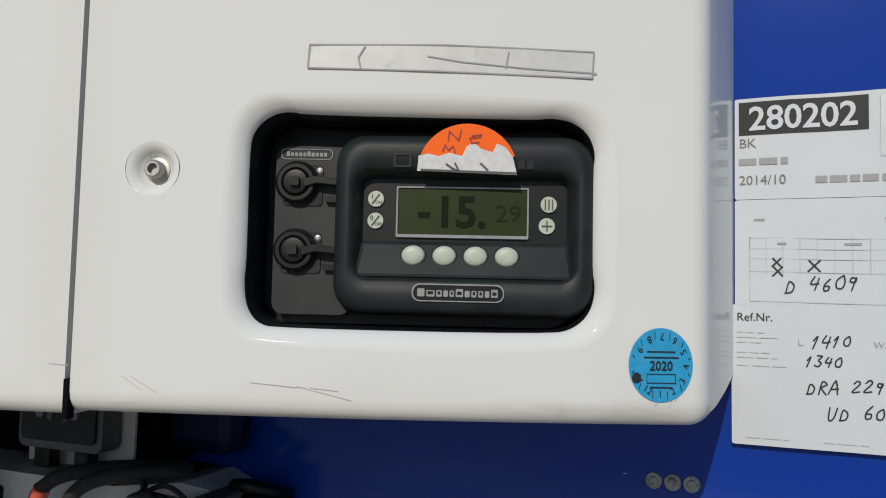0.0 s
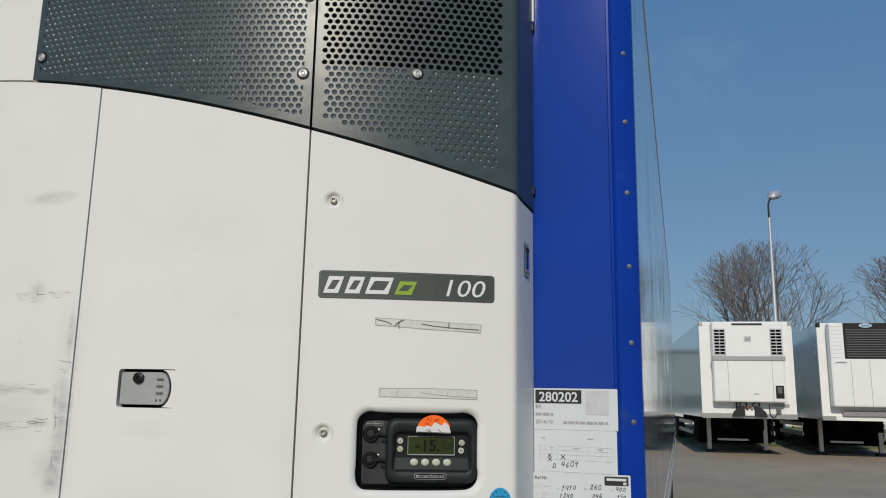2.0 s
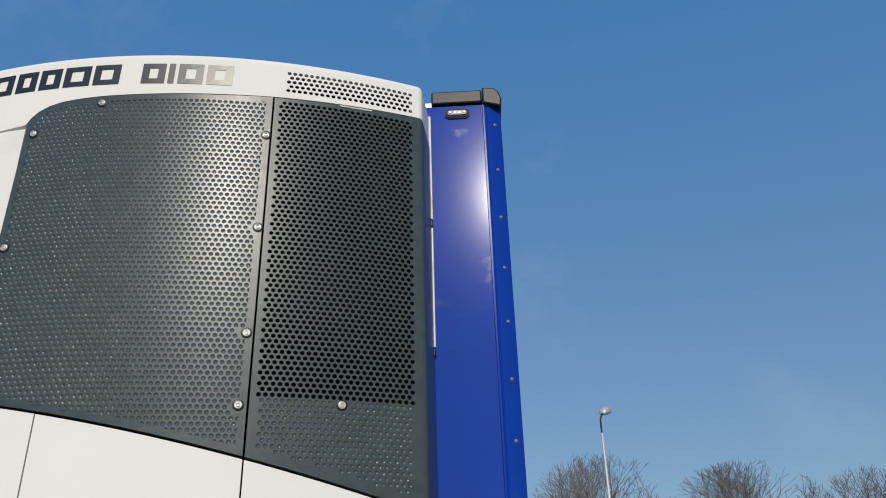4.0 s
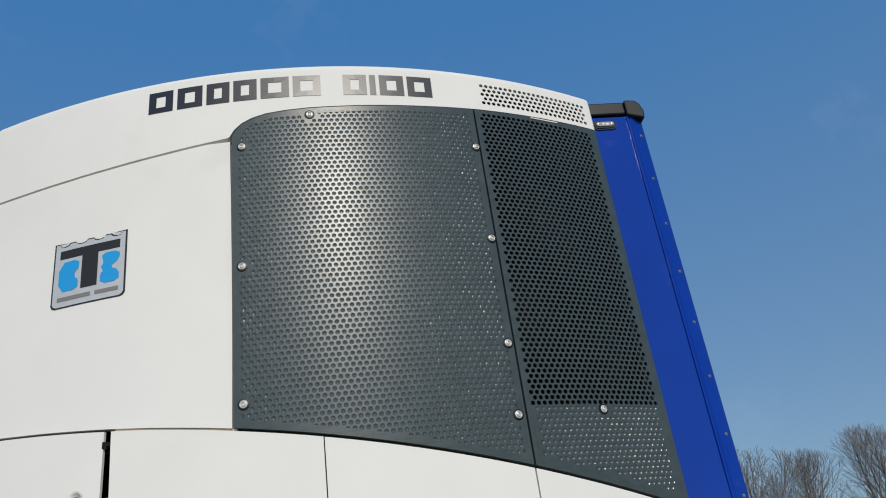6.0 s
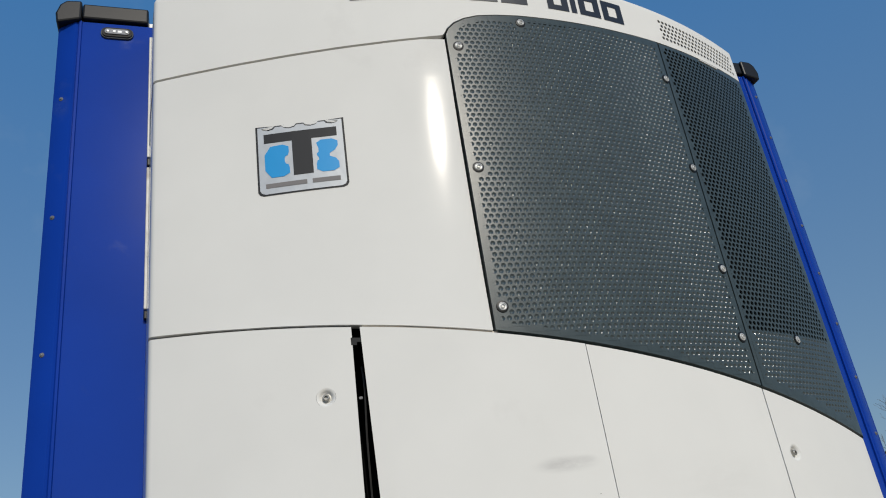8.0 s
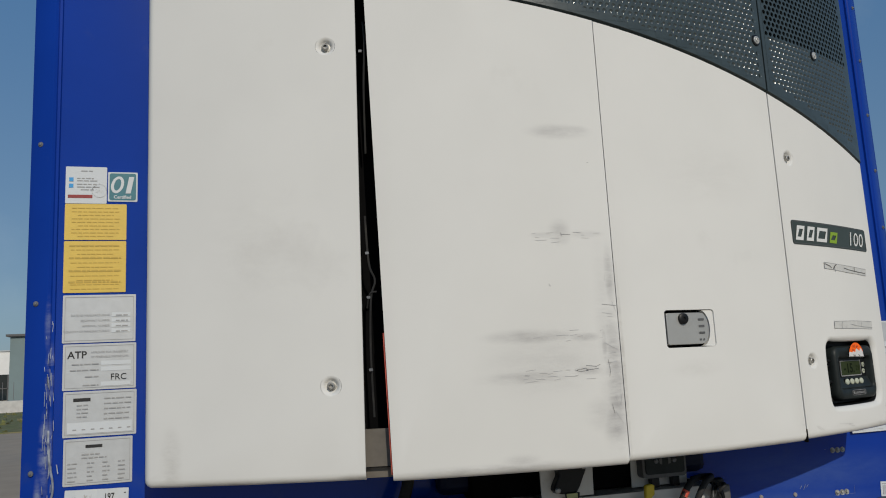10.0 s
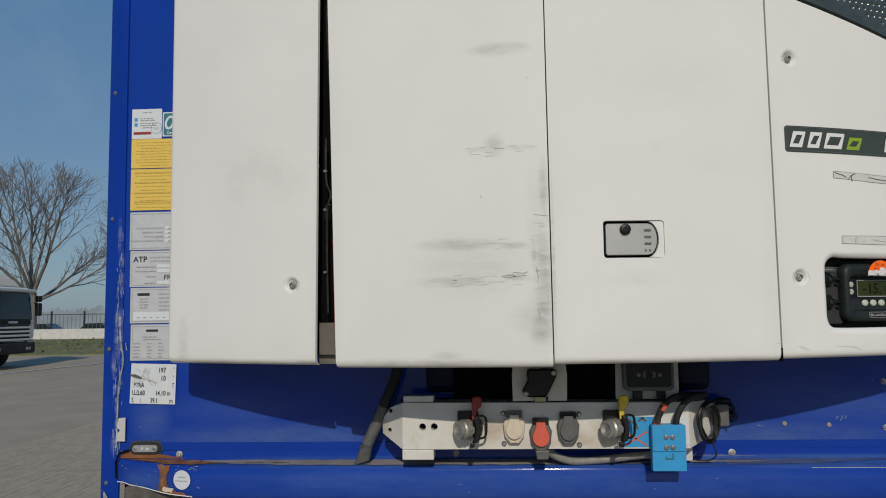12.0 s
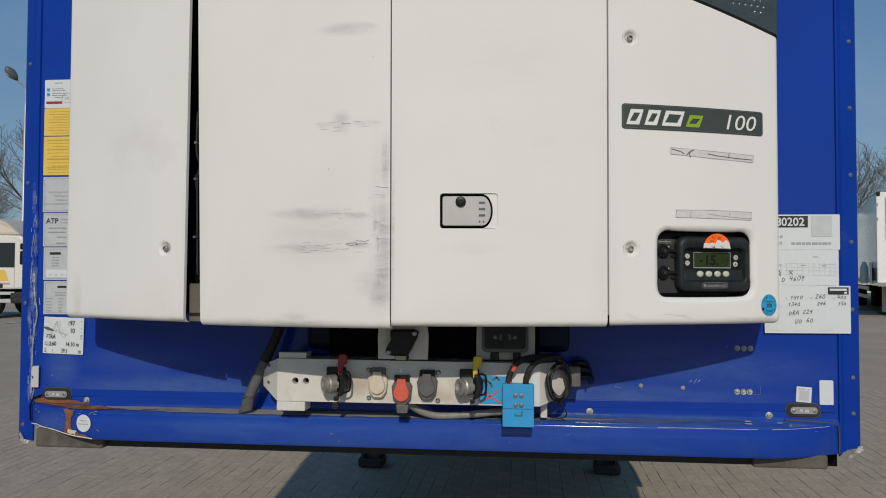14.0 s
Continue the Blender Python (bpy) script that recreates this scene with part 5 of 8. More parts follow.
# tape strips and residue
for out in ([(0.735, 1.954), (0.83, 1.953), (0.947, 1.951), (0.948, 1.9725), (0.84, 1.9745), (0.736, 1.973)], [(0.722, 2.119), (0.84, 2.112), (0.954, 2.107), (0.956, 2.126), (0.84, 2.131), (0.722, 2.136)]):
    mid = sum(z for u, z in out) / 6
    tp = part("tape_strip", laid(flat(out, (), between(0.72, 0.96)), hood, 0.0008), TAPE, unit, "old clear tape with grey edges")
    part("tape_edge", laid(strokes([out + out[:1]], 0.0012), hood, 0.0016), PRINT, tp)
    part("tape_crease", laid(strokes([[(0.775, mid - 0.009), (0.773, mid), (0.778, mid + 0.009)], [(0.825, mid + 0.002), (0.85, mid - 0.002), (0.90, mid - 0.006), (0.95, mid - 0.008)], [(0.885, mid + 0.007), (0.883, mid - 0.006)]] + ([[(0.725, 2.132), (0.75, 2.126), (0.758, 2.121)], [(0.765, 2.118), (0.772, 2.126), (0.785, 2.132)]] if mid > 2 else []), 0.0011 if mid < 2 else 0.002), hood, 0.0016), SCRATCH if mid > 2 else PRINT, tp)

# round date sticker
dc, dz = 1.0, 1.7225
def on_door(u, z, off):
    return hood(0.9990 + (u - dc) * 0.80, z, off)


disc = part("date_sticker", laid(flat(circle(dc, dz, 0.0293, 36), (), steps(0.96, 1.04, 0.008)), on_door, 0.001), DISC, unit, "light blue round inspection sticker")
part("tick_ring", laid(strokes([[(dc + 0.0255 * math.cos(a), dz + 0.021 * math.sin(a)), (dc + 0.027 * math.cos(a), dz + 0.027 * math.sin(a))] for a in (radians(13 + 30 * k) for k in range(12))], 0.0007), on_door, 0.002), INK, disc)
for k in range(12):
    a = radians(-92 + 30 * k)
    bm = letters(str(k + 1), 0.0082, 0, -0.003, "CENTER")
    for v in bm.verts:
        x, z = v.co.x, v.co.z
        v.co = Vector((dc + 0.0225 * math.cos(a) - x * math.sin(a) + z * -math.cos(a), 0, dz + 0.0225 * math.sin(a) + x * math.cos(a) + z * -math.sin(a)))
    if k != 9:
        part("month_number", laid(bm, on_door, 0.002), INK, disc)
part("year", laid(letters("2020", 0.0105, dc, dz - 0.004, "CENTER", bold=0.0002), on_door, 0.002), INK, disc)
part("print_bar", laid(bars([(dc - 0.013, dc + 0.013, dz + 0.010), (dc - 0.016, dc + 0.016, dz + 0.0055), (dc - 0.010, dc + 0.010, dz - 0.018)], 0.0011), on_door, 0.002), INK, disc)
part("number_frame", laid(strokes([[(dc - 0.013, dz - 0.007), (dc + 0.013, dz - 0.007), (dc + 0.013, dz - 0.014), (dc - 0.013, dz - 0.014), (dc - 0.013, dz - 0.007)]], 0.0006), on_door, 0.002), INK, disc)
part("punched_spot", laid(flat(circle(dc - 0.0225, dz - 0.010, 0.0042, 10)), on_door, 0.0022), INK, disc)

# fine scratches on the lower edges
random.seed(11)
marks = [[(0.60, 1.704), (0.615, 1.694)], [(0.607, 1.704), (0.628, 1.692)], [(0.70, 1.702), (0.735, 1.699)], [(0.735, 1.70), (0.775, 1.690)], [(0.745, 1.699), (0.765, 1.697)], [(0.54, 1.712), (0.556, 1.711)]]
marks += [[(0.995 + 0.0035 * k, 1.690 + 0.004 * (k % 3)), (1.002 + 0.0035 * k, 1.703 + 0.003 * (k % 4))] for k in range(5)]
part("scratch", laid(strokes(marks, 0.0006), hood, 0.0008), FAINT, flank)
marks = [[(-0.122, 2.1895), (-0.100, 2.189)], [(-0.1235, 2.193), (-0.1215, 2.186)], [(-0.044, 2.361), (-0.040, 2.361)], [(-0.034, 2.026), (0.0, 2.022)], [(-0.085, 1.889), (-0.06, 1.886), (-0.050, 1.890)], [(-0.108, 1.880), (-0.086, 1.883), (-0.080, 1.878), (-0.10, 1.876), (-0.112, 1.880)], [(-0.085, 1.879), (-0.055, 1.881)], [(-0.030, 1.90), (-0.026, 1.875), (-0.029, 1.862)], [(-0.028, 1.80), (-0.024, 1.78)], [(-0.16, 2.075), (-0.157, 2.07)], [(-0.23, 1.873), (-0.22, 1.872)]]
rnd = random.Random(14)
for k in range(34):
    z = rnd.choice((1.955, 1.875, 1.868, 2.19)) + rnd.gauss(0, 0.008)
    u = rnd.uniform(-0.24, -0.03)
    marks.append([(u, z), (u + rnd.uniform(0.006, 0.03), z + rnd.uniform(-0.001, 0.003))])
part("scratch", laid(strokes(marks[11:], 0.0006), hood, 0.0030), FAINT, sprung)
for k in range(12):
    z = rnd.uniform(1.70, 2.08)
    marks.append([(rnd.uniform(-0.036, 0.0), z), (rnd.uniform(-0.036, 0.0), z + rnd.uniform(-0.01, 0.03))])
part("scratch", laid(strokes(marks[-12:], 0.0006), hood, 0.0030), FAINT, sprung)
marks = marks[:11]
part("scratch", laid(strokes(marks, 0.0007), hood, 0.0032), GREYMARK, sprung, "dark scratches in the white gelcoat")

# ---- the controller in its opening ----
CB = Matrix.Translation((0.8150, -0.2620, 1.8355)) @ Matrix.Rotation(radians(19), 4, "Z")
def face(u, z, off):
    return CB @ Vector((u, -off, z))
def px(x, y):
    """From a drawing of the controller, 2185 units a metre, its middle at (748, 393)."""
    return ((x - 748) / 2185, (394 - y) / 2290)
def pts(*xy):
    return [px(x, y) for x, y in xy]
def slab(x0, y0, x1, y1, r):
    a, b = px(x0, y1), px(x1, y0)
    return rounded(a[0], b[0], a[1], b[1], r / 2185)

ctl = thing("controller", (0.86, -0.26, 1.76), "dark grey controller with green display and torn orange sticker", "controller")
part("backing_plate", laid(flat(slab(430, 190, 1075, 595, 40)), face, -0.030, 0.004), BLACK, ctl)
part("socket_plate", laid(flat(slab(462, 248, 610, 578, 22)), face, -0.012, 0.015), SLATE, ctl, "grey plate with two capped sockets", bevel=0.002)
def lofted(rows):
    """Rounded frames joined one to the next: x0, y0, x1, y1, corner, height over the face."""
    bm = bmesh.new()
    loops = [[bm.verts.new(face(a, b, off)) for a, b in slab(x0, y0, x1, y1, r)] for x0, y0, x1, y1, r, off in rows]
    for p, q in zip(loops, loops[1:]):
        for k in range(len(p)):
            bm.faces.new((p[k], p[(k + 1) % len(p)], q[(k + 1) % len(p)], q[k]))
    return bm, loops
bm, loops = lofted([(583, 233, 1051, 573, 52, -0.045), (581, 231, 1053, 575, 54, -0.004), (583, 233, 1051, 573, 54, 0.003), (588, 238, 1046, 568, 52, 0.0085), (597, 247, 1037, 559, 48, 0.0118), (606, 258, 1028, 548, 40, 0.0130),
                    (612, 296, 1022, 512, 34, 0.0128), (617, 301, 1017, 508, 31, 0.0110), (623, 307, 1011, 503, 27, 0.0065), (628, 311, 1007, 499, 23, -0.001), (632, 314, 1003, 497, 20, -0.0045)])
body = part("housing", bm, SATIN, ctl, "dark satin housing with a sunken front", smooth=60)
part("display_panel", laid(flat(slab(630, 312, 1005, 499, 20)), face, -0.0044), BLACK, body, "black panel round the display")
bm = bmesh.new()
low = [bm.verts.new(face(*px(x, y), o)) for x, y, o in ((630, 434, -0.003), (1006, 434, -0.003), (1013, 503, 0.0095), (621, 503, 0.0095))]
up = [bm.verts.new(face(*px(x, y), o)) for x, y, o in ((626, 431, -0.007), (1010, 431, -0.007), (1017, 507, -0.002), (617, 507, -0.002))]
bm.faces.new(low)
for k in range(4):
    bm.faces.new((low[k], up[k], up[(k + 1) % 4], low[(k + 1) % 4]))
part("key_strip", bm, SATIN, body, "sloping key strip", bevel=0.003)
scr = part("display", laid(flat(slab(693, 328, 934, 426, 3), [slab(696, 331, 931, 420, 2)]), face, -0.0016, 0.002), LENS, body, "green display in a pale frame", bevel=0.0005)
part("lcd", laid(flat(slab(695, 330, 932, 421, 2)), face, -0.0030), LCD, scr)
u, z = px(762, 404)
part("reading", laid(letters("15.", 0.036, u, z, bold=0.0010, wide=1.0), face, -0.0024), DIGIT, scr)
part("minus_sign", laid(flat(slab(733, 377, 755, 388, 1)), face, -0.0024), DIGIT, scr)
u, z = px(873, 393)
part("reading", laid(letters("29", 0.020, u, z, wide=1.1), face, -0.0024), DIMDIGIT, scr)
for x in (727, 783, 839, 895):
    u, z = px(x, 461)
    rim = part("key", laid(flat(circle(u, z, 0.0108, 24, 0.0093)), face, 0.0030, 0.004), BLACK, body)
    bm = bmesh.new()
    rows = []
    for k, (s, h) in enumerate(((1.0, 0.0028), (0.97, 0.0052), (0.8, 0.0066), (0.4, 0.0072))):
        rows.append([bm.verts.new(face(a, b, h)) for a, b in circle(u, z, 0.0098 * s, 20, 0.0083 * s)])
    for a, b in zip(rows, rows[1:]):
        for i in range(20):
            bm.faces.new((a[i], a[(i + 1) % 20], b[(i + 1) % 20], b[i]))
    bm.faces.new(rows[-1])
    part("key_top", bm, BUTTON, rim, "off-white key", smooth=50)
for x, y in ((655, 353), (655, 395), (970, 359), (967, 400)):
    u, z = px(x, y)
    k = part("small_key", laid(flat(circle(u, z, 0.0068, 18)), face, -0.0022, 0.0022), BUTTON, body, "small round key", bevel=0.0006)
    if x > 900:
        part("key_mark", laid(strokes([[(u - 0.004, z), (u + 0.004, z)], [(u, z - 0.004), (u, z + 0.004)]] if y > 380 else [[(u + d, z - 0.004), (u + d, z + 0.004)] for d in (-0.003, 0, 0.003)], 0.001), face, -0.0012), SCRATCH, k)
    else:
        part("key_mark", laid(strokes([[(u - 0.003, z - 0.004), (u + 0.003, z + 0.004)]], 0.0008), face, -0.0012), SCRATCH, k)
        part("key_mark", laid(letters("1" if y < 380 else "0", 0.0055, u - 0.0045, z + 0.0005), face, -0.0012), SCRATCH, k)
        part("key_mark", laid(letters("ON" if y < 380 else "OFF", 0.0035, u - 0.0005, z - 0.004), face, -0.0012), SCRATCH, k)
pill = part("name_plate", laid(flat(slab(728, 514, 891, 547, 14), [slab(730.5, 516.5, 889, 545, 13)]), face, 0.0145), LENS, body)
part("name_plate_field", laid(flat(slab(731, 517, 888, 544, 12)), face, 0.0140), BLACK, pill)
for k, w in enumerate((13, 15, 10, 8, 8, 13, 9, 9, 9, 8, 12)):
    x = 738 + sum((13, 15, 10, 8, 8, 13, 9, 9, 9, 8, 12)[:k]) + 2.8 * k
    part("name_bar", laid(flat(slab(x, 523 if k in (0, 5, 10) else 526, x + w, 538, 2), [slab(x + 2.4, 528, x + w - 2.4, 534, 1)] if k % 3 else ()), face, 0.0150), LENS, pill)
part("moulded_mark", laid(flat(slab(690, 270, 722, 297, 2), [slab(694, 274, 718, 293, 1)]), face, 0.0140), BLACK, body)
for x in (912, 928):
    part("moulded_mark", laid(flat(slab(x, 280, x + 12, 298, 1)), face, 0.0140), BLACK, body)
# orange half disc, its lower part torn away to white
top = [(822 + 88 * math.cos(radians(a)), 303 - 88 * math.sin(radians(a))) for a in range(18, 163, 6)]
tear = [(735, 276), (752, 272), (770, 277), (790, 270), (812, 276), (820, 258), (832, 250), (846, 262), (866, 268), (874, 252), (888, 258), (902, 276)]
sticker = part("torn_sticker", laid(flat(pts(*[(x, y) for x, y in ([(733, 305)] + tear + [(910, 310)])])), face, 0.0170), TORN, ctl, "orange sticker half torn off to white paper")
part("orange_part", laid(flat(pts(*(top + tear))), face, 0.0170), ORANGE, sticker, "orange upper half of the sticker")
part("pen_writing", laid(strokes([pts((787, 248), (789, 230), (806, 247), (810, 228)), pts((845, 240), (826, 243), (829, 252), (842, 250)), pts((829, 238), (846, 236)), pts((778, 268), (782, 256), (788, 266), (796, 258), (800, 270))], 0.0011), face, 0.0176), DKRED, sticker)
part("tear_mark", laid(strokes([pts((785, 292), (796, 300), (806, 304)), pts((800, 290), (806, 302)), pts((846, 290), (858, 302)), pts((740, 303), (908, 307))], 0.0016), face, 0.0176), SCRATCH, sticker)
# capped sockets
for y in (322, 454):
    u, z = px(505, y)
    c, d = face(u, z, -0.012), CB.to_3x3() @ Vector((0, -1, 0))
    sk = part("socket", lathe(bmesh.new(), c, d, [(0, 0.0190), (0.003, 0.0188), (0.004, 0.0172), (0.008, 0.0170), (0.0095, 0.0155), (0.0095, 0.0125), (0.0080, 0.0115), (0.0110, 0.0100), (0.0115, 0.0070)], 28), BLACK, ctl, "black capped data socket", smooth=35)
    part("socket_flange", laid(flat(slab(478, y - 36, 552, y + 44, 8)), face, -0.0105, 0.002), RUBBER, sk, bevel=0.0006)
    part("cap_knob", laid(flat(slab(496, y - 9, 514, y + 9, 3)), face, 0.0040, 0.006), RUBBER, sk, bevel=0.001)
    part("cap_tail", laid(strokes([pts((485, y - 34), (470, y - 10), (478, y + 30), (505, y + 42))], 0.0022), face, -0.008), RUBBER, sk)
    part("cap_strap", laid(flat(pts((518, y - 6), (545, y - 12), (590, y - 4), (590, y + 8), (545, y + 4), (520, y + 12))), face, 0.000, 0.006), BLACK, sk, bevel=0.001)
    part("cap_strap", laid(flat(pts((555, y + 26), (592, y + 26), (592, y + 38), (560, y + 38))), face, -0.006, 0.006), BLACK, sk)
    for dx, dy in ((41, -24), (-16, 34)):
        u2, z2 = px(505 + dx, y + dy)
        part("screw", lathe(bmesh.new(), face(u2, z2, -0.012), d, [(0, 0.0034), (0.002, 0.0030), (0.0026, 0.0012)], 10), STEEL, sk)
pl = part("name_plate", laid(flat(slab(472, 254, 569, 275, 8), [slab(473.5, 255.5, 567.5, 273.5, 7)]), face, -0.0112), LENS, ctl)
for k in range(10):
    part("name_bar", laid(flat(slab(482 + 7.8 * k, 259 if k in (0, 5) else 261.5, 488 + 7.8 * k, 269, 1)), face, -0.0112), LENS, pl)


# ---- papers and labels on the front wall ----
def sheet(name, u0, u1, z0, z1, mat, label, category="label", off=0.0022, tilt=0.0, group="labels on the wall", curl=0.0):
    t = thing(name, (u0, 0, z0), label, category, group)
    def surf(u, z, o):
        du, dz = u - u0, z - z0
        bow = curl * (math.sin((u - u0) / (u1 - u0) * math.pi * 2.3) ** 2) * (0.4 + (z - z0) / (z1 - z0))
        return Vector((u0 + du - dz * tilt, -o - off - bow, z0 + dz + du * tilt))
    part("sheet", laid(flat(rounded(u0, u1, z0, z1, 0.002, 2), (), steps(u0, u1, 0.025)), surf, 0.0, 0.0012), mat, t)
    return t, surf

# a quick hand: each sign as pen strokes in a box one high
HAND = {"0": [[(0.45, 0.95), (0.1, 0.6), (0.15, 0.1), (0.5, 0.05), (0.62, 0.45), (0.5, 0.92)]], "1": [[(0.15, 0.65), (0.42, 1.0), (0.2, 0.0)]],
        "2": [[(0.1, 0.75), (0.35, 1.0), (0.55, 0.75), (0.05, 0.05), (0.6, 0.1)]], "3": [[(0.1, 0.95), (0.5, 0.9), (0.25, 0.55), (0.5, 0.3), (0.3, 0.0), (0.0, 0.1)]],
        "4": [[(0.25, 1.0), (0.05, 0.45), (0.6, 0.5)], [(0.55, 0.9), (0.4, 0.0)]], "5": [[(0.6, 0.98), (0.2, 0.95), (0.15, 0.6), (0.5, 0.5), (0.45, 0.1), (0.05, 0.05)]],
        "6": [[(0.5, 1.0), (0.15, 0.5), (0.2, 0.05), (0.5, 0.1), (0.5, 0.4), (0.2, 0.4)]], "9": [[(0.5, 0.85), (0.2, 0.9), (0.15, 0.6), (0.5, 0.6), (0.5, 0.9), (0.35, -0.05)]]}
HAND.update({"D": [[(0.1, 0.0), (0.2, 0.9), (0.6, 0.6), (0.5, 0.1), (0.05, 0.0)]], "R": [[(0.1, 0.0), (0.2, 0.95), (0.55, 0.75), (0.2, 0.5), (0.6, 0.0)]],
             "A": [[(0.0, 0.0), (0.35, 1.0), (0.6, 0.0)], [(0.1, 0.35), (0.6, 0.4)]], "W": [[(0.05, 0.95), (0.1, 0.05), (0.4, 0.15), (0.55, 0.95)]], " ": []})
def handwriting(text, h, u, z, gap=0.82, slope=0.06):
    rnd = random.Random(len(text) * 131 + int(u * 9973))
    out = []
    for k, sign in enumerate(text):
        size, lift = h * rnd.uniform(0.85, 1.1), h * rnd.uniform(-0.08, 0.10)
        for path in HAND[sign]:
            q = [Vector(c) for c in path]
            fine = []
            for i in range(len(q) - 1):
                a, b, c, d = q[max(i - 1, 0)], q[i], q[i + 1], q[min(i + 2, len(q) - 1)]
                for w in (0.0, 0.34, 0.67):
                    fine.append(0.5 * (2 * b + (c - a) * w + (2 * a - 5 * b + 4 * c - d) * w * w + (3 * b - a - 3 * c + d) * w ** 3))
            fine.append(q[-1])
            out.append([(u + k * h * gap + (c.x + 0.18 * c.y) * size, z + lift + k * h * slope + c.y * size) for c in fine])
    return strokes(out, 0.0013)

# three papers one under the other
a, sa = sheet("stock_sheet", 1.050, 1.262, 1.879, 1.983, PAPER, "white paper stock sheet with a black number box", "paper", off=0.0080, group="papers on the wall", curl=0.002)
part("number_box", laid(flat([(1.054, 1.945), (1.172, 1.945), (1.172, 1.979), (1.054, 1.979)], (), steps(1.054, 1.172, 0.025)), sa, 0.0009), INK, a)
part("stock_number", laid(letters("280202", 0.034, 1.113, 1.950, "CENTER", bold=0.0006, wide=0.98), sa, 0.0018), PAPER, a)
for txt, z in (("BK", 1.932), ("2014/10", 1.894)):
    part("writing", laid(letters(txt, 0.0135, 1.054, z), sa, 0.001), GREYMARK, a)
part("print_bar", laid(words([(1.054, 1.100, 1.914)], 0.0085), sa, 0.001), PRINT, a)
part("print_bar", laid(words([(1.125, 1.237, 1.894)], 0.0085), sa, 0.001), PRINT, a)
part("grey_square", laid(flat([(1.182, 1.918), (1.240, 1.918), (1.240, 1.978), (1.182, 1.978)], (), steps(1.182, 1.240, 0.025)), sa, 0.001), SILVER, a)
b, sb = sheet("check_sheet", 1.050, 1.258, 1.768, 1.8785, PAPER, "white paper check sheet with a ruled table and pen marks", "paper", off=0.0070, group="papers on the wall", curl=0.0015)
rules = [[(1.064, 1.84), (1.25, 1.836)], [(1.064, 1.829), (1.25, 1.826)], [(1.064, 1.819), (1.25, 1.816)], [(1.064, 1.806), (1.25, 1.803)], [(1.064, 1.776), (1.25, 1.774)]]
rules += [[(1.064 + 0.0155 * k, 1.84), (1.064 + 0.0155 * k, 1.804)] for k in range(13)] + [[(1.064, 1.84), (1.064, 1.776)]]
part("table_rule", laid(strokes(rules, 0.0007), sb, 0.001), SILVER, b)
part("print_bar", laid(words([(1.068, 1.084, 1.857), (1.185, 1.20, 1.857), (1.09, 1.10, 1.833), (1.15, 1.165, 1.832), (1.21, 1.225, 1.831)], 0.0025), sb, 0.001), PRINT, b)
def cross(u, z, s=0.007):
    return [[(u - s, z - s), (u + s, z + s)], [(u - s * 0.8, z + s), (u + s, z - s)]]
part("pen_writing", laid(strokes(cross(1.089, 1.815, 0.004) + cross(1.090, 1.806, 0.0045) + cross(1.123, 1.8115, 0.0055), 0.0014), sb, 0.0012), INK, b)
part("pen_writing", laid(handwriting("D 4609", 0.0135, 1.096, 1.785), sb, 0.0012), INK, b)
c, sc_ = sheet("measure_sheet", 1.047, 1.289, 1.633, 1.772, PAPER, "white paper sheet with handwritten trailer measures", "paper", off=0.0098, group="papers on the wall", tilt=0.004, curl=0.002)
part("writing", laid(letters("Ref.Nr.", 0.0115, 1.052, 1.756), sc_, 0.001), INK, c)
part("print_bar", laid(words([(1.052, 1.078, 1.744), (1.052, 1.090, 1.739), (1.052, 1.075, 1.734), (1.052, 1.088, 1.724), (1.052, 1.090, 1.719), (1.052, 1.098, 1.711), (1.06, 1.10, 1.640), (1.13, 1.17, 1.640), (1.20, 1.24, 1.641)], 0.0010), sc_, 0.001), FAINT, c)
part("logo_block", laid(flat([(1.226, 1.747), (1.284, 1.747), (1.284, 1.768), (1.226, 1.768)]), sc_, 0.001), INK, c)
part("logo_bar", laid(bars([(1.231, 1.279, 1.758), (1.247, 1.279, 1.749)], 0.006), sc_, 0.0016), PAPER, c)
for txt, u, z in (("L.", 1.108, 1.733), ("W.", 1.174, 1.733), ("H.", 1.240, 1.733)):
    part("writing", laid(letters(txt, 0.0085, u, z), sc_, 0.001), PRINT, c)
for txt, u, z, s in (("1410", 1.119, 1.731, 0.0115), ("260", 1.190, 1.735, 0.0115), ("400", 1.252, 1.733, 0.0105), ("1340", 1.114, 1.712, 0.0105), ("246", 1.195, 1.715, 0.0100), ("150", 1.254, 1.715, 0.0095), ("DRA 229", 1.115, 1.686, 0.0120), ("WD 60", 1.133, 1.662, 0.0125)):
    part("pen_writing", laid(handwriting(txt, s, u, z), sc_, 0.001), INK, c)
q, sq = sheet("small_sticker", 1.135, 1.178, 1.432, 1.477, PAPER, "small square white sticker with a grey field", tilt=-0.07)
part("grey_square", laid(flat([(1.143, 1.438), (1.171, 1.438), (1.171, 1.466), (1.143, 1.466)]), sq, 0.001), SILVER, q)
part("print_bar", laid(words([(1.140, 1.159, 1.4695), (1.166, 1.174, 1.469)], 0.003), sq, 0.001), PRINT, q)

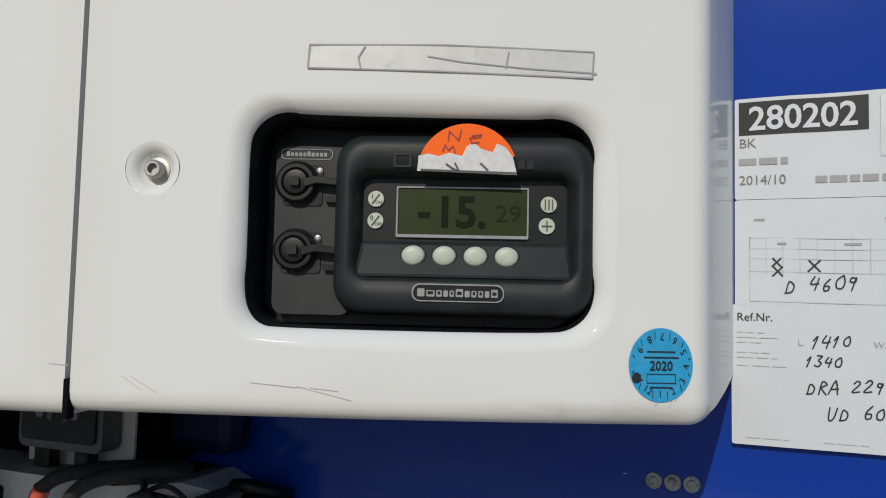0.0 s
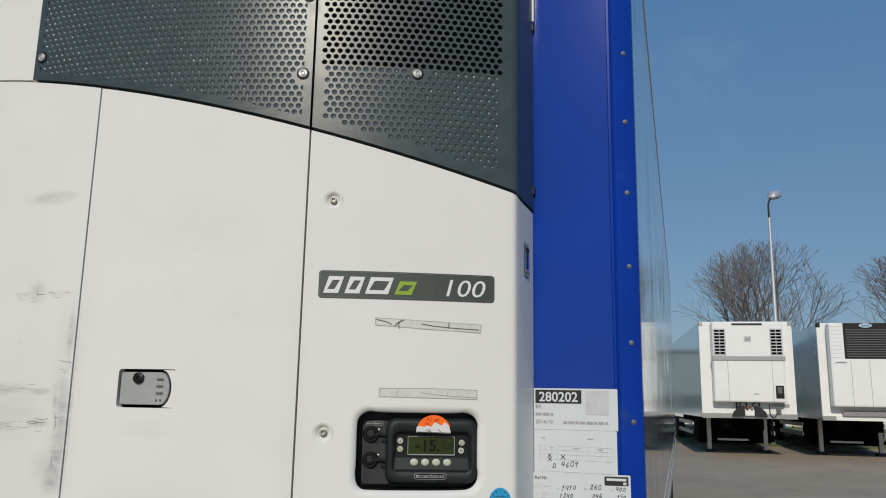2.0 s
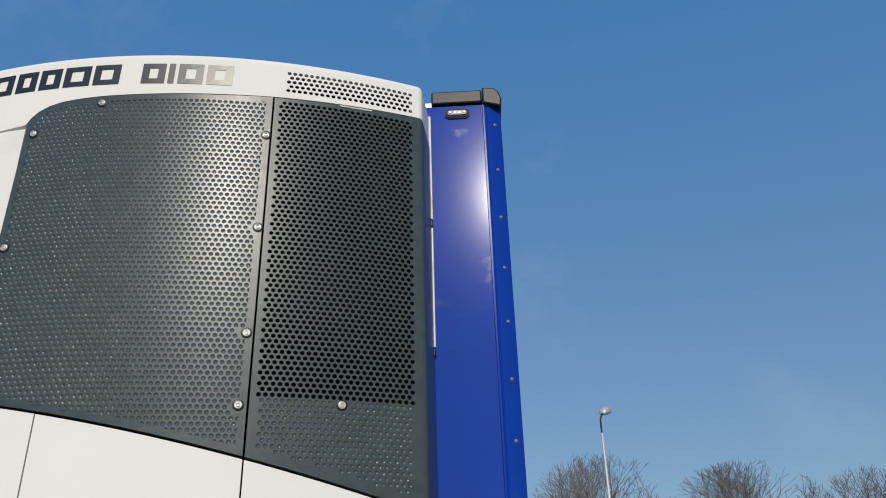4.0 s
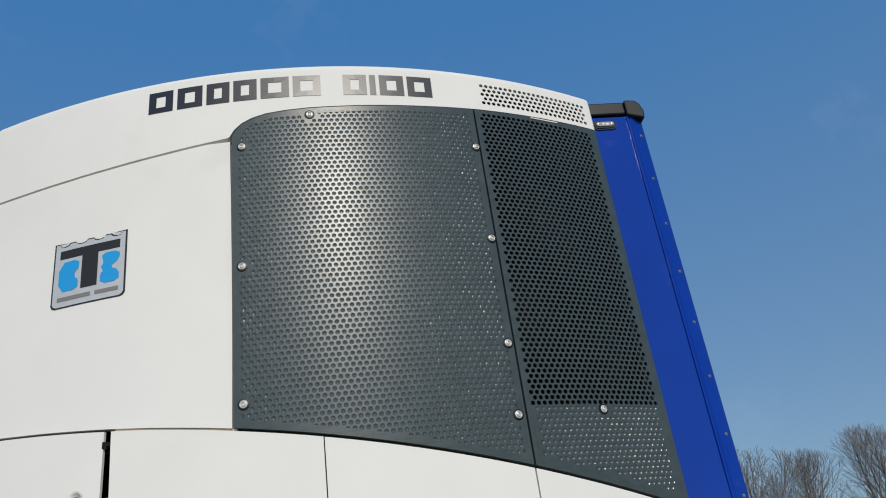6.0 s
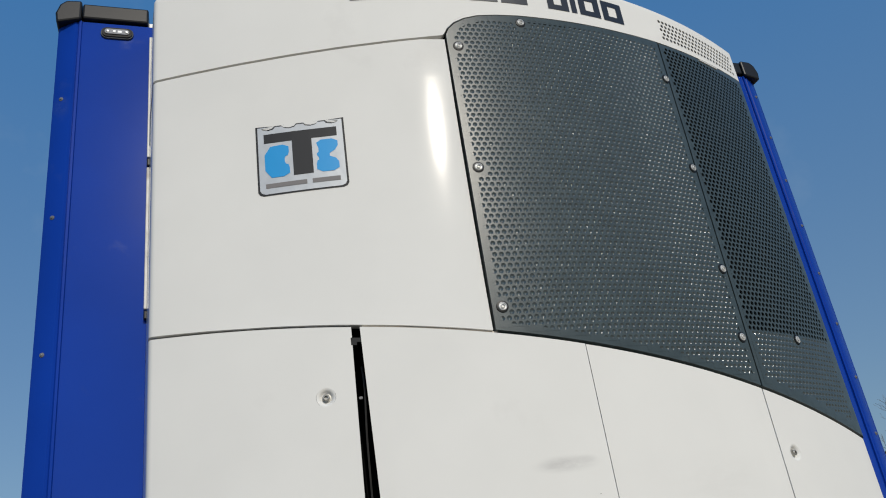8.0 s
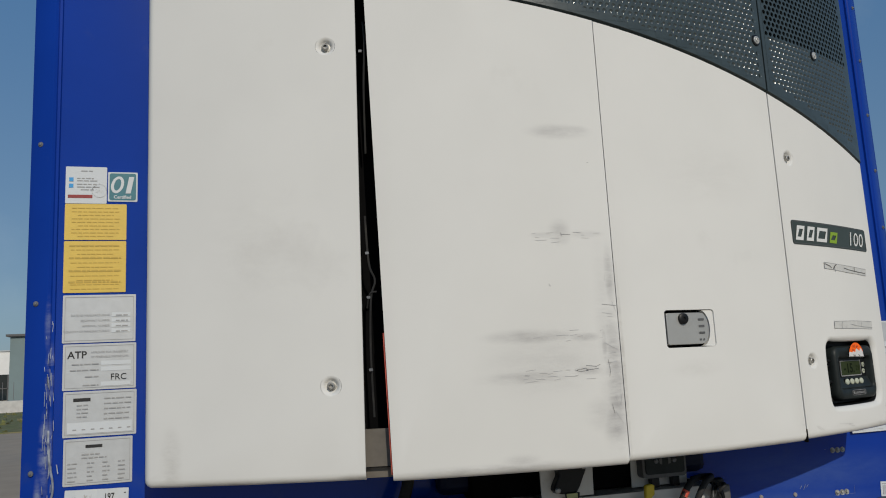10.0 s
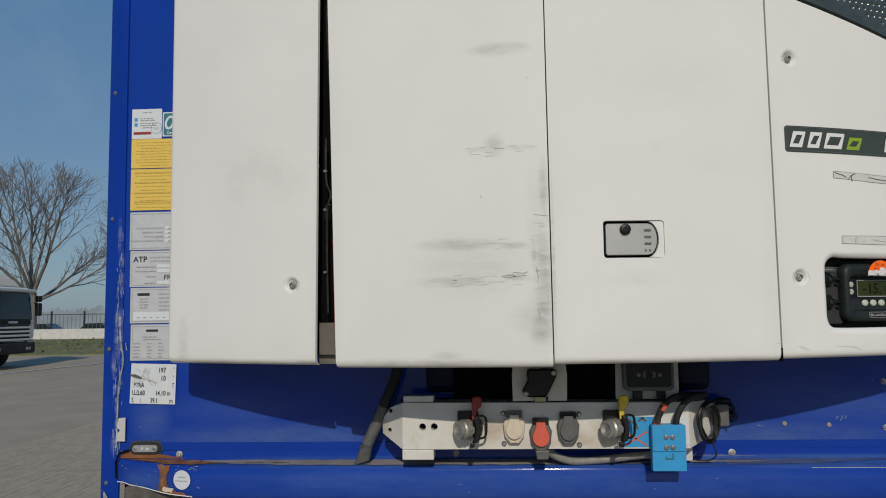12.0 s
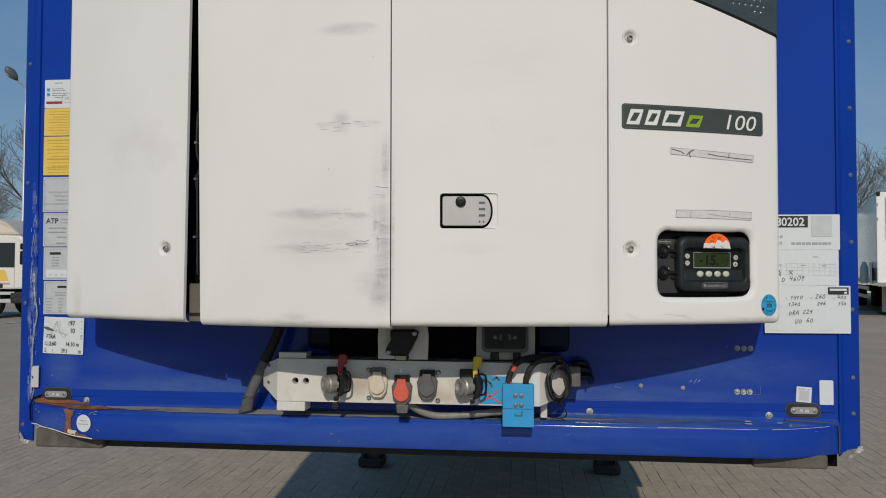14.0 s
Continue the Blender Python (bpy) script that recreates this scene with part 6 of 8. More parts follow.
# column of labels on the other side
l1, s1 = sheet("service_label", -1.240, -1.145, 2.348, 2.442, PAPER, "white service label with a red line of print")
part("print_bar", laid(words([(-1.205, -1.178, 2.430), (-1.214, -1.175, 2.411), (-1.214, -1.165, 2.405), (-1.214, -1.168, 2.396), (-1.214, -1.160, 2.389), (-1.205, -1.175, 2.382)], 0.0028), s1, 0.001), PRINT, l1)
part("icon", laid(bars([(-1.232, -1.222, 2.404), (-1.232, -1.222, 2.388)], 0.010), s1, 0.001), LOGOBLUE, l1)
part("red_bar", laid(bars([(-1.234, -1.178, 2.362)], 0.008), s1, 0.001), DKRED, l1)
part("writing", laid(letters("24h", 0.013, -1.162, 2.376, "CENTER"), s1, 0.001), SILVER, l1)
part("stamp_ring", laid(strokes([[(-1.162 + 0.017 * math.cos(t * 0.4), 2.381 + 0.017 * math.sin(t * 0.4)) for t in range(17)]], 0.0015), s1, 0.001), SILVER, l1)
l2, s2 = sheet("approval_label", -1.1425, -1.073, 2.354, 2.430, PAPER, "square teal approval sticker with a white rim")
part("teal_field", laid(flat(rounded(-1.139, -1.0765, 2.3575, 2.4265, 0.005)), s2, 0.0008), TEAL, l2)
part("emblem", laid(flat([(-1.120 + 0.015 * math.cos(k * 0.3142) + 0.004 * math.sin(k * 0.3142), 2.397 + 0.022 * math.sin(k * 0.3142)) for k in range(20)], [[(-1.120 + 0.008 * math.cos(k * 0.3142) + 0.003 * math.sin(k * 0.3142), 2.397 + 0.015 * math.sin(k * 0.3142)) for k in range(20)]]), s2, 0.0016), PAPER, l2, "white oval and slanted bar")
part("emblem", laid(flat([(-1.101, 2.375), (-1.089, 2.375), (-1.081, 2.418), (-1.093, 2.418)]), s2, 0.0016), PAPER, l2)
part("writing", laid(letters("Certified", 0.0115, -1.108, 2.3615, "CENTER", bold=0.0003), s2, 0.0016), PAPER, l2)
for u0, u1, z0, z1, n in ((-1.240, -1.098, 2.256, 2.347, 9), (-1.240, -1.098, 2.125, 2.253, 11)):
    l3, s3 = sheet("warning_label", u0, u1, z0, z1, SUNNY, "yellow warning label with lines of brown print")
    rows = []
    for k in range(n):
        z = z1 - 0.012 - (z1 - z0 - 0.02) * k / (n - 1)
        m = 0.012 + (0.018 if k % 3 == 2 else 0.004)
        rows.append((u0 + m, u1 - m, z))
    part("print_bar", laid(words(rows, 0.0022), s3, 0.001), BROWNPRINT, l3)
    if n == 11:
        part("print_bar", laid(words([(u0 + 0.012, u1 - 0.012, z) for z in (z1 - 0.014, z1 - 0.044, z1 - 0.076, z1 - 0.104)], 0.005), s3, 0.0012), BROWNPRINT, l3)
foil = [(-1.239, -1.074, 2.003, 2.119, "plate"), (-1.236, -1.072, 1.890, 2.000, "atp"), (-1.233, -1.070, 1.780, 1.887, "table"), (-1.230, -1.078, 1.668, 1.776, "grid")]
for u0, u1, z0, z1, kind_ in foil:
    l4, s4 = sheet("type_plate", u0, u1, z0, z1, SILVER, "silver foil type label with ruled fields and small print")
    part("border", laid(flat([(u0 + 0.005, z0 + 0.005), (u1 - 0.005, z0 + 0.005), (u1 - 0.005, z1 - 0.005), (u0 + 0.005, z1 - 0.005)], [[(u0 + 0.006, z0 + 0.006), (u1 - 0.006, z0 + 0.006), (u1 - 0.006, z1 - 0.006), (u0 + 0.006, z1 - 0.006)]]), s4, 0.001), PRINT, l4)
    if kind_ == "plate":
        rows = [(u1 - 0.045, u1 - 0.018, z1 - 0.052 - 0.013 * k) for k in range(4)]
        for k, txt in enumerate(("DATE OF MANUFACTURING", "EQUIPMENT NUMBER", "APPROVAL NUMBER", "COUNTRY OF MANUFACTURING")):
            part("writing", laid(letters(txt, 0.0068, u0 + 0.106, z1 - 0.052 - 0.013 * k, "RIGHT"), s4, 0.002), PRINT, l4)
        part("field", laid(bars([(u0 + 0.110, u1 - 0.012, z1 - 0.054 - 0.013 * k) for k in range(4)], 0.010), s4, 0.001), PAPER, l4)
    elif kind_ == "atp":
        part("writing", laid(letters("ATP", 0.024, u0 + 0.010, z1 - 0.034, bold=0.0004), s4, 0.001), INK, l4)
        part("writing", laid(letters("FRC", 0.021, u1 - 0.058, z0 + 0.022), s4, 0.002), INK, l4)
        part("field", laid(bars([(u0 + 0.085, u1 - 0.012, z1 - 0.052), (u0 + 0.085, u1 - 0.012, z1 - 0.066), (u0 + 0.085, u1 - 0.012, z0 + 0.008)], 0.010), s4, 0.001), PAPER, l4)
        for k, txt in enumerate(("APPROVED FOR TRANSPORT", "OF PERISHABLE FOODSTUFFS")):
            part("writing", laid(letters(txt, 0.0068, u0 + 0.062, z1 - 0.023 - 0.011 * k, wide=0.95), s4, 0.002), PRINT, l4)
        rows = [(u0 + 0.02, u0 + 0.08, z1 - 0.05), (u0 + 0.016, u0 + 0.08, z1 - 0.064), (u0 + 0.05, u0 + 0.08, z1 - 0.080), (u0 + 0.045, u0 + 0.08, z0 + 0.010)]
    elif kind_ == "table":
        part("emblem", laid(bars([(u0 + 0.022, u0 + 0.06, z1 - 0.024)], 0.008), s4, 0.001), INK, l4)
        part("field", laid(bars([(u0 + 0.01, u1 - 0.01, z0 + 0.008)], 0.026), s4, 0.001), PAPER, l4)
        rows = [(u0 + 0.03, u0 + 0.055, z1 - 0.034 - 0.009 * k) for k in range(4)] + [(u0 + 0.09, u1 - 0.012, z1 - 0.02 - 0.012 * k) for k in range(5)] + [(u0 + 0.022 + 0.02 * k, u0 + 0.030 + 0.02 * k, z0 + 0.016) for k in range(7)]
    else:
        part("emblem", laid(bars([(u0 + 0.048, u0 + 0.085, z1 - 0.022)], 0.007), s4, 0.001), INK, l4)
        rows = [(u0 + 0.04, u0 + 0.08, z1 - 0.038), (u0 + 0.04, u0 + 0.095, z1 - 0.046)] + [(u0 + 0.052 + 0.034 * i, u0 + 0.068 + 0.034 * i, z1 - 0.058 - 0.010 * k) for i in range(3) for k in range(5)] + [(u0 + 0.01, u0 + 0.03, z1 - 0.058 - 0.010 * k) for k in range(5)]
    part("print_bar", laid(words(rows, 0.003), s4, 0.0022), PRINT, l4)
l5, s5 = sheet("weight_plate", -1.228, -1.088, 1.541, 1.660, PAPER, "creased white weights plate, scraped at one corner", off=0.004, tilt=-0.03, curl=0.004)
for txt, u, z, s in (("197", -1.142, 1.635, 0.021), ("T", -1.103, 1.636, 0.020), ("10", -1.134, 1.611, 0.021), ("T", -1.102, 1.612, 0.020), ("PTRA", -1.217, 1.590, 0.019), ("T", -1.101, 1.590, 0.020), ("I.L:2.60", -1.222, 1.567, 0.0195), ("14.10 m", -1.149, 1.567, 0.0195), ("S", -1.222, 1.545, 0.0195), (":", -1.195, 1.545, 0.0195), ("39.1", -1.165, 1.545, 0.0195), ("m", -1.106, 1.545, 0.0195)):
    part("stencil_writing", laid(letters(txt, s, u, z, wide=0.72, bold=0.0003), s5, 0.001), INK, l5)
rnd = random.Random(9)
part("scrape", laid(strokes([[(-1.222 + rnd.uniform(0, 0.085), 1.600 + rnd.uniform(0, 0.05)) for q in range(2)] for k in range(16)], 0.0014), s5, 0.0018), SILVER, l5)
part("scrape", laid(strokes([[(-1.225, 1.625), (-1.20, 1.622), (-1.185, 1.612)], [(-1.22, 1.618), (-1.20, 1.616)], [(-1.185, 1.648), (-1.165, 1.60), (-1.158, 1.596)], [(-1.16, 1.61), (-1.15, 1.598)]], 0.0022), s5, 0.0016), SMEAR, l5)
part("tear", laid(flat([(-1.232, 1.627), (-1.212, 1.628), (-1.196, 1.622), (-1.188, 1.615), (-1.203, 1.616), (-1.222, 1.620)]), s5, 0.002), SCRATCH, l5, "dark torn spot")

# ---- connector box under the unit ----
Y = -0.150
cbx = thing("connector_box", (0, Y, 1.42), "dusty white steel connector box with trailer sockets and air couplings", "connector box")
out = [(-0.388, 1.426), (0.385, 1.426), (0.468, 1.452), (0.470, 1.535), (0.440, 1.548), (-0.385, 1.552), (-0.425, 1.536), (-0.452, 1.50), (-0.450, 1.462)]
def front(u, z, off):
    bend = 0.0 if -0.39 < u < 0.385 else (abs(u) - 0.387) * 0.9
    return Vector((u, Y - off + max(0, bend), z))
holes = [circle(-0.333, 1.4865, 0.0095, 16), circle(-0.301, 1.4865, 0.0095, 16), circle(-0.428, 1.474, 0.006, 10), circle(-0.425, 1.527, 0.006, 10)]
part("front_plate", laid(flat(out, holes, (-0.388, 0.385)), front, 0.0, 0.10), DUSTPLATE, cbx, "dusty white face plate", bevel=0.002)
part("lower_lip", boxes((-0.389, -0.303, Y - 0.002, Y + 0.06, 1.398, 1.425)), PLATE, cbx, bevel=0.002)
part("upper_lip", boxes((-0.386, -0.302, Y + 0.004, Y + 0.06, 1.5525, 1.570)), PLATE, cbx, bevel=0.002)
part("lower_lip", boxes((0.388, 0.408, Y + 0.065, Y + 0.098, 1.3815, 1.440)), PLATE, cbx, bevel=0.003)
part("hole_backing", boxes((-0.37, -0.28, Y + 0.03, Y + 0.04, 1.46, 1.54)), DARK, cbx)
each("back_frame", ((-0.40, 0.42, Y + 0.09, -0.008, 1.44, 1.46), (-0.40, 0.42, Y + 0.09, -0.008, 1.53, 1.55),), DARK, cbx)
part("side_box", boxes((0.468, 0.503, -0.115, -0.02, 1.478, 1.538)), MIDGREY, cbx, "small grey end box", bevel=0.004)
# brackets that hang from the unit
br = part("bracket", laid(flat([(-0.085, 1.5545), (0.062, 1.5545), (0.064, 1.625), (0.055, 1.690), (-0.078, 1.690), (-0.086, 1.625)]), front, 0.0, 0.004), PLATE, cbx, "white bracket with a black flange cover", bevel=0.001)
part("flange_cover", laid(flat([(-0.060, 1.577), (-0.052, 1.569), (-0.035, 1.566), (0.005, 1.568), (0.014, 1.583), (0.032, 1.619), (0.036, 1.634), (0.028, 1.642), (-0.044, 1.641), (-0.046, 1.626), (-0.043, 1.613), (-0.057, 1.588)]), front, 0.024, 0.024), BLACK, br, smooth=40, bevel=0.004)
part("cover_tab", laid(flat([(-0.028, 1.553), (0.008, 1.553), (0.010, 1.568), (-0.030, 1.568)]), front, 0.026, 0.006), BLACK, br, bevel=0.001)
part("cover_label", laid(flat([(-0.027, 1.5555), (0.002, 1.5555), (0.003, 1.567), (-0.028, 1.567)]), front, 0.0275, 0.001), LABELGREEN, br, "pale yellow-green label")
for u, z in ((-0.050, 1.577), (0.026, 1.632)):
    part("bolt", lathe(bmesh.new(), front(u, z, 0.024), (0, -1, 0), [(0, 0.008), (0.003, 0.0075), (0.005, 0.004)], 12), STEEL, br)
BD = 0.040  # this bracket stands further back on the box
def back(u, z, off):
    return Vector((u, Y + BD - off, z))
br = part("bracket", laid(flat([(0.200, 1.5535), (0.372, 1.5535), (0.372, 1.690), (0.202, 1.690)], [circle(0.2105, 1.664, 0.0035, 10), circle(0.3625, 1.660, 0.0042, 10)]), back, -0.004, 0.004), PLATE, cbx, "white bracket with a dark multi-pin socket")
sk = part("socket_housing", laid(flat(rounded(0.218, 0.353, 1.578, 1.674, 0.012)), back, 0.028, 0.03), MIDGREY, br, "dark grey multi-pin socket", smooth=40, bevel=0.006)
part("socket_cover", laid(flat(rounded(0.226, 0.345, 1.588, 1.664, 0.008)), back, 0.032, 0.005), SATIN, sk, bevel=0.003)
for u, w in ((0.258, 1), (0.314, -1)):
    part("screw", lathe(bmesh.new(), back(u, 1.622, 0.032), (0, -1, 0), [(0, 0.0065), (0.003, 0.006), (0.005, 0.003)], 12), BOLTGREY, sk)
    part("cover_mark", laid(flat([(u + w * 0.010, 1.627), (u + w * 0.019, 1.633), (u + w * 0.0185, 1.612), (u + w * 0.011, 1.615)][::w]), back, 0.0328), MIDGREY, sk)
each("cover_hinge", ((0.243, 0.268, Y + BD - 0.026, Y + BD - 0.008, 1.5535, 1.578), (0.308, 0.330, Y + BD - 0.026, Y + BD - 0.008, 1.5535, 1.578),), BLACK, sk, bevel=0.002)

# air couplings
def coupling(u, z, mat, name):
    t = thing(name, (u, Y, z - 0.03), "cast air coupling with a " + ("red" if mat is DKRED else "yellow") + " lever on the connector box", "air coupling", "air couplings")
    part("mounting_block", laid(flat(rounded(u - 0.028, u + 0.028, z - 0.024, z + 0.046, 0.004)), front, 0.012, 0.012), BLACK, t, bevel=0.002)
    part("body", lathe(bmesh.new(), (u + 0.014, Y - 0.020, z), (-0.80, -0.60, 0), [(0, 0.018), (0.012, 0.020), (0.014, 0.027), (0.036, 0.027), (0.040, 0.024), (0.050, 0.024), (0.052, 0.018), (0.046, 0.010)], 26), ALU, t, smooth=35)
    part("claw", laid(flat([(u + 0.012, z - 0.036), (u + 0.030, z - 0.030), (u + 0.036, z + 0.0), (u + 0.030, z + 0.034), (u + 0.016, z + 0.036), (u + 0.022, z + 0.0)]), front, 0.050, 0.024), BLACK, t, smooth=40, bevel=0.003)
    part("cover_plate", lathe(bmesh.new(), (u + 0.022, Y - 0.022, z + 0.004), (0.85, -0.5, 0.1), [(0, 0.026), (0.006, 0.026), (0.010, 0.018), (0.014, 0.010)], 20), BLACK, t, smooth=35)
    part("lever", laid(flat([(u + 0.012, z + 0.022), (u + 0.024, z + 0.022), (u + 0.026, z + 0.052), (u + 0.037, z + 0.060), (u + 0.038, z + 0.084), (u + 0.028, z + 0.088), (u + 0.013, z + 0.085), (u + 0.011, z + 0.062)]), front, 0.036, 0.012), mat, t, smooth=40, bevel=0.003)
    part("spring_loop", tube(bmesh.new(), [front(u + 0.020, z + 0.030, 0.046), front(u + 0.046, z + 0.034, 0.040), front(u + 0.050, z + 0.002, 0.038), front(u + 0.044, z - 0.020, 0.040), front(u + 0.016, z - 0.018, 0.048)], 0.0032, 6, 4, True), BLACK, t, smooth=60)
    part("claw_tip", boxes((u + 0.006, u + 0.018, Y - 0.062, Y - 0.036, z - 0.044, z - 0.032)), BLACK, t, bevel=0.002)
    part("bolt_tail", boxes((u + 0.004, u + 0.012, Y - 0.046, Y - 0.034, z - 0.048, z - 0.030)), STEEL, t)
coupling(-0.208, 1.484, DKRED, "air_coupling")
coupling(0.184, 1.484, YELLOW, "air_coupling")

# three plug sockets with lids
def plug(u, z, lid, label):
    t = thing("plug_socket", (u, Y, z - 0.05), label, "socket", "plug sockets")
    part("hinge_block", laid(flat(rounded(u - 0.022, u + 0.022, z + 0.018, z + 0.044, 0.003)), front, 0.014, 0.014), BLACK if lid is not CREAM else MIDGREY, t, bevel=0.002)
    body = [(u - 0.030, z + 0.010), (u - 0.022, z + 0.026), (u + 0.022, z + 0.026), (u + 0.030, z + 0.010), (u + 0.026, z - 0.024), (u + 0.014, z - 0.042), (u - 0.014, z - 0.042), (u - 0.026, z - 0.024)]
    part("socket_body", laid(flat(body), front, 0.018, 0.018), lid if lid is not RED else MIDGREY, t, smooth=40, bevel=0.004)
    cap = [(u - 0.012, z + 0.034), (u + 0.012, z + 0.034), (u + 0.014, z + 0.020)] + [(u + 0.023 * math.cos(radians(a)), z - 0.006 + 0.025 * math.sin(radians(a))) for a in range(40, -221, -20)] + [(u - 0.014, z + 0.020)]
    part("lid", laid(flat(cap), front, 0.026, 0.008), lid, t, smooth=40, bevel=0.003)
    for du, dz in (((-0.030, 0.036), (-0.028, -0.045)) if lid is CREAM else (((0.031, 0.036), (0.030, -0.045)) if lid is MIDGREY else ())):
        part("screw", lathe(bmesh.new(), front(u + du, z + dz, 0.0), (0, -1, 0), [(0, 0.0075), (0.003, 0.007), (0.006, 0.004)], 12), STEEL, t)
    return t
plug(-0.083, 1.486, CREAM, "cream plastic plug socket with a closed lid on the connector box")
t = plug(-0.012, 1.466, RED, "grey plug socket with a faded red lid on the connector box")
part("pull_tab", laid(flat([(-0.024, 1.402), (0.006, 1.402), (0.010, 1.426), (-0.028, 1.426)]), front, 0.026, 0.012), MIDGREY, t, bevel=0.003)
plug(0.062, 1.482, MIDGREY, "dark grey plug socket with a closed lid on the connector box")

# blue sticker with a red cross, loose paper, blue power connector and cables
st = thing("hazard_sticker", (0.25, Y, 1.43), "light blue sticker with a red cross on the connector box", "sticker")
part("sheet", laid(flat([(0.211, 1.430), (0.280, 1.430), (0.292, 1.510), (0.213, 1.511)]), front, 0.0012, 0.001), CYAN, st)
part("red_cross", laid(strokes([[(0.214, 1.471), (0.272, 1.434)], [(0.214, 1.434), (0.272, 1.471)]], 0.004), front, 0.002), RED, st)
part("dark_mark", laid(strokes([[(0.224, 1.505), (0.244, 1.490), (0.248, 1.480)], [(0.252, 1.500), (0.262, 1.507), (0.270, 1.499)]], 0.006), front, 0.002), SCRATCH, st)
pp = thing("paper_slip", (0.40, Y, 1.43), "plain white paper slip stuck to the connector box", "paper")
part("sheet", laid(flat([(0.362, 1.436), (0.384, 1.434), (0.384, 1.515), (0.360, 1.517)]), front, 0.002, 0.001), PAPER, pp)
pc = thing("power_connector", (0.318, -0.19, 1.372), "light blue two-pole power connector with ribbed sides, hanging on its cables", "connector")
def blue(u, z, off):
    return Vector((u, -0.172 - off, z))
part("housing", laid(flat(rounded(0.281, 0.367, 1.424, 1.493, 0.004)), blue, 0.010, 0.032), CYAN, pc, "light blue housing", smooth=40, bevel=0.003)
part("shroud", laid(flat(rounded(0.280, 0.368, 1.372, 1.427, 0.003)), blue, 0.006, 0.026), CYAN, pc, smooth=40, bevel=0.003)
for k in range(9):
    z = 1.430 + 0.007 * k
    each("rib", ((0.3672, 0.3690, -0.180, -0.152, z, z + 0.0035), (0.2792, 0.2810, -0.180, -0.152, z, z + 0.0035),), CYAN, pc)
for u, z in ((0.3165, 1.461), (0.333, 1.461), (0.3165, 1.434), (0.333, 1.434)):
    part("screw", lathe(bmesh.new(), blue(u, z, 0.010), (0, -1, 0), [(0, 0.0068), (0.003, 0.0064), (0.0042, 0.003)], 12), BOLTGREY, pc)
part("catch", laid(flat([(0.314, 1.402), (0.336, 1.402), (0.336, 1.418), (0.332, 1.418), (0.332, 1.406), (0.318, 1.406), (0.318, 1.410), (0.314, 1.410)]), blue, 0.0075, 0.002), TEAL, pc)
for u0, dx, red in ((0.296, 0.0, True), (0.345, 0.03, False)):
    cb = part("cable", tube(bmesh.new(), [(u0, -0.170, 1.488), (u0 + 0.003, -0.180, 1.515), (u0 + 0.018, -0.185, 1.545), (u0 + 0.045, -0.170, 1.562), (u0 + 0.09, -0.13, 1.566), (0.44, -0.09, 1.562)], 0.0085, 12), RUBBER, pc, "black power cable", smooth=60)
    if red:
        part("red_band", tube(bmesh.new(), [(u0 + 0.011, -0.1835, 1.532), (u0 + 0.020, -0.1855, 1.547)], 0.0098, 12), RED, cb, smooth=60)
        part("red_band", tube(bmesh.new(), [(u0, -0.171, 1.492), (u0 + 0.001, -0.174, 1.502)], 0.0095, 12), RED, cb, smooth=60)
coil = thing("cable_coil", (0.42, -0.17, 1.44), "coiled thin black and grey cable hanging on the connector box", "cable")
random.seed(21)
for k in range(7):
    a0 = random.random() * 6
    ru, rz = 0.031 + 0.0026 * k, 0.040 + 0.0020 * k
    loop = []
    for i in range(9):
        w = a0 + i * 0.7
        side = ru * math.cos(w) + 0.0020 * math.sin(3 * i + k)
        loop.append((0.440 + side * 0.78, -0.138 + side * 0.60 - 0.0045 * (k % 3) - 0.003 * math.sin(i + k), 1.496 + rz * math.sin(w) - 0.004 * (k % 2) + 0.004 * math.sin(2 * i + k)))
    part("loop", tube(bmesh.new(), loop, 0.0030, 8, 5, True), (RUBBER, MIDGREY, BLACK)[k % 3], coil, smooth=60)
part("knot", tube(bmesh.new(), [(0.428, -0.172, 1.536), (0.438, -0.178, 1.546), (0.448, -0.166, 1.550), (0.442, -0.158, 1.542), (0.432, -0.163, 1.548)], 0.0050, 8), RUBBER, coil, "black tape round the coil", smooth=60)
part("tail", tube(bmesh.new(), [(0.442, -0.165, 1.547), (0.430, -0.15, 1.556), (0.405, -0.13, 1.562), (0.380, -0.11, 1.566)], 0.0040, 8), RUBBER, coil, smooth=60)
part("tail", tube(bmesh.new(), [(0.445, -0.150, 1.440), (0.462, -0.120, 1.405), (0.455, -0.085, 1.384), (0.425, -0.080, 1.3815), (0.415, -0.090, 1.386)], 0.0020, 6), RUBBER, coil, smooth=60)
bundle = thing("cable_bundle", (0.52, -0.05, 1.46), "short black hose bundle behind the end of the connector box", "hose")
for k, (dx, dz, r) in enumerate(((-0.008, 0.016, 0.012), (0.0, -0.006, 0.010), (-0.012, 0.034, 0.009))):
    part("hose", tube(bmesh.new(), [(0.495 + dx, -0.055, 1.505 + dz), (0.520 + dx, -0.060, 1.508 + dz), (0.538 + dx, -0.040, 1.500 + dz), (0.540 + dx, -0.008, 1.490 + dz)], r, 10), BLACK, bundle, smooth=60)
hose = thing("drain_hose", (-0.5, -0.1, 1.37), "black hose with a flattened grey end over the bumper ledge", "hose")
part("tube", tube(bmesh.new(), [(-0.400, -0.05, 1.69), (-0.415, -0.07, 1.62), (-0.440, -0.085, 1.555), (-0.470, -0.085, 1.485), (-0.492, -0.085, 1.435)], 0.015, 14), RUBBER, hose, smooth=60)
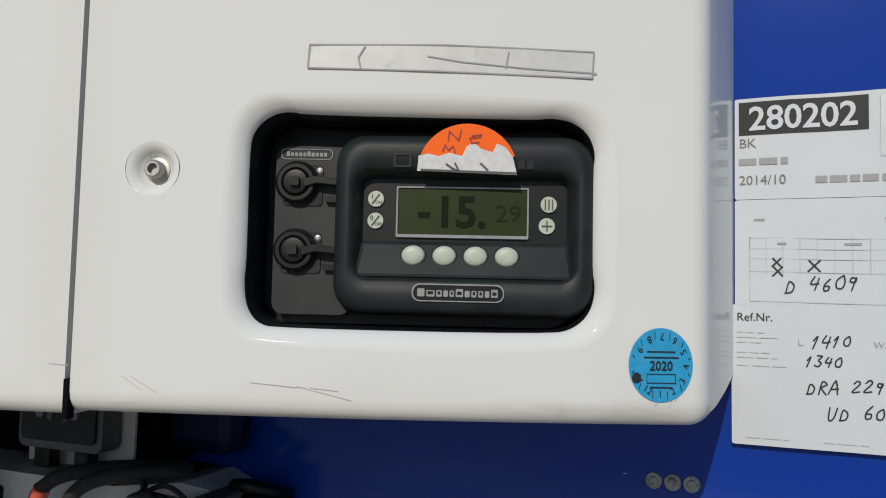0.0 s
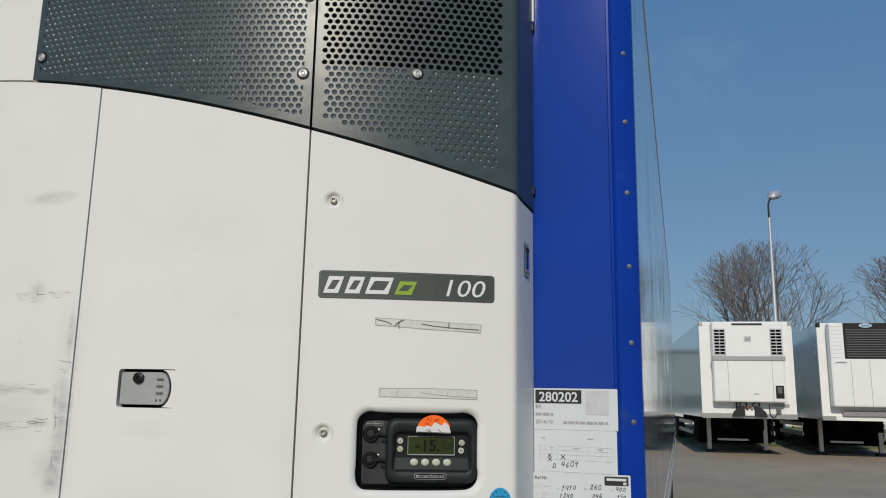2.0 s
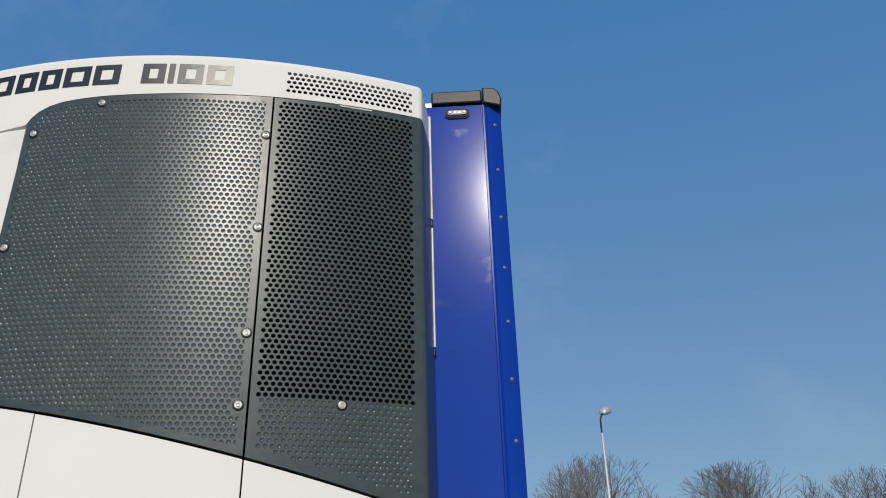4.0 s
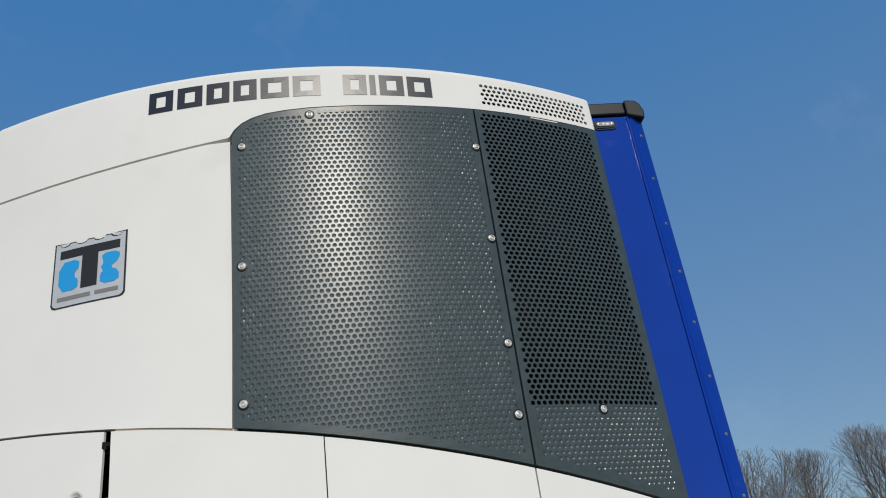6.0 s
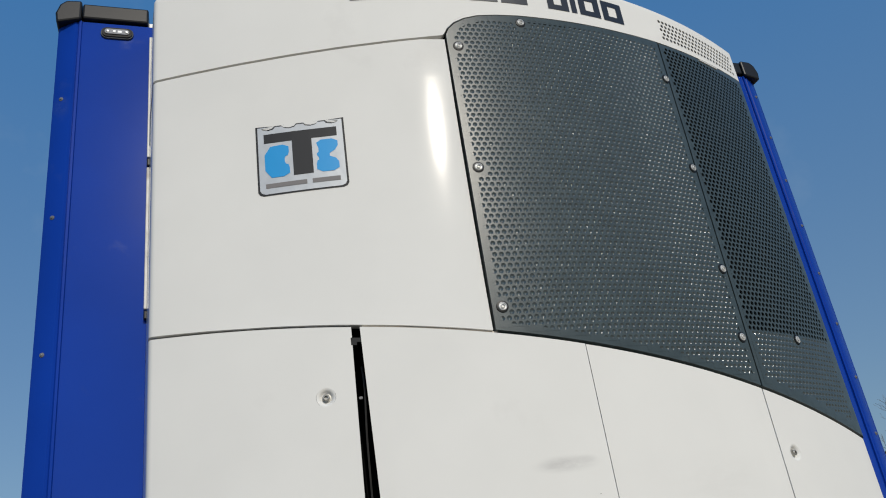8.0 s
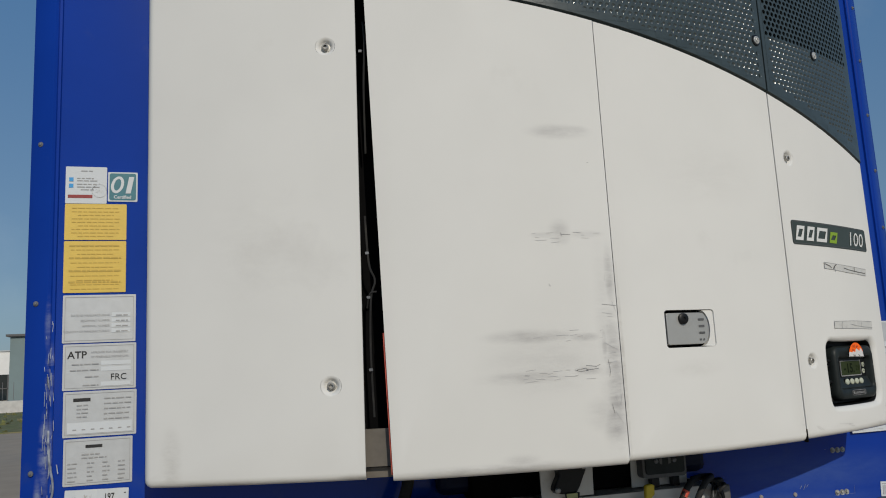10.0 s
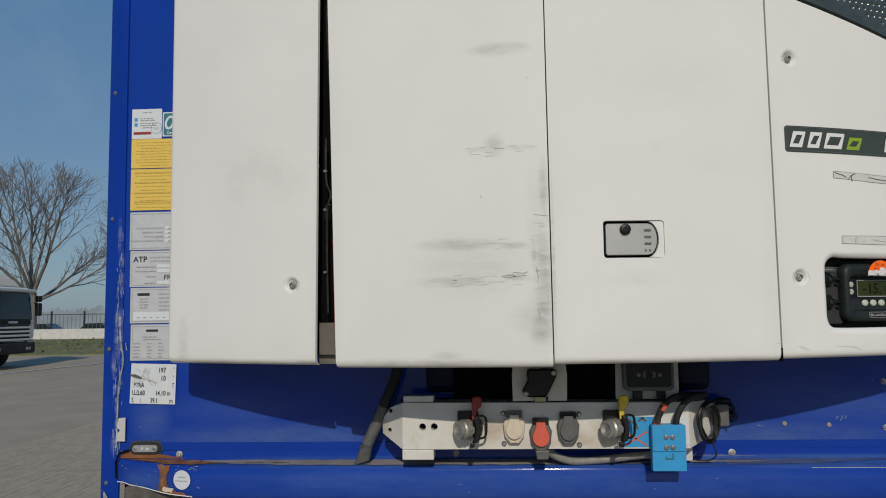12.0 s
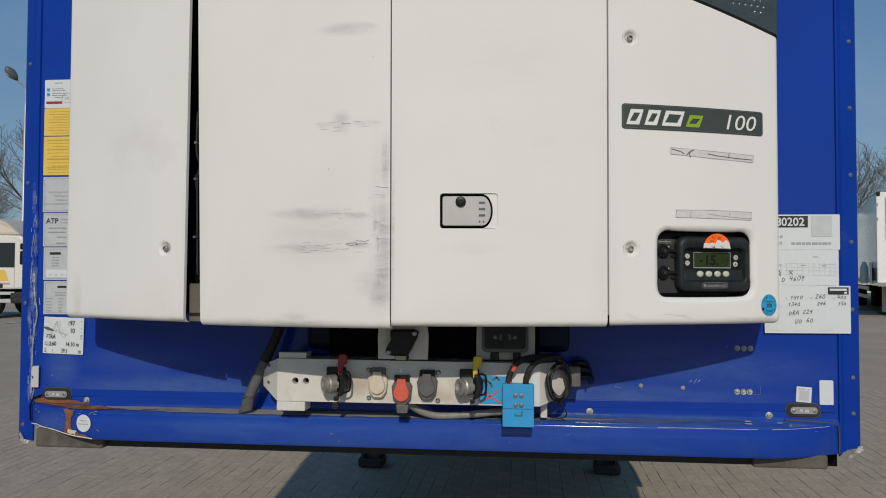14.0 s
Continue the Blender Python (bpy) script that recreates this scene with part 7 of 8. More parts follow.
part("sleeve", tube(bmesh.new(), [(-0.448, -0.087, 1.535), (-0.475, -0.087, 1.475), (-0.496, -0.087, 1.43)], 0.0165, 14), MIDGREY, hose, "dusty grey sleeve", smooth=60)
bm = bmesh.new()
rods = [(Vector((-0.495, -0.085, 1.435)), 0.018, 0.018), (Vector((-0.505, -0.080, 1.405)), 0.020, 0.012), (Vector((-0.513, -0.078, 1.379)), 0.022, 0.008)]
rings = [[bm.verts.new(c + Vector((a * math.cos(t), b * math.sin(t), 0.25 * a * math.cos(t)))) for t in (2 * math.pi * i / 16 for i in range(16))] for c, a, b in rods]
for a, b in zip(rings, rings[1:]):
    for i in range(16):
        bm.faces.new((a[i], a[(i + 1) % 16], b[(i + 1) % 16], b[i]))
part("flattened_end", bm, MIDGREY, hose, "flattened grey hose end", smooth=60)
part("clip", tube(bmesh.new(), [(-0.497 + 0.021 * math.cos(i * 1.05), -0.085 + 0.019 * math.sin(i * 1.05), 1.432 + 0.008 * math.cos(i * 1.05)) for i in range(6)], 0.002, 6, 4, True), STEEL, hose)
gc = thing("loose_cable", (0.1, -0.07, 1.37), "grey corrugated cable lying on the bumper ledge", "cable")
part("tube", tube(bmesh.new(), [(0.0, -0.115, 1.422), (0.03, -0.105, 1.400), (0.075, -0.092, 1.3835), (0.13, -0.086, 1.3835), (0.19, -0.084, 1.388), (0.25, -0.086, 1.396), (0.30, -0.10, 1.402), (0.33, -0.13, 1.41)], 0.0105, 12), CONDUIT, gc, smooth=60)

# ---- paving ----
BL, BW = 0.21, 0.105
def brick_mesh(mat, gap):
    """A paving brick, laid tight but for an open joint of that width on one side."""
    bm = bmesh.new()
    a, b, c, e = BL / 2 - 0.0002, BW / 2 - 0.0004, 0.0005, 0.0002
    lo = [bm.verts.new((x * b, y * a, -0.03)) for x, y in ((-1, -1), (1, -1), (1, 1), (-1, 1))]
    md = [bm.verts.new((x * b, y * a, -0.005)) for x, y in ((-1, -1), (1, -1), (1, 1), (-1, 1))]
    hi = [bm.verts.new((x * (b - c), y * (a - e), 0)) for x, y in ((-1, -1), (1, -1), (1, 1), (-1, 1))]
    bm.faces.new(hi)
    for p, q in ((lo, md), (md, hi)):
        for i in range(4):
            bm.faces.new((p[i], p[(i + 1) % 4], q[(i + 1) % 4], q[i]))
    for v in bm.verts:
        if v.co.x > 0:
            v.co.x -= gap
    me = bpy.data.meshes.new("brick")
    bm.to_mesh(me)
    bm.free()
    me.materials.append(mat)
    return me


# ---- parked trailers ----
def parked(x, y, w, h0, h1, length, style, turn=0.0):
    names = {"a": "parked white trailer, cooling unit with slotted vents and steel strip", "b": "parked white trailer with a wide black cooling grille", "c": "parked trailer with teal sides and white front", "d": "parked white box trailer with pale side sheets, plain front wall"}
    g = ground_z(y)
    t = thing("parked_trailer", (x, y, g), names[style], "trailer", "parked trailers")
    m = Matrix.Translation((x, y, g)) @ Matrix.Rotation(radians(turn), 4, "Z")
    hw = w / 2
    part("box_body", boxes((-hw + 0.01, hw - 0.01, 0.08, length, h0, h1 - 0.02), m=m), TEALSIDE if style == "c" else GLOSSY, t, "faded teal side sheets" if style == "c" else "glossy pale side sheets")
    part("front_wall", boxes((-hw, hw, 0, 0.08, h0, h1), m=m), BODY, t, "white front wall", bevel=0.03)
    each("corner_strip", ((-hw - 0.01, -hw + 0.07, -0.015, 0.10, h0, h1), (hw - 0.07, hw + 0.01, -0.015, 0.10, h0, h1),), BODY, t, m)
    part("foot_beam", boxes((-hw, hw, -0.03, 0.05, h0 - 0.02, h0 + 0.13), m=m), STEEL if style == "a" else BODY, t, bevel=0.01)
    for s in (-1, 1):
        part("corner_plate", boxes((*sorted((s * (hw - 0.34), s * (hw + 0.012))), -0.045, -0.032, h0 - 0.02, h0 + 0.10), m=m), STEEL, t)
        part("corner_cap", boxes((*sorted((s * (hw - 0.09), s * (hw + 0.015))), -0.03, 0.1, h1 - 0.13, h1 + 0.012), m=m), STEEL if style == "a" else BLACK, t, bevel=0.015)
        short = length < 5
        each("landing_leg", ((*sorted((s * 0.78, s * 0.90)), 0.8 if short else 2.2, 0.94 if short else 2.34, 0.12, h0),), STEEL, t, m)
        part("foot_plate", boxes((*sorted((s * 0.70, s * 0.98)), 0.7 if short else 2.1, 1.04 if short else 2.44, 0.01, 0.12), m=m), RUBBER, t, bevel=0.02)
        if not short:
            each("side_guard", ((*sorted((s * (hw - 0.04), s * hw)), 3.0, min(7.0, length - 1), 0.55, 0.67), (*sorted((s * (hw - 0.04), s * hw)), 3.0, min(7.0, length - 1), 0.85, 0.97),), STEEL, t, m)
        for k in range(3 if length > 9 else 1):
            c = m @ Vector((s * (hw - 0.36), (1.9 if short else length - 4.6) + 1.3 * k, 0.5))
            part("wheel", lathe(bmesh.new(), c, m.to_3x3() @ Vector((s, 0, 0)), [(0, 0.36), (0.02, 0.48), (0.28, 0.50), (0.32, 0.46), (0.33, 0.3)], 24), RUBBER, t, smooth=40)
    each("underframe", ((-0.5, -0.38, 0.6, length - 0.3, h0 - 0.35, h0), (0.38, 0.5, 0.6, length - 0.3, h0 - 0.35, h0), (-hw + 0.1, hw - 0.1, min(2.6, length - 0.4), min(2.75, length - 0.25), 0.35, 0.45),), DARK, t, m)
    if length > 9:
        part("pallet_box", boxes((-hw + 0.18, hw - 0.18, 2.75, 3.9, 0.30, h0 - 0.02), m=m), DARK, t, "dark pallet box under the floor", bevel=0.02)
        each("bumper_bar", ((-0.62, 0.30, 2.02, 2.08, 0.40, 0.46),), STEEL, t, m)
    un = None
    if style == "a":
        un = part("cooling_unit", boxes((-0.98, 0.98, -0.36, 0.0, h0 + 0.44, h1 - 0.03), m=m), BODY, t, "white cooling unit", bevel=0.05)
        for s in (-1, 1):
            v = part("side_vent", boxes((*sorted((s * 0.60, s * 0.95)), -0.372, -0.355, h1 - 1.02, h1 - 0.24), m=m), SILVER, un)
            for k in range(8):
                z = h1 - 0.98 + 0.092 * k
                each("slot", ((*sorted((s * 0.635, s * 0.765)), -0.380, -0.3725, z, z + 0.062), (*sorted((s * 0.785, s * 0.915)), -0.380, -0.3725, z, z + 0.062),), DARK, v, m)
        part("steel_strip", boxes((-1.0, 1.0, -0.385, -0.30, h1 - 1.16, h1 - 1.03), m=m), STEEL, un, "bright steel strip", bevel=0.01)
        part("name_bar", boxes((-0.42, 0.42, -0.366, -0.36, h1 - 0.145, h1 - 0.085), m=m), INK, un)
        part("badge", boxes((-0.10, 0.10, -0.368, -0.36, h1 - 0.62, h1 - 0.46), m=m), SILVER, un)
        part("badge_block", boxes((-0.07, 0.07, -0.372, -0.3685, h1 - 0.60, h1 - 0.50), m=m), PRINT, un)
        for x0 in (-0.58, 0.62):
            each("door_seam", ((x0, x0 + 0.012, -0.3635, -0.36, h0 + 0.46, h1 - 1.17),), PRINT, un, m)
        c = part("controller", boxes((0.69, 0.91, -0.375, -0.36, h0 + 0.56, h0 + 0.92), m=m), BLACK, un, "black controller", bevel=0.005)
        part("controller_plate", boxes((0.74, 0.86, -0.38, -0.3755, h0 + 0.70, h0 + 0.88), m=m), MIDGREY, c)
        part("print_bar", boxes((0.10, 0.24, -0.364, -0.36, h0 + 0.66, h0 + 0.69), m=m), PRINT, un)
        b = part("connector_panel", boxes((-0.13, 0.13, -0.13, -0.03, h0 + 0.06, h0 + 0.24), m=m), BODY, t, "white connector block between dark brackets", bevel=0.015)
        for s in (-1, 1):
            bm = bmesh.new()
            for yy in (-0.15, -0.04):
                vs = [bm.verts.new(m @ Vector((s * x, yy, h0 + z))) for x, z in ((0.14, 0.05), (0.48, 0.03), (0.44, 0.16), (0.30, 0.31), (0.14, 0.34))]
                bm.faces.new(vs)
            vs = list(bm.verts)
            for q in range(5):
                bm.faces.new((vs[q], vs[(q + 1) % 5], vs[5 + (q + 1) % 5], vs[5 + q]))
            bmesh.ops.recalc_face_normals(bm, faces=bm.faces[:])
            part("bracket", bm, RUBBER, b, "grimy black bracket", bevel=0.01)
            part("hose_loop", tube(bmesh.new(), [m @ Vector((s * x, -0.16, h0 + z)) for x, z in ((0.08, 0.30), (0.10, 0.42), (0.20, 0.45), (0.27, 0.40), (0.24, 0.33))], 0.020, 8), RUBBER, b, smooth=60)
        part("coupling", lathe(bmesh.new(), m @ Vector((-0.06, -0.13, h0 + 0.28)), m.to_3x3() @ Vector((0, -1, 0)), [(0, 0.045), (0.06, 0.04), (0.09, 0.025)], 12), RUST, b)
        part("coupling", lathe(bmesh.new(), m @ Vector((0.06, -0.13, h0 + 0.28)), m.to_3x3() @ Vector((0, -1, 0)), [(0, 0.045), (0.06, 0.04), (0.09, 0.025)], 12), ALU, b)
        part("cable", tube(bmesh.new(), [m @ Vector(p) for p in ((0.56, -0.04, h0 + 0.40), (0.57, -0.06, h0 + 0.12), (0.66, -0.07, h0 + 0.03), (0.76, -0.08, h0 + 0.14))], 0.012, 6), RUBBER, t, smooth=60)
        part("pipe", boxes((-0.36, -0.33, -0.06, -0.03, h0 + 0.1, h0 + 0.44), m=m), BLACK, t)
        part("plate_bar", boxes((0.62, 1.1, -0.036, -0.03, h0 + 0.33, h0 + 0.41), m=m), PRINT, t)
        part("socket_box", boxes((0.74, 0.86, -0.08, -0.03, h0 + 0.12, h0 + 0.28), m=m), MIDGREY, t)
    elif style == "b":
        un = part("cooling_unit", boxes((-0.98, 0.98, -0.36, 0.0, h0 + 0.36, h1 - 0.03), m=m), BODY, t, "white cooling unit with a ribbed surround", bevel=0.05)
        g1 = part("grille", boxes((-0.60, 0.58, -0.372, -0.355, h1 - 1.05, h1 - 0.04), m=m), BLACK, un, "black louvred grille", bevel=0.02)
        for k in range(12):
            z = h1 - 1.0 + 0.068 * k
            part("louvre", boxes((-0.54, 0.52, -0.392, -0.3725, z, z + 0.026), m=m), MIDGREY, g1)
        bm = bmesh.new()
        lathe(bm, (0, 0, 0), (0, -1, 0), [(0, 1.0), (0.012, 0.95), (0.014, 0.0)], 24)
        for v in bm.verts:
            v.co = m @ Vector((-0.01 + v.co.x * 0.175, -0.373 + v.co.y, h1 - 0.115 + v.co.z * 0.062))
        ov = part("oval_badge", bm, SILVER, g1)
        part("badge_bar", boxes((-0.12, 0.10, -0.392, -0.3885, h1 - 0.135, h1 - 0.095), m=m), LOGOBLUE, ov)
        for k in range(9):
            z = h1 - 1.02 + 0.11 * k
            each("rib_line", ((-0.94, -0.64, -0.3635, -0.36, z, z + 0.012), (0.62, 0.94, -0.3635, -0.36, z, z + 0.012),), SHEET, un, m)
        for x0 in (-0.46, 0.02, 0.52):
            each("door_seam", ((x0, x0 + 0.012, -0.3635, -0.36, h0 + 0.38, h1 - 1.1),), PRINT, un, m)
        part("foot_hatch", boxes((0.75, 0.92, -0.37, -0.36, h0 + 0.42, h0 + 0.60), m=m), BLACK, un)
        part("connector_panel", boxes((-0.7, 0.7, -0.10, -0.03, h0 + 0.10, h0 + 0.26), m=m), DUST, t, bevel=0.02)
        part("handle", tube(bmesh.new(), [m @ Vector(p) for p in ((-0.86, -0.37, h1 - 1.16), (-0.7, -0.40, h1 - 1.14), (-0.56, -0.37, h1 - 1.16))], 0.012, 6), SILVER, un)
        part("handle", tube(bmesh.new(), [m @ Vector(p) for p in ((0.62, -0.37, h1 - 1.16), (0.76, -0.40, h1 - 1.14), (0.9, -0.37, h1 - 1.16))], 0.012, 6), SILVER, un)
    elif style == "d":
        hd = part("head_cover", boxes((-1.0, 1.0, -0.10, 0.0, h1 - 1.5, h1 - 0.12), m=m), BODY, t, bevel=0.04)
        part("hatch", boxes((-0.9, -0.45, -0.108, -0.10, h1 - 0.5, h1 - 0.25), m=m), SHEET, hd)
        part("side_tank", lathe(bmesh.new(), m @ Vector((-hw - 0.14, 2.6, h0 + 0.06)), (0, 0, 1), [(0, 0.11), (0.04, 0.13), (0.55, 0.13), (0.66, 0.07), (0.72, 0.07), (0.74, 0.03)], 16), SHEET, t, "grey bottle hung on the side", smooth=40)
        part("side_plate", boxes((-hw - 0.04, -hw - 0.01, 1.55, 1.95, h0 + 0.04, h0 + 0.78), m=m), BODY, t)
        part("hose_ring", tube(bmesh.new(), [m @ Vector((-hw - 0.03, 0.95 + 0.14 * math.cos(q * 1.05), h0 + 0.36 + 0.2 * math.sin(q * 1.05))) for q in range(6)], 0.03, 6, 4, True), RUBBER, t, smooth=60)
        each("latch", ((-hw - 0.02, -hw + 0.03, -0.03, 0.02, h1 - 0.45, h1 - 0.35), (-hw - 0.02, -hw + 0.03, -0.03, 0.02, h1 - 0.9, h1 - 0.8)), STEEL, t, m)
    else:
        part("hatch", boxes((-0.9, 0.2, -0.012, 0.0, h1 - 0.75, h1 - 0.3), m=m), SHEET, t)
        for k in range(6):
            part("side_post", boxes((-hw - 0.012, -hw + 0.01, 0.5 + k * 1.05, 0.58 + k * 1.05, h0 + 0.02, h1 - 0.04), m=m), SHEET, t)
    return t


parked(4.135, 22.35, 2.57, 1.13, 3.91, 13.4, "a", 3.5)
parked(7.34, 22.6, 2.42, 1.12, 3.87, 13.4, "b", 1.0)
parked(12.50, 23.03, 2.5, 1.03, 3.98, 12.0, "d", -17.0)
parked(17.18, 46.9, 2.5, 1.1, 4.9, 7.0, "c", 46)

# ---- lorry cab parked on the other side ----
def lorry(at, turn):
    x, y = at
    g = ground_z(y)
    m = Matrix.Translation((x, y, g)) @ Matrix.Rotation(radians(turn), 4, "Z") @ Matrix.Diagonal((0.93, 0.94, 0.93, 1))
    t = thing("lorry", (x, y, g), "cream-white day-cab lorry with a roof deflector, parked on the yard", "lorry")
    # local: x across (+ its left as seen from the front), y from the front back, z up
    bm = bmesh.new()
    side = [(0.02, 0.95), (0.0, 1.55), (0.10, 2.62), (0.22, 2.72), (1.9, 2.76), (1.9, 0.95)]
    hw = 1.22
    l = [bm.verts.new(m @ Vector((-hw, a, b))) for a, b in side]
    r = [bm.verts.new(m @ Vector((hw, a, b))) for a, b in side]
    bm.faces.new(l)
    bm.faces.new(r[::-1])
    for i in range(len(side)):
        bm.faces.new((l[i], r[i], r[(i + 1) % len(side)], l[(i + 1) % len(side)]))
    bmesh.ops.recalc_face_normals(bm, faces=bm.faces[:])
    cab = part("cab", bm, CABPAINT, t, "cream-white cab", bevel=0.06)
    bm = bmesh.new()
    def pane(y_off, x0, x1, z0, z1):
        return [bm.verts.new(m @ Vector((x, 0.10 * (z - 1.55) / 1.07 + y_off, z))) for x, z in ((x0, z0), (x1, z0), (x1 * 0.97, z1), (x0 * 0.97, z1))]
    a, c = pane(-0.018, -1.10, 1.10, 1.62, 2.54), pane(0.02, -1.10, 1.10, 1.62, 2.54)
    bm.faces.new(a)
    for q in range(4):
        bm.faces.new((a[q], c[q], c[(q + 1) % 4], a[(q + 1) % 4]))
    ws = part("windscreen", bm, GLASS, cab, "dark windscreen")
    part("wiper", boxes((-0.8, 0.05, -0.045, -0.02, 1.62, 1.64), (0.15, 0.95, -0.045, -0.02, 1.62, 1.64), m=m), BLACK, ws)
    part("cowl", boxes((-1.0, 1.0, -0.03, 0.02, 1.45, 1.615), m=m), BLACK, cab, "black panel under the windscreen")
    part("sun_visor", boxes((-1.15, 1.15, -0.12, 0.10, 2.56, 2.66), m=m), CABPAINT, cab, bevel=0.02)
    gr = part("grille", boxes((-0.95, 0.95, -0.025, 0.02, 0.90, 1.44), m=m), BLACK, cab, "black grille with pale bars")
    for k in range(4):
        part("grille_bar", boxes((-0.93, 0.93, -0.07, -0.026, 0.92 + 0.135 * k, 0.985 + 0.135 * k), m=m), CABPAINT, gr, bevel=0.01)
    part("name_bar", boxes((-0.25, 0.25, -0.04, -0.0305, 1.50, 1.57), m=m), SILVER, gr)
    bp = part("bumper", boxes((-1.25, 1.25, -0.08, 0.5, 0.48, 0.86), m=m), RUBBER, t, "dark bumper", bevel=0.05)
    for s in (-1, 1):
        part("headlight", boxes((*sorted((s * 0.82, s * 1.2)), -0.06, 0.1, 0.80, 0.96), m=m), LENS, bp, bevel=0.03)
        part("fog_light", boxes((*sorted((s * 0.7, s * 0.95)), -0.095, -0.07, 0.60, 0.70), m=m), LENS, bp)
        part("side_window", boxes((*sorted((s * 1.18, s * 1.228)), 0.36, 1.22, 1.66, 2.48), m=m), GLASS, cab, bevel=0.01)
        part("corner_panel", boxes((*sorted((s * 0.98, s * 1.235)), -0.02, 0.2, 0.98, 1.40), m=m), CABPAINT, cab, bevel=0.04)
        each("door_seam", ((*sorted((s * 1.219, s * 1.2235)), 0.36, 0.38, 1.0, 2.5), (*sorted((s * 1.219, s * 1.2235)), 1.3, 1.32, 1.0, 2.5),), PRINT, cab, m)
        each("step", ((*sorted((s * 0.95, s * 1.24)), 0.35, 1.2, 0.50, 0.62), (*sorted((s * 0.95, s * 1.24)), 0.35, 1.2, 0.76, 0.86),), SILVER, t, m, bevel=0.01)
        mr = part("mirror", boxes((*sorted((s * 1.28, s * 1.50)), -0.14, 0.02, 1.75, 2.2), (*sorted((s * 1.28, s * 1.50)), -0.14, 0.02, 2.24, 2.45), m=m), BLACK, t, "black mirror housings", bevel=0.04)
        part("mirror_arm", boxes((*sorted((s * 1.18, s * 1.32)), -0.05, -0.02, 2.16, 2.2), m=m), BLACK, mr)
        for yy in (1.35, 5.2):
            wh = part("wheel", lathe(bmesh.new(), m @ Vector((s * 0.92, yy, 0.5)), m.to_3x3() @ Vector((s, 0, 0)), [(0, 0.36), (0.02, 0.48), (0.26, 0.50), (0.30, 0.46), (0.30, 0.30)], 28), RUBBER, t, smooth=40)
            part("rim", lathe(bmesh.new(), m @ Vector((s * 1.12, yy, 0.5)), m.to_3x3() @ Vector((s, 0, 0)), [(0, 0.30), (0.105, 0.29), (0.07, 0.20), (0.12, 0.10), (0.14, 0.05)], 20), STEEL, wh, smooth=40)
        part("wheel_arch", boxes((*sorted((s * 0.9, s * 1.25)), 0.75, 1.95, 0.98, 1.14), m=m), RUBBER, t, bevel=0.05)
    for s in (-1, 1):
        bm = bmesh.new()
        for e in (1.2225, 1.2255):
            bm.faces.new([bm.verts.new(m @ Vector((s * e, y, z))) for y, z in ((0.56, 1.22), (1.0, 1.22), (0.86, 1.58), (0.70, 1.58))])
        em = part("door_emblem", bm, SUNNY, cab, "yellow emblem on the door")
        part("emblem_bar", boxes((*sorted((s * 1.2225, s * 1.2255)), 0.52, 1.04, 1.10, 1.16), m=m), PRINT, em)
    bm = bmesh.new()
    df = [(0.35, 2.74), (0.60, 2.98), (1.0, 3.22), (1.5, 3.34), (1.85, 3.36), (1.85, 2.74)]
    l = [bm.verts.new(m @ Vector((-1.05 + 0.15 * (b > 3), a, b))) for a, b in df]
    r = [bm.verts.new(m @ Vector((1.05 - 0.15 * (b > 3), a, b))) for a, b in df]
    bm.faces.new(l)
    bm.faces.new(r[::-1])
    for i in range(len(df)):
        bm.faces.new((l[i], r[i], r[(i + 1) % len(df)], l[(i + 1) % len(df)]))
    bmesh.ops.recalc_face_normals(bm, faces=bm.faces[:])
    part("roof_deflector", bm, CREAM, t, "beige roof deflector", bevel=0.08)
    part("chassis", boxes((-0.45, 0.45, 0.6, 6.4, 0.62, 0.95), m=m), DARK, t)
    return t


lorry((-14.92, 20.95), 90)

# ---- tank lorry ----
tx, ty = 16.2, 10.8
g = ground_z(ty)
m = Matrix.Translation((tx, ty, 0)) @ Matrix.Rotation(radians(-42), 4, "Z")
across = m.to_3x3() @ Vector((1, 0, 0))
tank = thing("tank_trailer", (tx, ty, g), "white tank trailer with black pump and orange frame on dark chassis", "tank trailer")
part("tank_shell", lathe(bmesh.new(), m @ Vector((-3.3, 0, 2.72)), across, [(0, 0.35), (0.06, 0.7), (0.2, 0.92), (0.5, 1.02), (7.6, 1.02), (7.9, 0.85), (8.0, 0.4)], 40), BODY, tank, "white tank shell", smooth=40)
for x in (-2.62, 0.2, 2.6):
    part("band", lathe(bmesh.new(), m @ Vector((x, 0, 2.72)), across, [(0, 1.02), (0.0, 1.035), (0.05, 1.035), (0.05, 1.02)], 40), MIDGREY, tank)
part("walkway", boxes((-2.9, 3.8, -0.42, 0.42, 3.70, 3.735), m=m), BODY, tank, bevel=0.01)
part("walkway_edge", boxes((-2.9, 3.8, -0.44, -0.425, 3.70, 3.75), m=m), RUBBER, tank)
bm = bmesh.new()
tube(bm, [m @ Vector((-1.33 + 0.36 * math.cos(a), -0.3, 3.70 + 0.24 * math.sin(a))) for a in (0, 0.4, 0.8, 1.2, 1.57, 1.95, 2.35, 2.75, 3.14)], 0.045, 10)
part("guard_hoop", bm, BODY, tank, smooth=60)
part("stay", tube(bmesh.new(), [m @ Vector(p) for p in ((-1.33, -0.3, 3.72), (-1.33, -0.3, 3.93))], 0.02, 6), SHEET, tank)
part("skirt", boxes((-3.1, 4.2, -1.0, 1.0, 1.86, 2.05), m=m), SHEET, tank, "grey skirt under the shell", bevel=0.02)
# full-width near-black boxes; the shade under the tank is put into their colour
part("chassis", boxes((-3.6, 4.6, -1.2, 1.2, 1.0, 1.87), m=m), DARK, tank, "dark chassis", bevel=0.03)
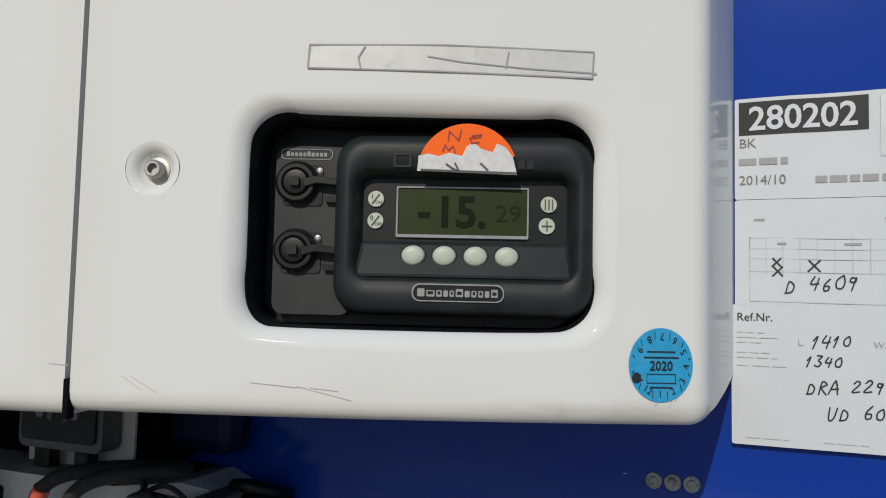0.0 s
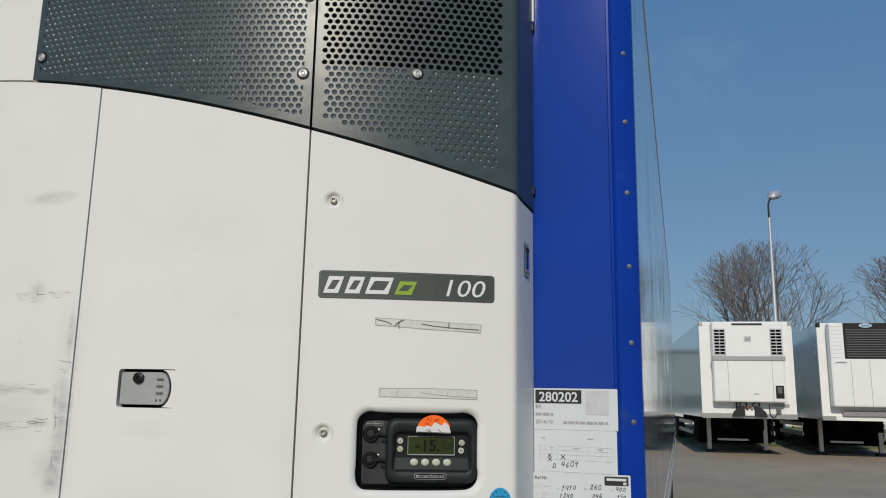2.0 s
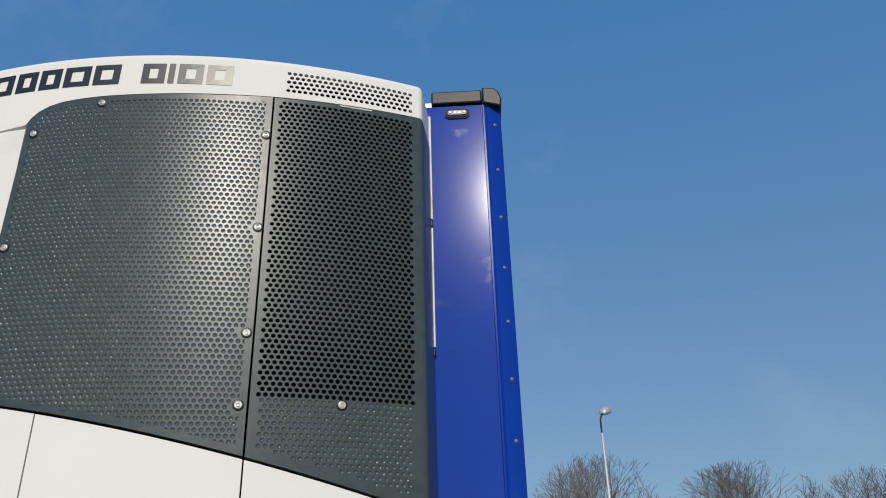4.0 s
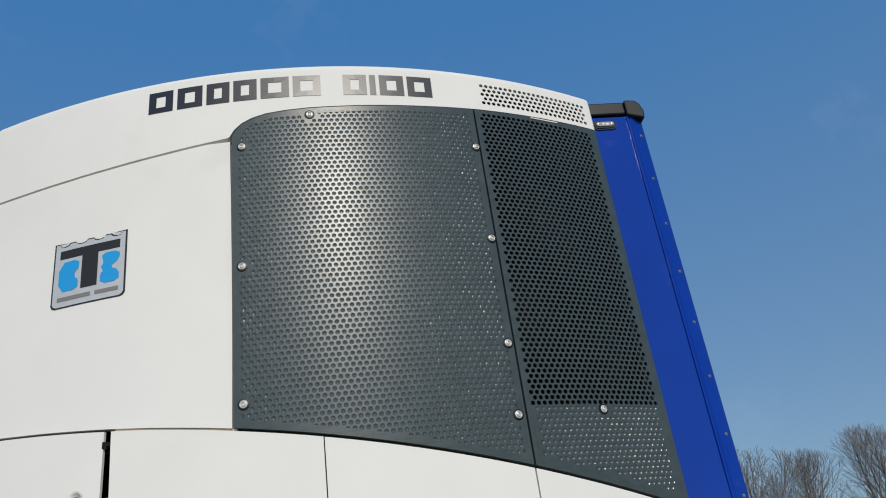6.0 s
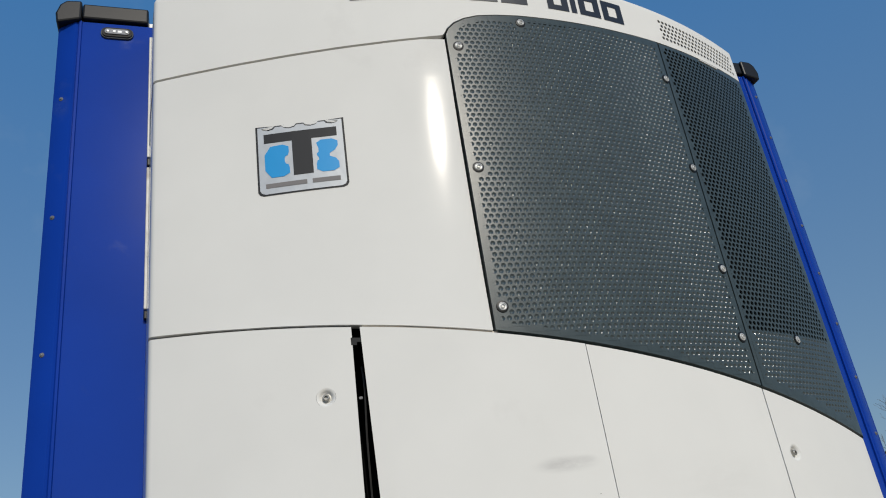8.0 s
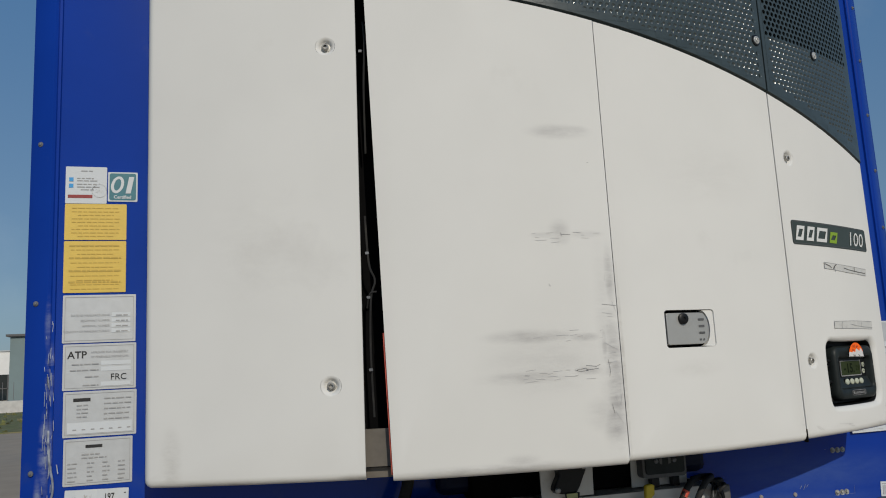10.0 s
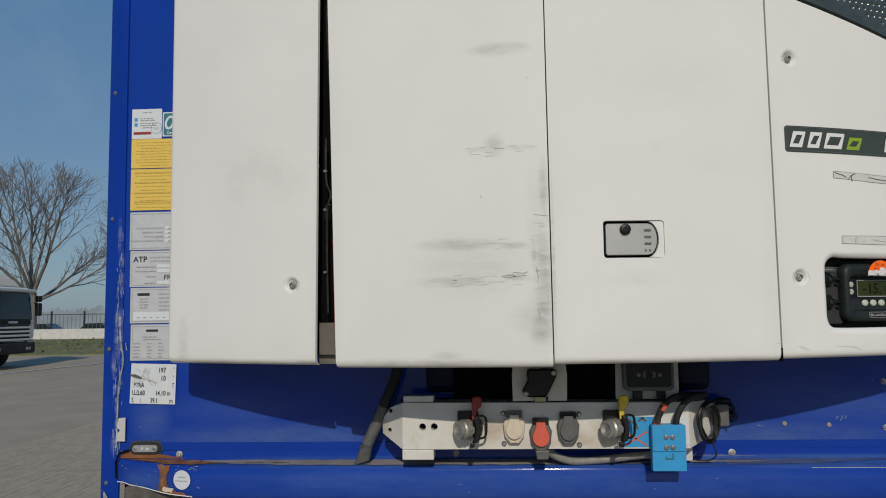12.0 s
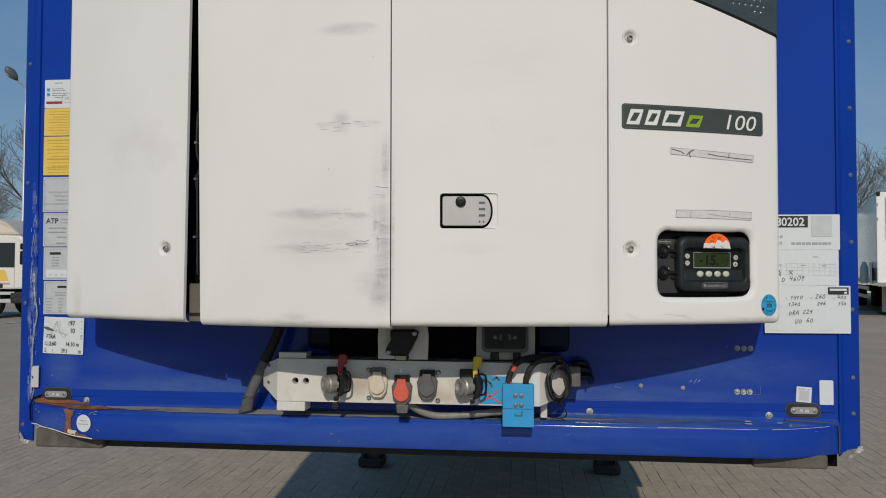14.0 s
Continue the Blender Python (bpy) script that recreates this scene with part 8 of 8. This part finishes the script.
part("side_box", boxes((-3.3, 3.6, -1.25, -0.2, g + 0.06, 1.02), m=m), DARK, tank, "side boxes, near black for the shade under the tank", bevel=0.05)
part("orange_frame", boxes((-2.22, -1.75, -1.34, -1.1, 1.92, 2.26), m=m), ORANGEP, tank, "orange frame on the side", bevel=0.03)
part("grey_box", boxes((-1.72, -1.5, -1.32, -1.05, 1.93, 2.36), m=m), SHEET, tank, bevel=0.02)
p = part("pump_unit", boxes((-2.1, -0.9, -1.42, -1.0, 2.42, 2.80), (-2.22, -2.05, -1.38, -1.15, 2.62, 2.76), (-1.9, -1.2, -1.36, -1.02, 2.78, 2.86), m=m), BLACK, tank, "black pump and hoses", bevel=0.05)
part("pipe", tube(bmesh.new(), [m @ Vector(q) for q in ((-2.15, -1.25, 2.7), (-2.28, -1.3, 2.72), (-2.22, -1.3, 2.5), (-2.12, -1.28, 2.3), (-2.1, -1.2, 2.2))], 0.06, 8), RUBBER, p, smooth=60)
part("band_clip", boxes((-1.78, -1.74, -1.43, -1.0, 2.42, 2.82), m=m), MIDGREY, p)
for k in range(3):
    for s in (-1, 1):
        part("wheel", lathe(bmesh.new(), m @ Vector((0.6 + 1.3 * k, s * 0.9, g + 0.5)), m.to_3x3() @ Vector((0, s, 0)), [(0, 0.36), (0.02, 0.48), (0.3, 0.5), (0.34, 0.4)], 24), RUBBER, tank, smooth=40)
each("landing_leg", ((-3.0, -2.85, -1.0, -0.85, g, 1.0), (-3.0, -2.85, 0.85, 1.0, g, 1.0),), RUBBER, tank, m)

# ---- street lamps ----
def street_lamp(x, y, h, turn, k=1.0):
    g = ground_z(y)
    m = Matrix.Translation((x, y, g)) @ Matrix.Rotation(radians(turn), 4, "Z")
    t = thing("street_lamp", (x, y, g), "tall grey street lamp with a short bent arm", "street lamp", "street lamps")
    part("pole", lathe(bmesh.new(), (x, y, g), (0, 0, 1), [(0, 0.13), (1.2, 0.12), (1.25, 0.10), (h - 1.3, 0.06)], 14), POLE, t, smooth=50)
    part("arm", tube(bmesh.new(), [m @ Vector(p) for p in ((0, 0, h - 1.32), (0, 0, h - 0.7), (0.15, 0, h - 0.42), (0.6, 0, h - 0.1))], 0.045, 8), RUBBER if k == 1 else POLE, t, smooth=60)
    bm = bmesh.new()
    bmesh.ops.create_uvsphere(bm, u_segments=14, v_segments=8, radius=1)
    for v in bm.verts:
        z = v.co.z * (0.14 if v.co.z > 0 else 0.10)
        v.co = m @ Vector((0.35 + 0.5 * k + math.copysign(abs(v.co.x) ** 0.7, v.co.x) * 0.50 * k, math.copysign(abs(v.co.y) ** 0.7, v.co.y) * 0.27 * k, h - 0.02 + z * 1.9 + v.co.x * 0.17))
    hd = part("lamp_head", bm, POLE if k == 1 else MIDGREY, t, "rounded lamp head", smooth=60)
    bm = bmesh.new()
    bmesh.ops.create_uvsphere(bm, u_segments=12, v_segments=6, radius=1)
    for v in bm.verts:
        v.co = m @ Vector((0.4 + 0.5 * k + v.co.x * 0.36 * k, v.co.y * 0.18 * k, h - 0.12 + v.co.z * 0.09 + v.co.x * 0.10))
    part("lamp_glass", bm, LENS, hd, smooth=60)


street_lamp(7.36, 38.0, 11.55, 60)
street_lamp(-22.05, 30.0, 10.03, 235, 0.55)
street_lamp(31.6, 35.45, 9.25, -10)

# ---- bare trees ----
def tree_mesh(seed, height, girth, fork, limbs):
    """A bare tree: a short trunk that opens into rising limbs, each with side branches and twigs that end on a dome."""
    rnd = random.Random(seed)
    mid, up, down = height * 0.50, height * 0.50, height * 0.50 - fork * 0.75
    def out(p):
        return (p.x / girth) ** 2 + (p.y / girth) ** 2 + ((p.z - mid) / (up if p.z > mid else down)) ** 2
    def reach(p, d):
        s = 0.2
        while s < 12 and out(p + d * s) < 1:
            s += 0.2
        return s
    mesh = {"trunk": ([], []), "crown": ([], [])}
    def bone(a, c, ra, rc):
        verts, faces = mesh["trunk" if rc > 0.07 else "crown"]
        seg = 8 if rc > 0.07 else (5 if rc > 0.03 else 3)
        ax, ay = frame_of((c - a).normalized())
        o = len(verts)
        for p, r in ((a, ra), (c, rc)):
            for k in range(seg):
                w = 2 * math.pi * k / seg
                verts.append(p + (ax * math.cos(w) + ay * math.sin(w)) * r)
        for k in range(seg):
            faces.append((o + k, o + (k + 1) % seg, o + seg + (k + 1) % seg, o + seg + k))
    def branch(p, d, length, r, level):
        n = (0, 12, 8, 5, 3)[level]
        step = length / n
        spin = rnd.random() * 6.28
        for k in range(n):
            g = (k + 1) / n
            lift = 0.045 if level == 1 else 0.03
            d = (d + Vector((rnd.gauss(0, 0.05), rnd.gauss(0, 0.05), rnd.gauss(lift, 0.04)))).normalized()
            q = p + d * step * rnd.uniform(0.85, 1.1)
            rc = max(0.009, r * (1 - 0.86 * g ** 0.9))
            bone(p, q, max(0.010, r * (1 - 0.84 * (k / n) ** 0.9)), rc)
            p = q
            if level < 4 and (k > 2 or level > 1) and out(p) < 1.05 and (level < 3 or rnd.random() < 0.45):
                for twin in range(2 if level == 1 and k > 6 else 1):
                    spin += 2.4 + rnd.gauss(0, 0.35)
                    ax, ay = frame_of(d)
                    a = rnd.uniform(0.38, 0.72)
                    nd = (d * math.cos(a) + (ax * math.cos(spin) + ay * math.sin(spin)) * math.sin(a) + Vector((0, 0, 0.06))).normalized()
                    free = reach(p, nd)
                    ln = min((0, 0.52, 0.50, 0.48)[level] * length * (1.15 - 0.5 * g), free) * rnd.uniform(0.75, 1.1)
                    if ln > 0.3:
                        branch(p, nd, ln, min(rc * 0.72, 0.06 if level == 1 else 0.022), level + 1)
    p = Vector((0, 0, -0.1))
    r0 = height * 0.024
    for k in range(5):
        q = p + Vector((rnd.gauss(0, 0.03), rnd.gauss(0, 0.03), (fork + 0.1) / 5))
        bone(p, q, r0 * (1.25 if k == 0 else 1 - 0.05 * k), r0 * (1 - 0.05 * (k + 1)))
        p = q
    for k in range(limbs):
        a = 2.4 * k + rnd.gauss(0, 0.2)
        tilt = (0.2, 0.62, 1.02)[k % 3] * rnd.uniform(0.8, 1.2)
        d = Vector((math.cos(a) * math.sin(tilt), math.sin(a) * math.sin(tilt), math.cos(tilt)))
        s = p + Vector((0, 0, -0.35 * (k % 3) + 0.1 * rnd.random()))
        branch(s, d, reach(s, d) * rnd.uniform(0.92, 1.0), r0 * rnd.uniform(0.30, 0.46), 1)
    made = []
    for nm, (verts, faces) in mesh.items():
        me = bpy.data.meshes.new(nm)
        me.from_pydata(verts, [], faces)
        me.materials.append(BARK)
        made.append(me)
    return made


KINDS = [tree_mesh(5, 12.3, 5.0, 2.4, 13), tree_mesh(12, 11.6, 5.2, 2.5, 12), tree_mesh(23, 11.2, 5.4, 2.9, 9)]
def tree(x, y, k, s, turn, w=1.0):
    t = thing("tree", (x, y, ground_z(y)), "bare spring tree with a rounded crown of fine twigs", "tree", "bare trees")
    t.matrix_basis = Matrix.Translation((x, y, ground_z(y))) @ Matrix.Rotation(radians(turn), 4, "Z") @ Matrix.Diagonal((s * w, s * w, s, 1))
    for me in KINDS[k]:
        ob = new(me.name, me)
        ob.parent = t


for row in ((8.9, 52, 0, 1.0, 0, 1.2), (18.6, 53, 1, 1.0, 40, 1.25), (28, 54, 2, 1.0, 80, 1.15), (33, 55, 1, 0.92, 260), (37.5, 53, 0, 0.95, 120), (44, 51, 1, 1.0, 10), (52.6, 43.5, 2, 1.0, 200), (61, 36, 0, 0.95, 300), (71, 28, 1, 1.0, 150), (76, 18, 2, 1.0, 33),
            (-28.4, 44, 2, 1.0, 100, 1.22), (-17.0, 42, 1, 1.0, 210, 1.1), (-39, 46, 1, 0.95, 20), (-50, 48, 2, 0.95, 100)):
    tree(*row)

# ---- far edge of the yard ----
def strip(name, mat, x0, x1, y0, y1, h, label, cat, kind="structure"):
    bm = bmesh.new()
    n = 40
    rows = []
    for i in range(n + 1):
        x = x0 + (x1 - x0) * i / n
        rows.append([bm.verts.new((x, y, ground_z(y) + (h if k in (1, 2) else -0.02))) for k, y in enumerate((y0, y0 + 0.02, y1 - 0.02, y1))])
    for a, b in zip(rows, rows[1:]):
        for k in range(3):
            bm.faces.new((a[k], b[k], b[k + 1], a[k + 1]))
    return solid(name, bm, mat, label, cat, kind=kind)


strip("grass_verge", GRASS, -140, 140, 27.5, 42.5, 0.03, "worn green and straw-coloured grass verge", "grass")
strip("kerb", KERB, -140, 140, 43.0, 43.4, 0.60, "pale concrete kerb wall along the verge", "kerb")
strip("far_road", YARD, -140, 140, 50, 58, 0.02, "grey road beyond the verge", "road")
bm = bmesh.new()
random.seed(8)
for i in range(900):
    x, y = random.uniform(-40, 12), random.uniform(27.6, 42)
    h = random.uniform(0.04, 0.14)
    z = ground_z(y) + 0.03
    a = random.random() * 3.14
    dx, dy = 0.12 * math.cos(a), 0.12 * math.sin(a)
    bm.faces.new([bm.verts.new(p) for p in ((x - dx, y - dy, z), (x + dx, y + dy, z), (x + random.uniform(-0.1, 0.1), y, z + h))])
solid("grass_tufts", bm, GRASS, "short uneven grass tufts on the verge", "grass", kind="stuff")

# painted edge line across the yard
bm = bmesh.new()
for a, c in (((-14.5, 18.15), (-13.4, 21.9)), ((-13.4, 21.9), (-12.2, 26.0))):
    bm.faces.new([bm.verts.new((x + dx, y, ground_z(y) + 0.006)) for (x, y), dx in ((a, 0), (a, 0.16), (c, 0.16), (c, 0))])
solid("edge_line", bm, KERB, "pale worn line on the yard paving", "road marking", kind="structure")

# low white building with a plain emblem, and a grey-green shed
g = ground_z(95)
hall = thing("industrial_hall", (-30, 95, g), "low white industrial hall with dark windows and red-black emblem", "building")
SHIFT = Matrix.Translation((0.85, 0, 0.40))
part("wall", boxes((-48.3, -6.0, 95, 120, g - 0.5, 6.0), m=SHIFT), BODY, hall)
part("roof", boxes((-48.5, -5.8, 94.85, 120.2, 6.0, 6.12), m=SHIFT), SILVER, hall)
for k in range(6):
    w0 = part("window", boxes((-42.6 + 5.6 * k, -37.6 + 5.6 * k, 94.90, 95.02, g + 0.3, 3.46), m=SHIFT), GLASS, hall)
    each("mullion", ((-40.2 + 5.6 * k, -40.05 + 5.6 * k, 94.86, 94.90, g + 0.3, 3.46), (-42.6 + 5.6 * k, -37.6 + 5.6 * k, 94.86, 94.90, 1.9, 2.0)), MIDGREY, w0, SHIFT)
part("emblem_block", boxes((-47.4, -46.4, 94.93, 95, 4.72, 5.19), m=SHIFT), RED, hall)
part("emblem_block", boxes((-47.4, -46.4, 94.93, 95, 4.21, 4.70), m=SHIFT), INK, hall)
part("emblem_bar", boxes((-47.1, -46.7, 94.90, 94.93, 4.66, 4.74), m=SHIFT), BODY, hall)
for x0, x1, z0, z1 in ((-46.0, -45.45, 4.72, 5.15), (-45.35, -44.95, 4.72, 5.15), (-44.9, -44.35, 4.72, 5.15), (-46.0, -43.6, 4.24, 4.52)):
    part("name_bar", boxes((x0, x1, 94.93, 95, z0, z1), m=SHIFT), MIDGREY, hall)
g = ground_z(75)
shed = thing("long_shed", (20, 75, g), "long low grey-green shed beyond the road", "building")
part("wall", boxes((-18, 75, 75, 95, g, g + 6.4)), SHED, shed)
part("roof", boxes((-18.3, 75.3, 74.7, 95.3, g + 6.4, g + 6.6)), MIDGREY, shed)
for k in range(24):
    part("window", boxes((-15 + 3.7 * k, -12.6 + 3.7 * k, 74.93, 75.02, g + 1.2, g + 2.4)), GLASS, shed)

# fence and row of parked cars before the hall
fence = thing("fence", (-40, 60, ground_z(60)), "dark steel bar fence beyond the road", "fence")
def shared(name, bm, mat):
    me = bpy.data.meshes.new(name)
    bm.to_mesh(me)
    bm.free()
    me.materials.append(mat)
    return me
thin, stout = shared("bar", boxes((-0.013, 0.013, 0, 0.03, 0, 2.25)), BOLTGREY), shared("post", boxes((-0.06, 0.06, 0, 0.1, 0, 2.45)), RUBBER)
for k in range(200):
    ob = new("post" if k % 8 == 0 else "bar", stout if k % 8 == 0 else thin)
    ob.parent = fence
    ob.matrix_parent_inverse = world_of(fence).inverted()
    ob.matrix_basis = Matrix.Translation((-84 + 0.35 * k, 60, ground_z(60)))
part("rail", boxes((-85, -15, 60.06, 60.1, ground_z(60) + 2.15, ground_z(60) + 2.2), (-85, -15, 60.06, 60.1, ground_z(60) + 0.2, ground_z(60) + 0.25)), RUBBER, fence)
CARS = [material("car_paint_black", (0.02, 0.02, 0.022), 0.2, grain=0.05, coat=0.6), material("car_paint_silver", (0.40, 0.41, 0.42), 0.25, 0.5, grain=0.05, coat=0.6), material("car_paint_white", (0.7, 0.7, 0.7), 0.25, grain=0.03, coat=0.6)]
def car(x, y, k):
    g = ground_z(y)
    t = thing("parked_car", (x, y, g), ("black", "silver", "white")[k] + " parked car beyond the fence", "car", "parked cars")
    bm = bmesh.new()
    sd = [(-2.1, 0.3), (-2.15, 0.75), (-1.2, 0.95), (-0.6, 1.42), (0.9, 1.45), (1.6, 1.0), (2.1, 0.9), (2.15, 0.3)]
    l = [bm.verts.new((x + a, y - 0.85, g + b)) for a, b in sd]
    r = [bm.verts.new((x + a, y + 0.85, g + b)) for a, b in sd]
    bm.faces.new(l)
    bm.faces.new(r[::-1])
    for i in range(len(sd)):
        bm.faces.new((l[i], r[i], r[(i + 1) % len(sd)], l[(i + 1) % len(sd)]))
    bmesh.ops.recalc_face_normals(bm, faces=bm.faces[:])
    part("car_body", bm, CARS[k], t, bevel=0.08)
    bm = bmesh.new()
    bm.faces.new([bm.verts.new((x + a, y - 0.86, g + b)) for a, b in ((-1.0, 1.0), (1.35, 1.02), (0.85, 1.38), (-0.55, 1.36))])
    part("side_window", bm, GLASS, t)
    for a in (-1.3, 1.35):
        part("wheel", lathe(bmesh.new(), (x + a, y - 0.87, g + 0.32), (0, 1, 0), [(0, 0.2), (0.01, 0.31), (0.2, 0.32), (0.22, 0.3)], 16), RUBBER, t)
for k in range(10):
    car(-72 + 5.2 * k, 66, (0, 1, 0, 2, 0, 1, 0, 0, 2, 1)[k])

# one jagged sheet, its haze painted as a pale even colour
# distant woods
bm = bmesh.new()
random.seed(2)
prev = None
for i in range(1400):
    a = radians(-75 + 150 * i / 1399)
    x, y = 190 * math.sin(a), 190 * math.cos(a)
    h = 4.6 + 1.2 * noise.noise(Vector((i * 0.03, 0, 0))) + 0.9 * noise.noise(Vector((i * 0.13, 3, 0))) + random.uniform(-0.7, 0.7)
    b0, b1 = bm.verts.new((x, y, ground_z(y) - 1)), bm.verts.new((x, y, ground_z(y) + h))
    if prev:
        bm.faces.new((prev[0], b0, b1, prev[1]))
    prev = (b0, b1)
solid("far_woods", bm, HAZE, "distant line of bare woods, haze put into its pale colour", "woods", kind="backdrop")

# ---- bricks of the yard: the nearest one by one, the rest joined ----
one, two = brick_mesh(BRICK, 0.0), brick_mesh(BRICK, 0.0045)
cols = [(i, j) for i in range(-62, 50) for j in range(-30, 50)]
near, rest = [], []
for i, j in cols:
    x, y = (i + 0.5) * BW, (j + 0.5 * (i % 2)) * BL
    if -1.7 < x < 1.3 and 3.4 < y < 5.3:
        near.append((x, y))
    else:
        rest.append((x, y))
random.shuffle(near)
rest += near[300:]
for x, y in near[:300]:
    ob = new("brick", one if random.random() < 0.62 else two)
    ob.parent = ground
    ob.matrix_basis = Matrix.Translation((x, y, ground_z(y) + random.uniform(-0.0005, 0.001))) @ Matrix.Rotation(radians(1.15), 4, "X")
verts, faces = [], []
shapes = []
for mesh in (one, two):
    src = np.array([v.co[:] for v in mesh.vertices])
    shapes.append(src + np.outer(src[:, 1] * 0.02, (0, 0, 1)))
polys = [tuple(p.vertices) for p in one.polygons]
for x, y in rest:
    o = len(verts)
    verts += (shapes[random.random() > 0.62] + (x, y, ground_z(y) + random.uniform(-0.0005, 0.001))).tolist()
    faces += [tuple(i + o for i in p) for p in polys]
me = bpy.data.meshes.new("brick_field")
me.from_pydata(verts, [], faces)
me.materials.append(BRICKS)
tagged(new("brick_field", me), "grey-brown paving bricks with dark sandy joints", "paving", kind="stuff")
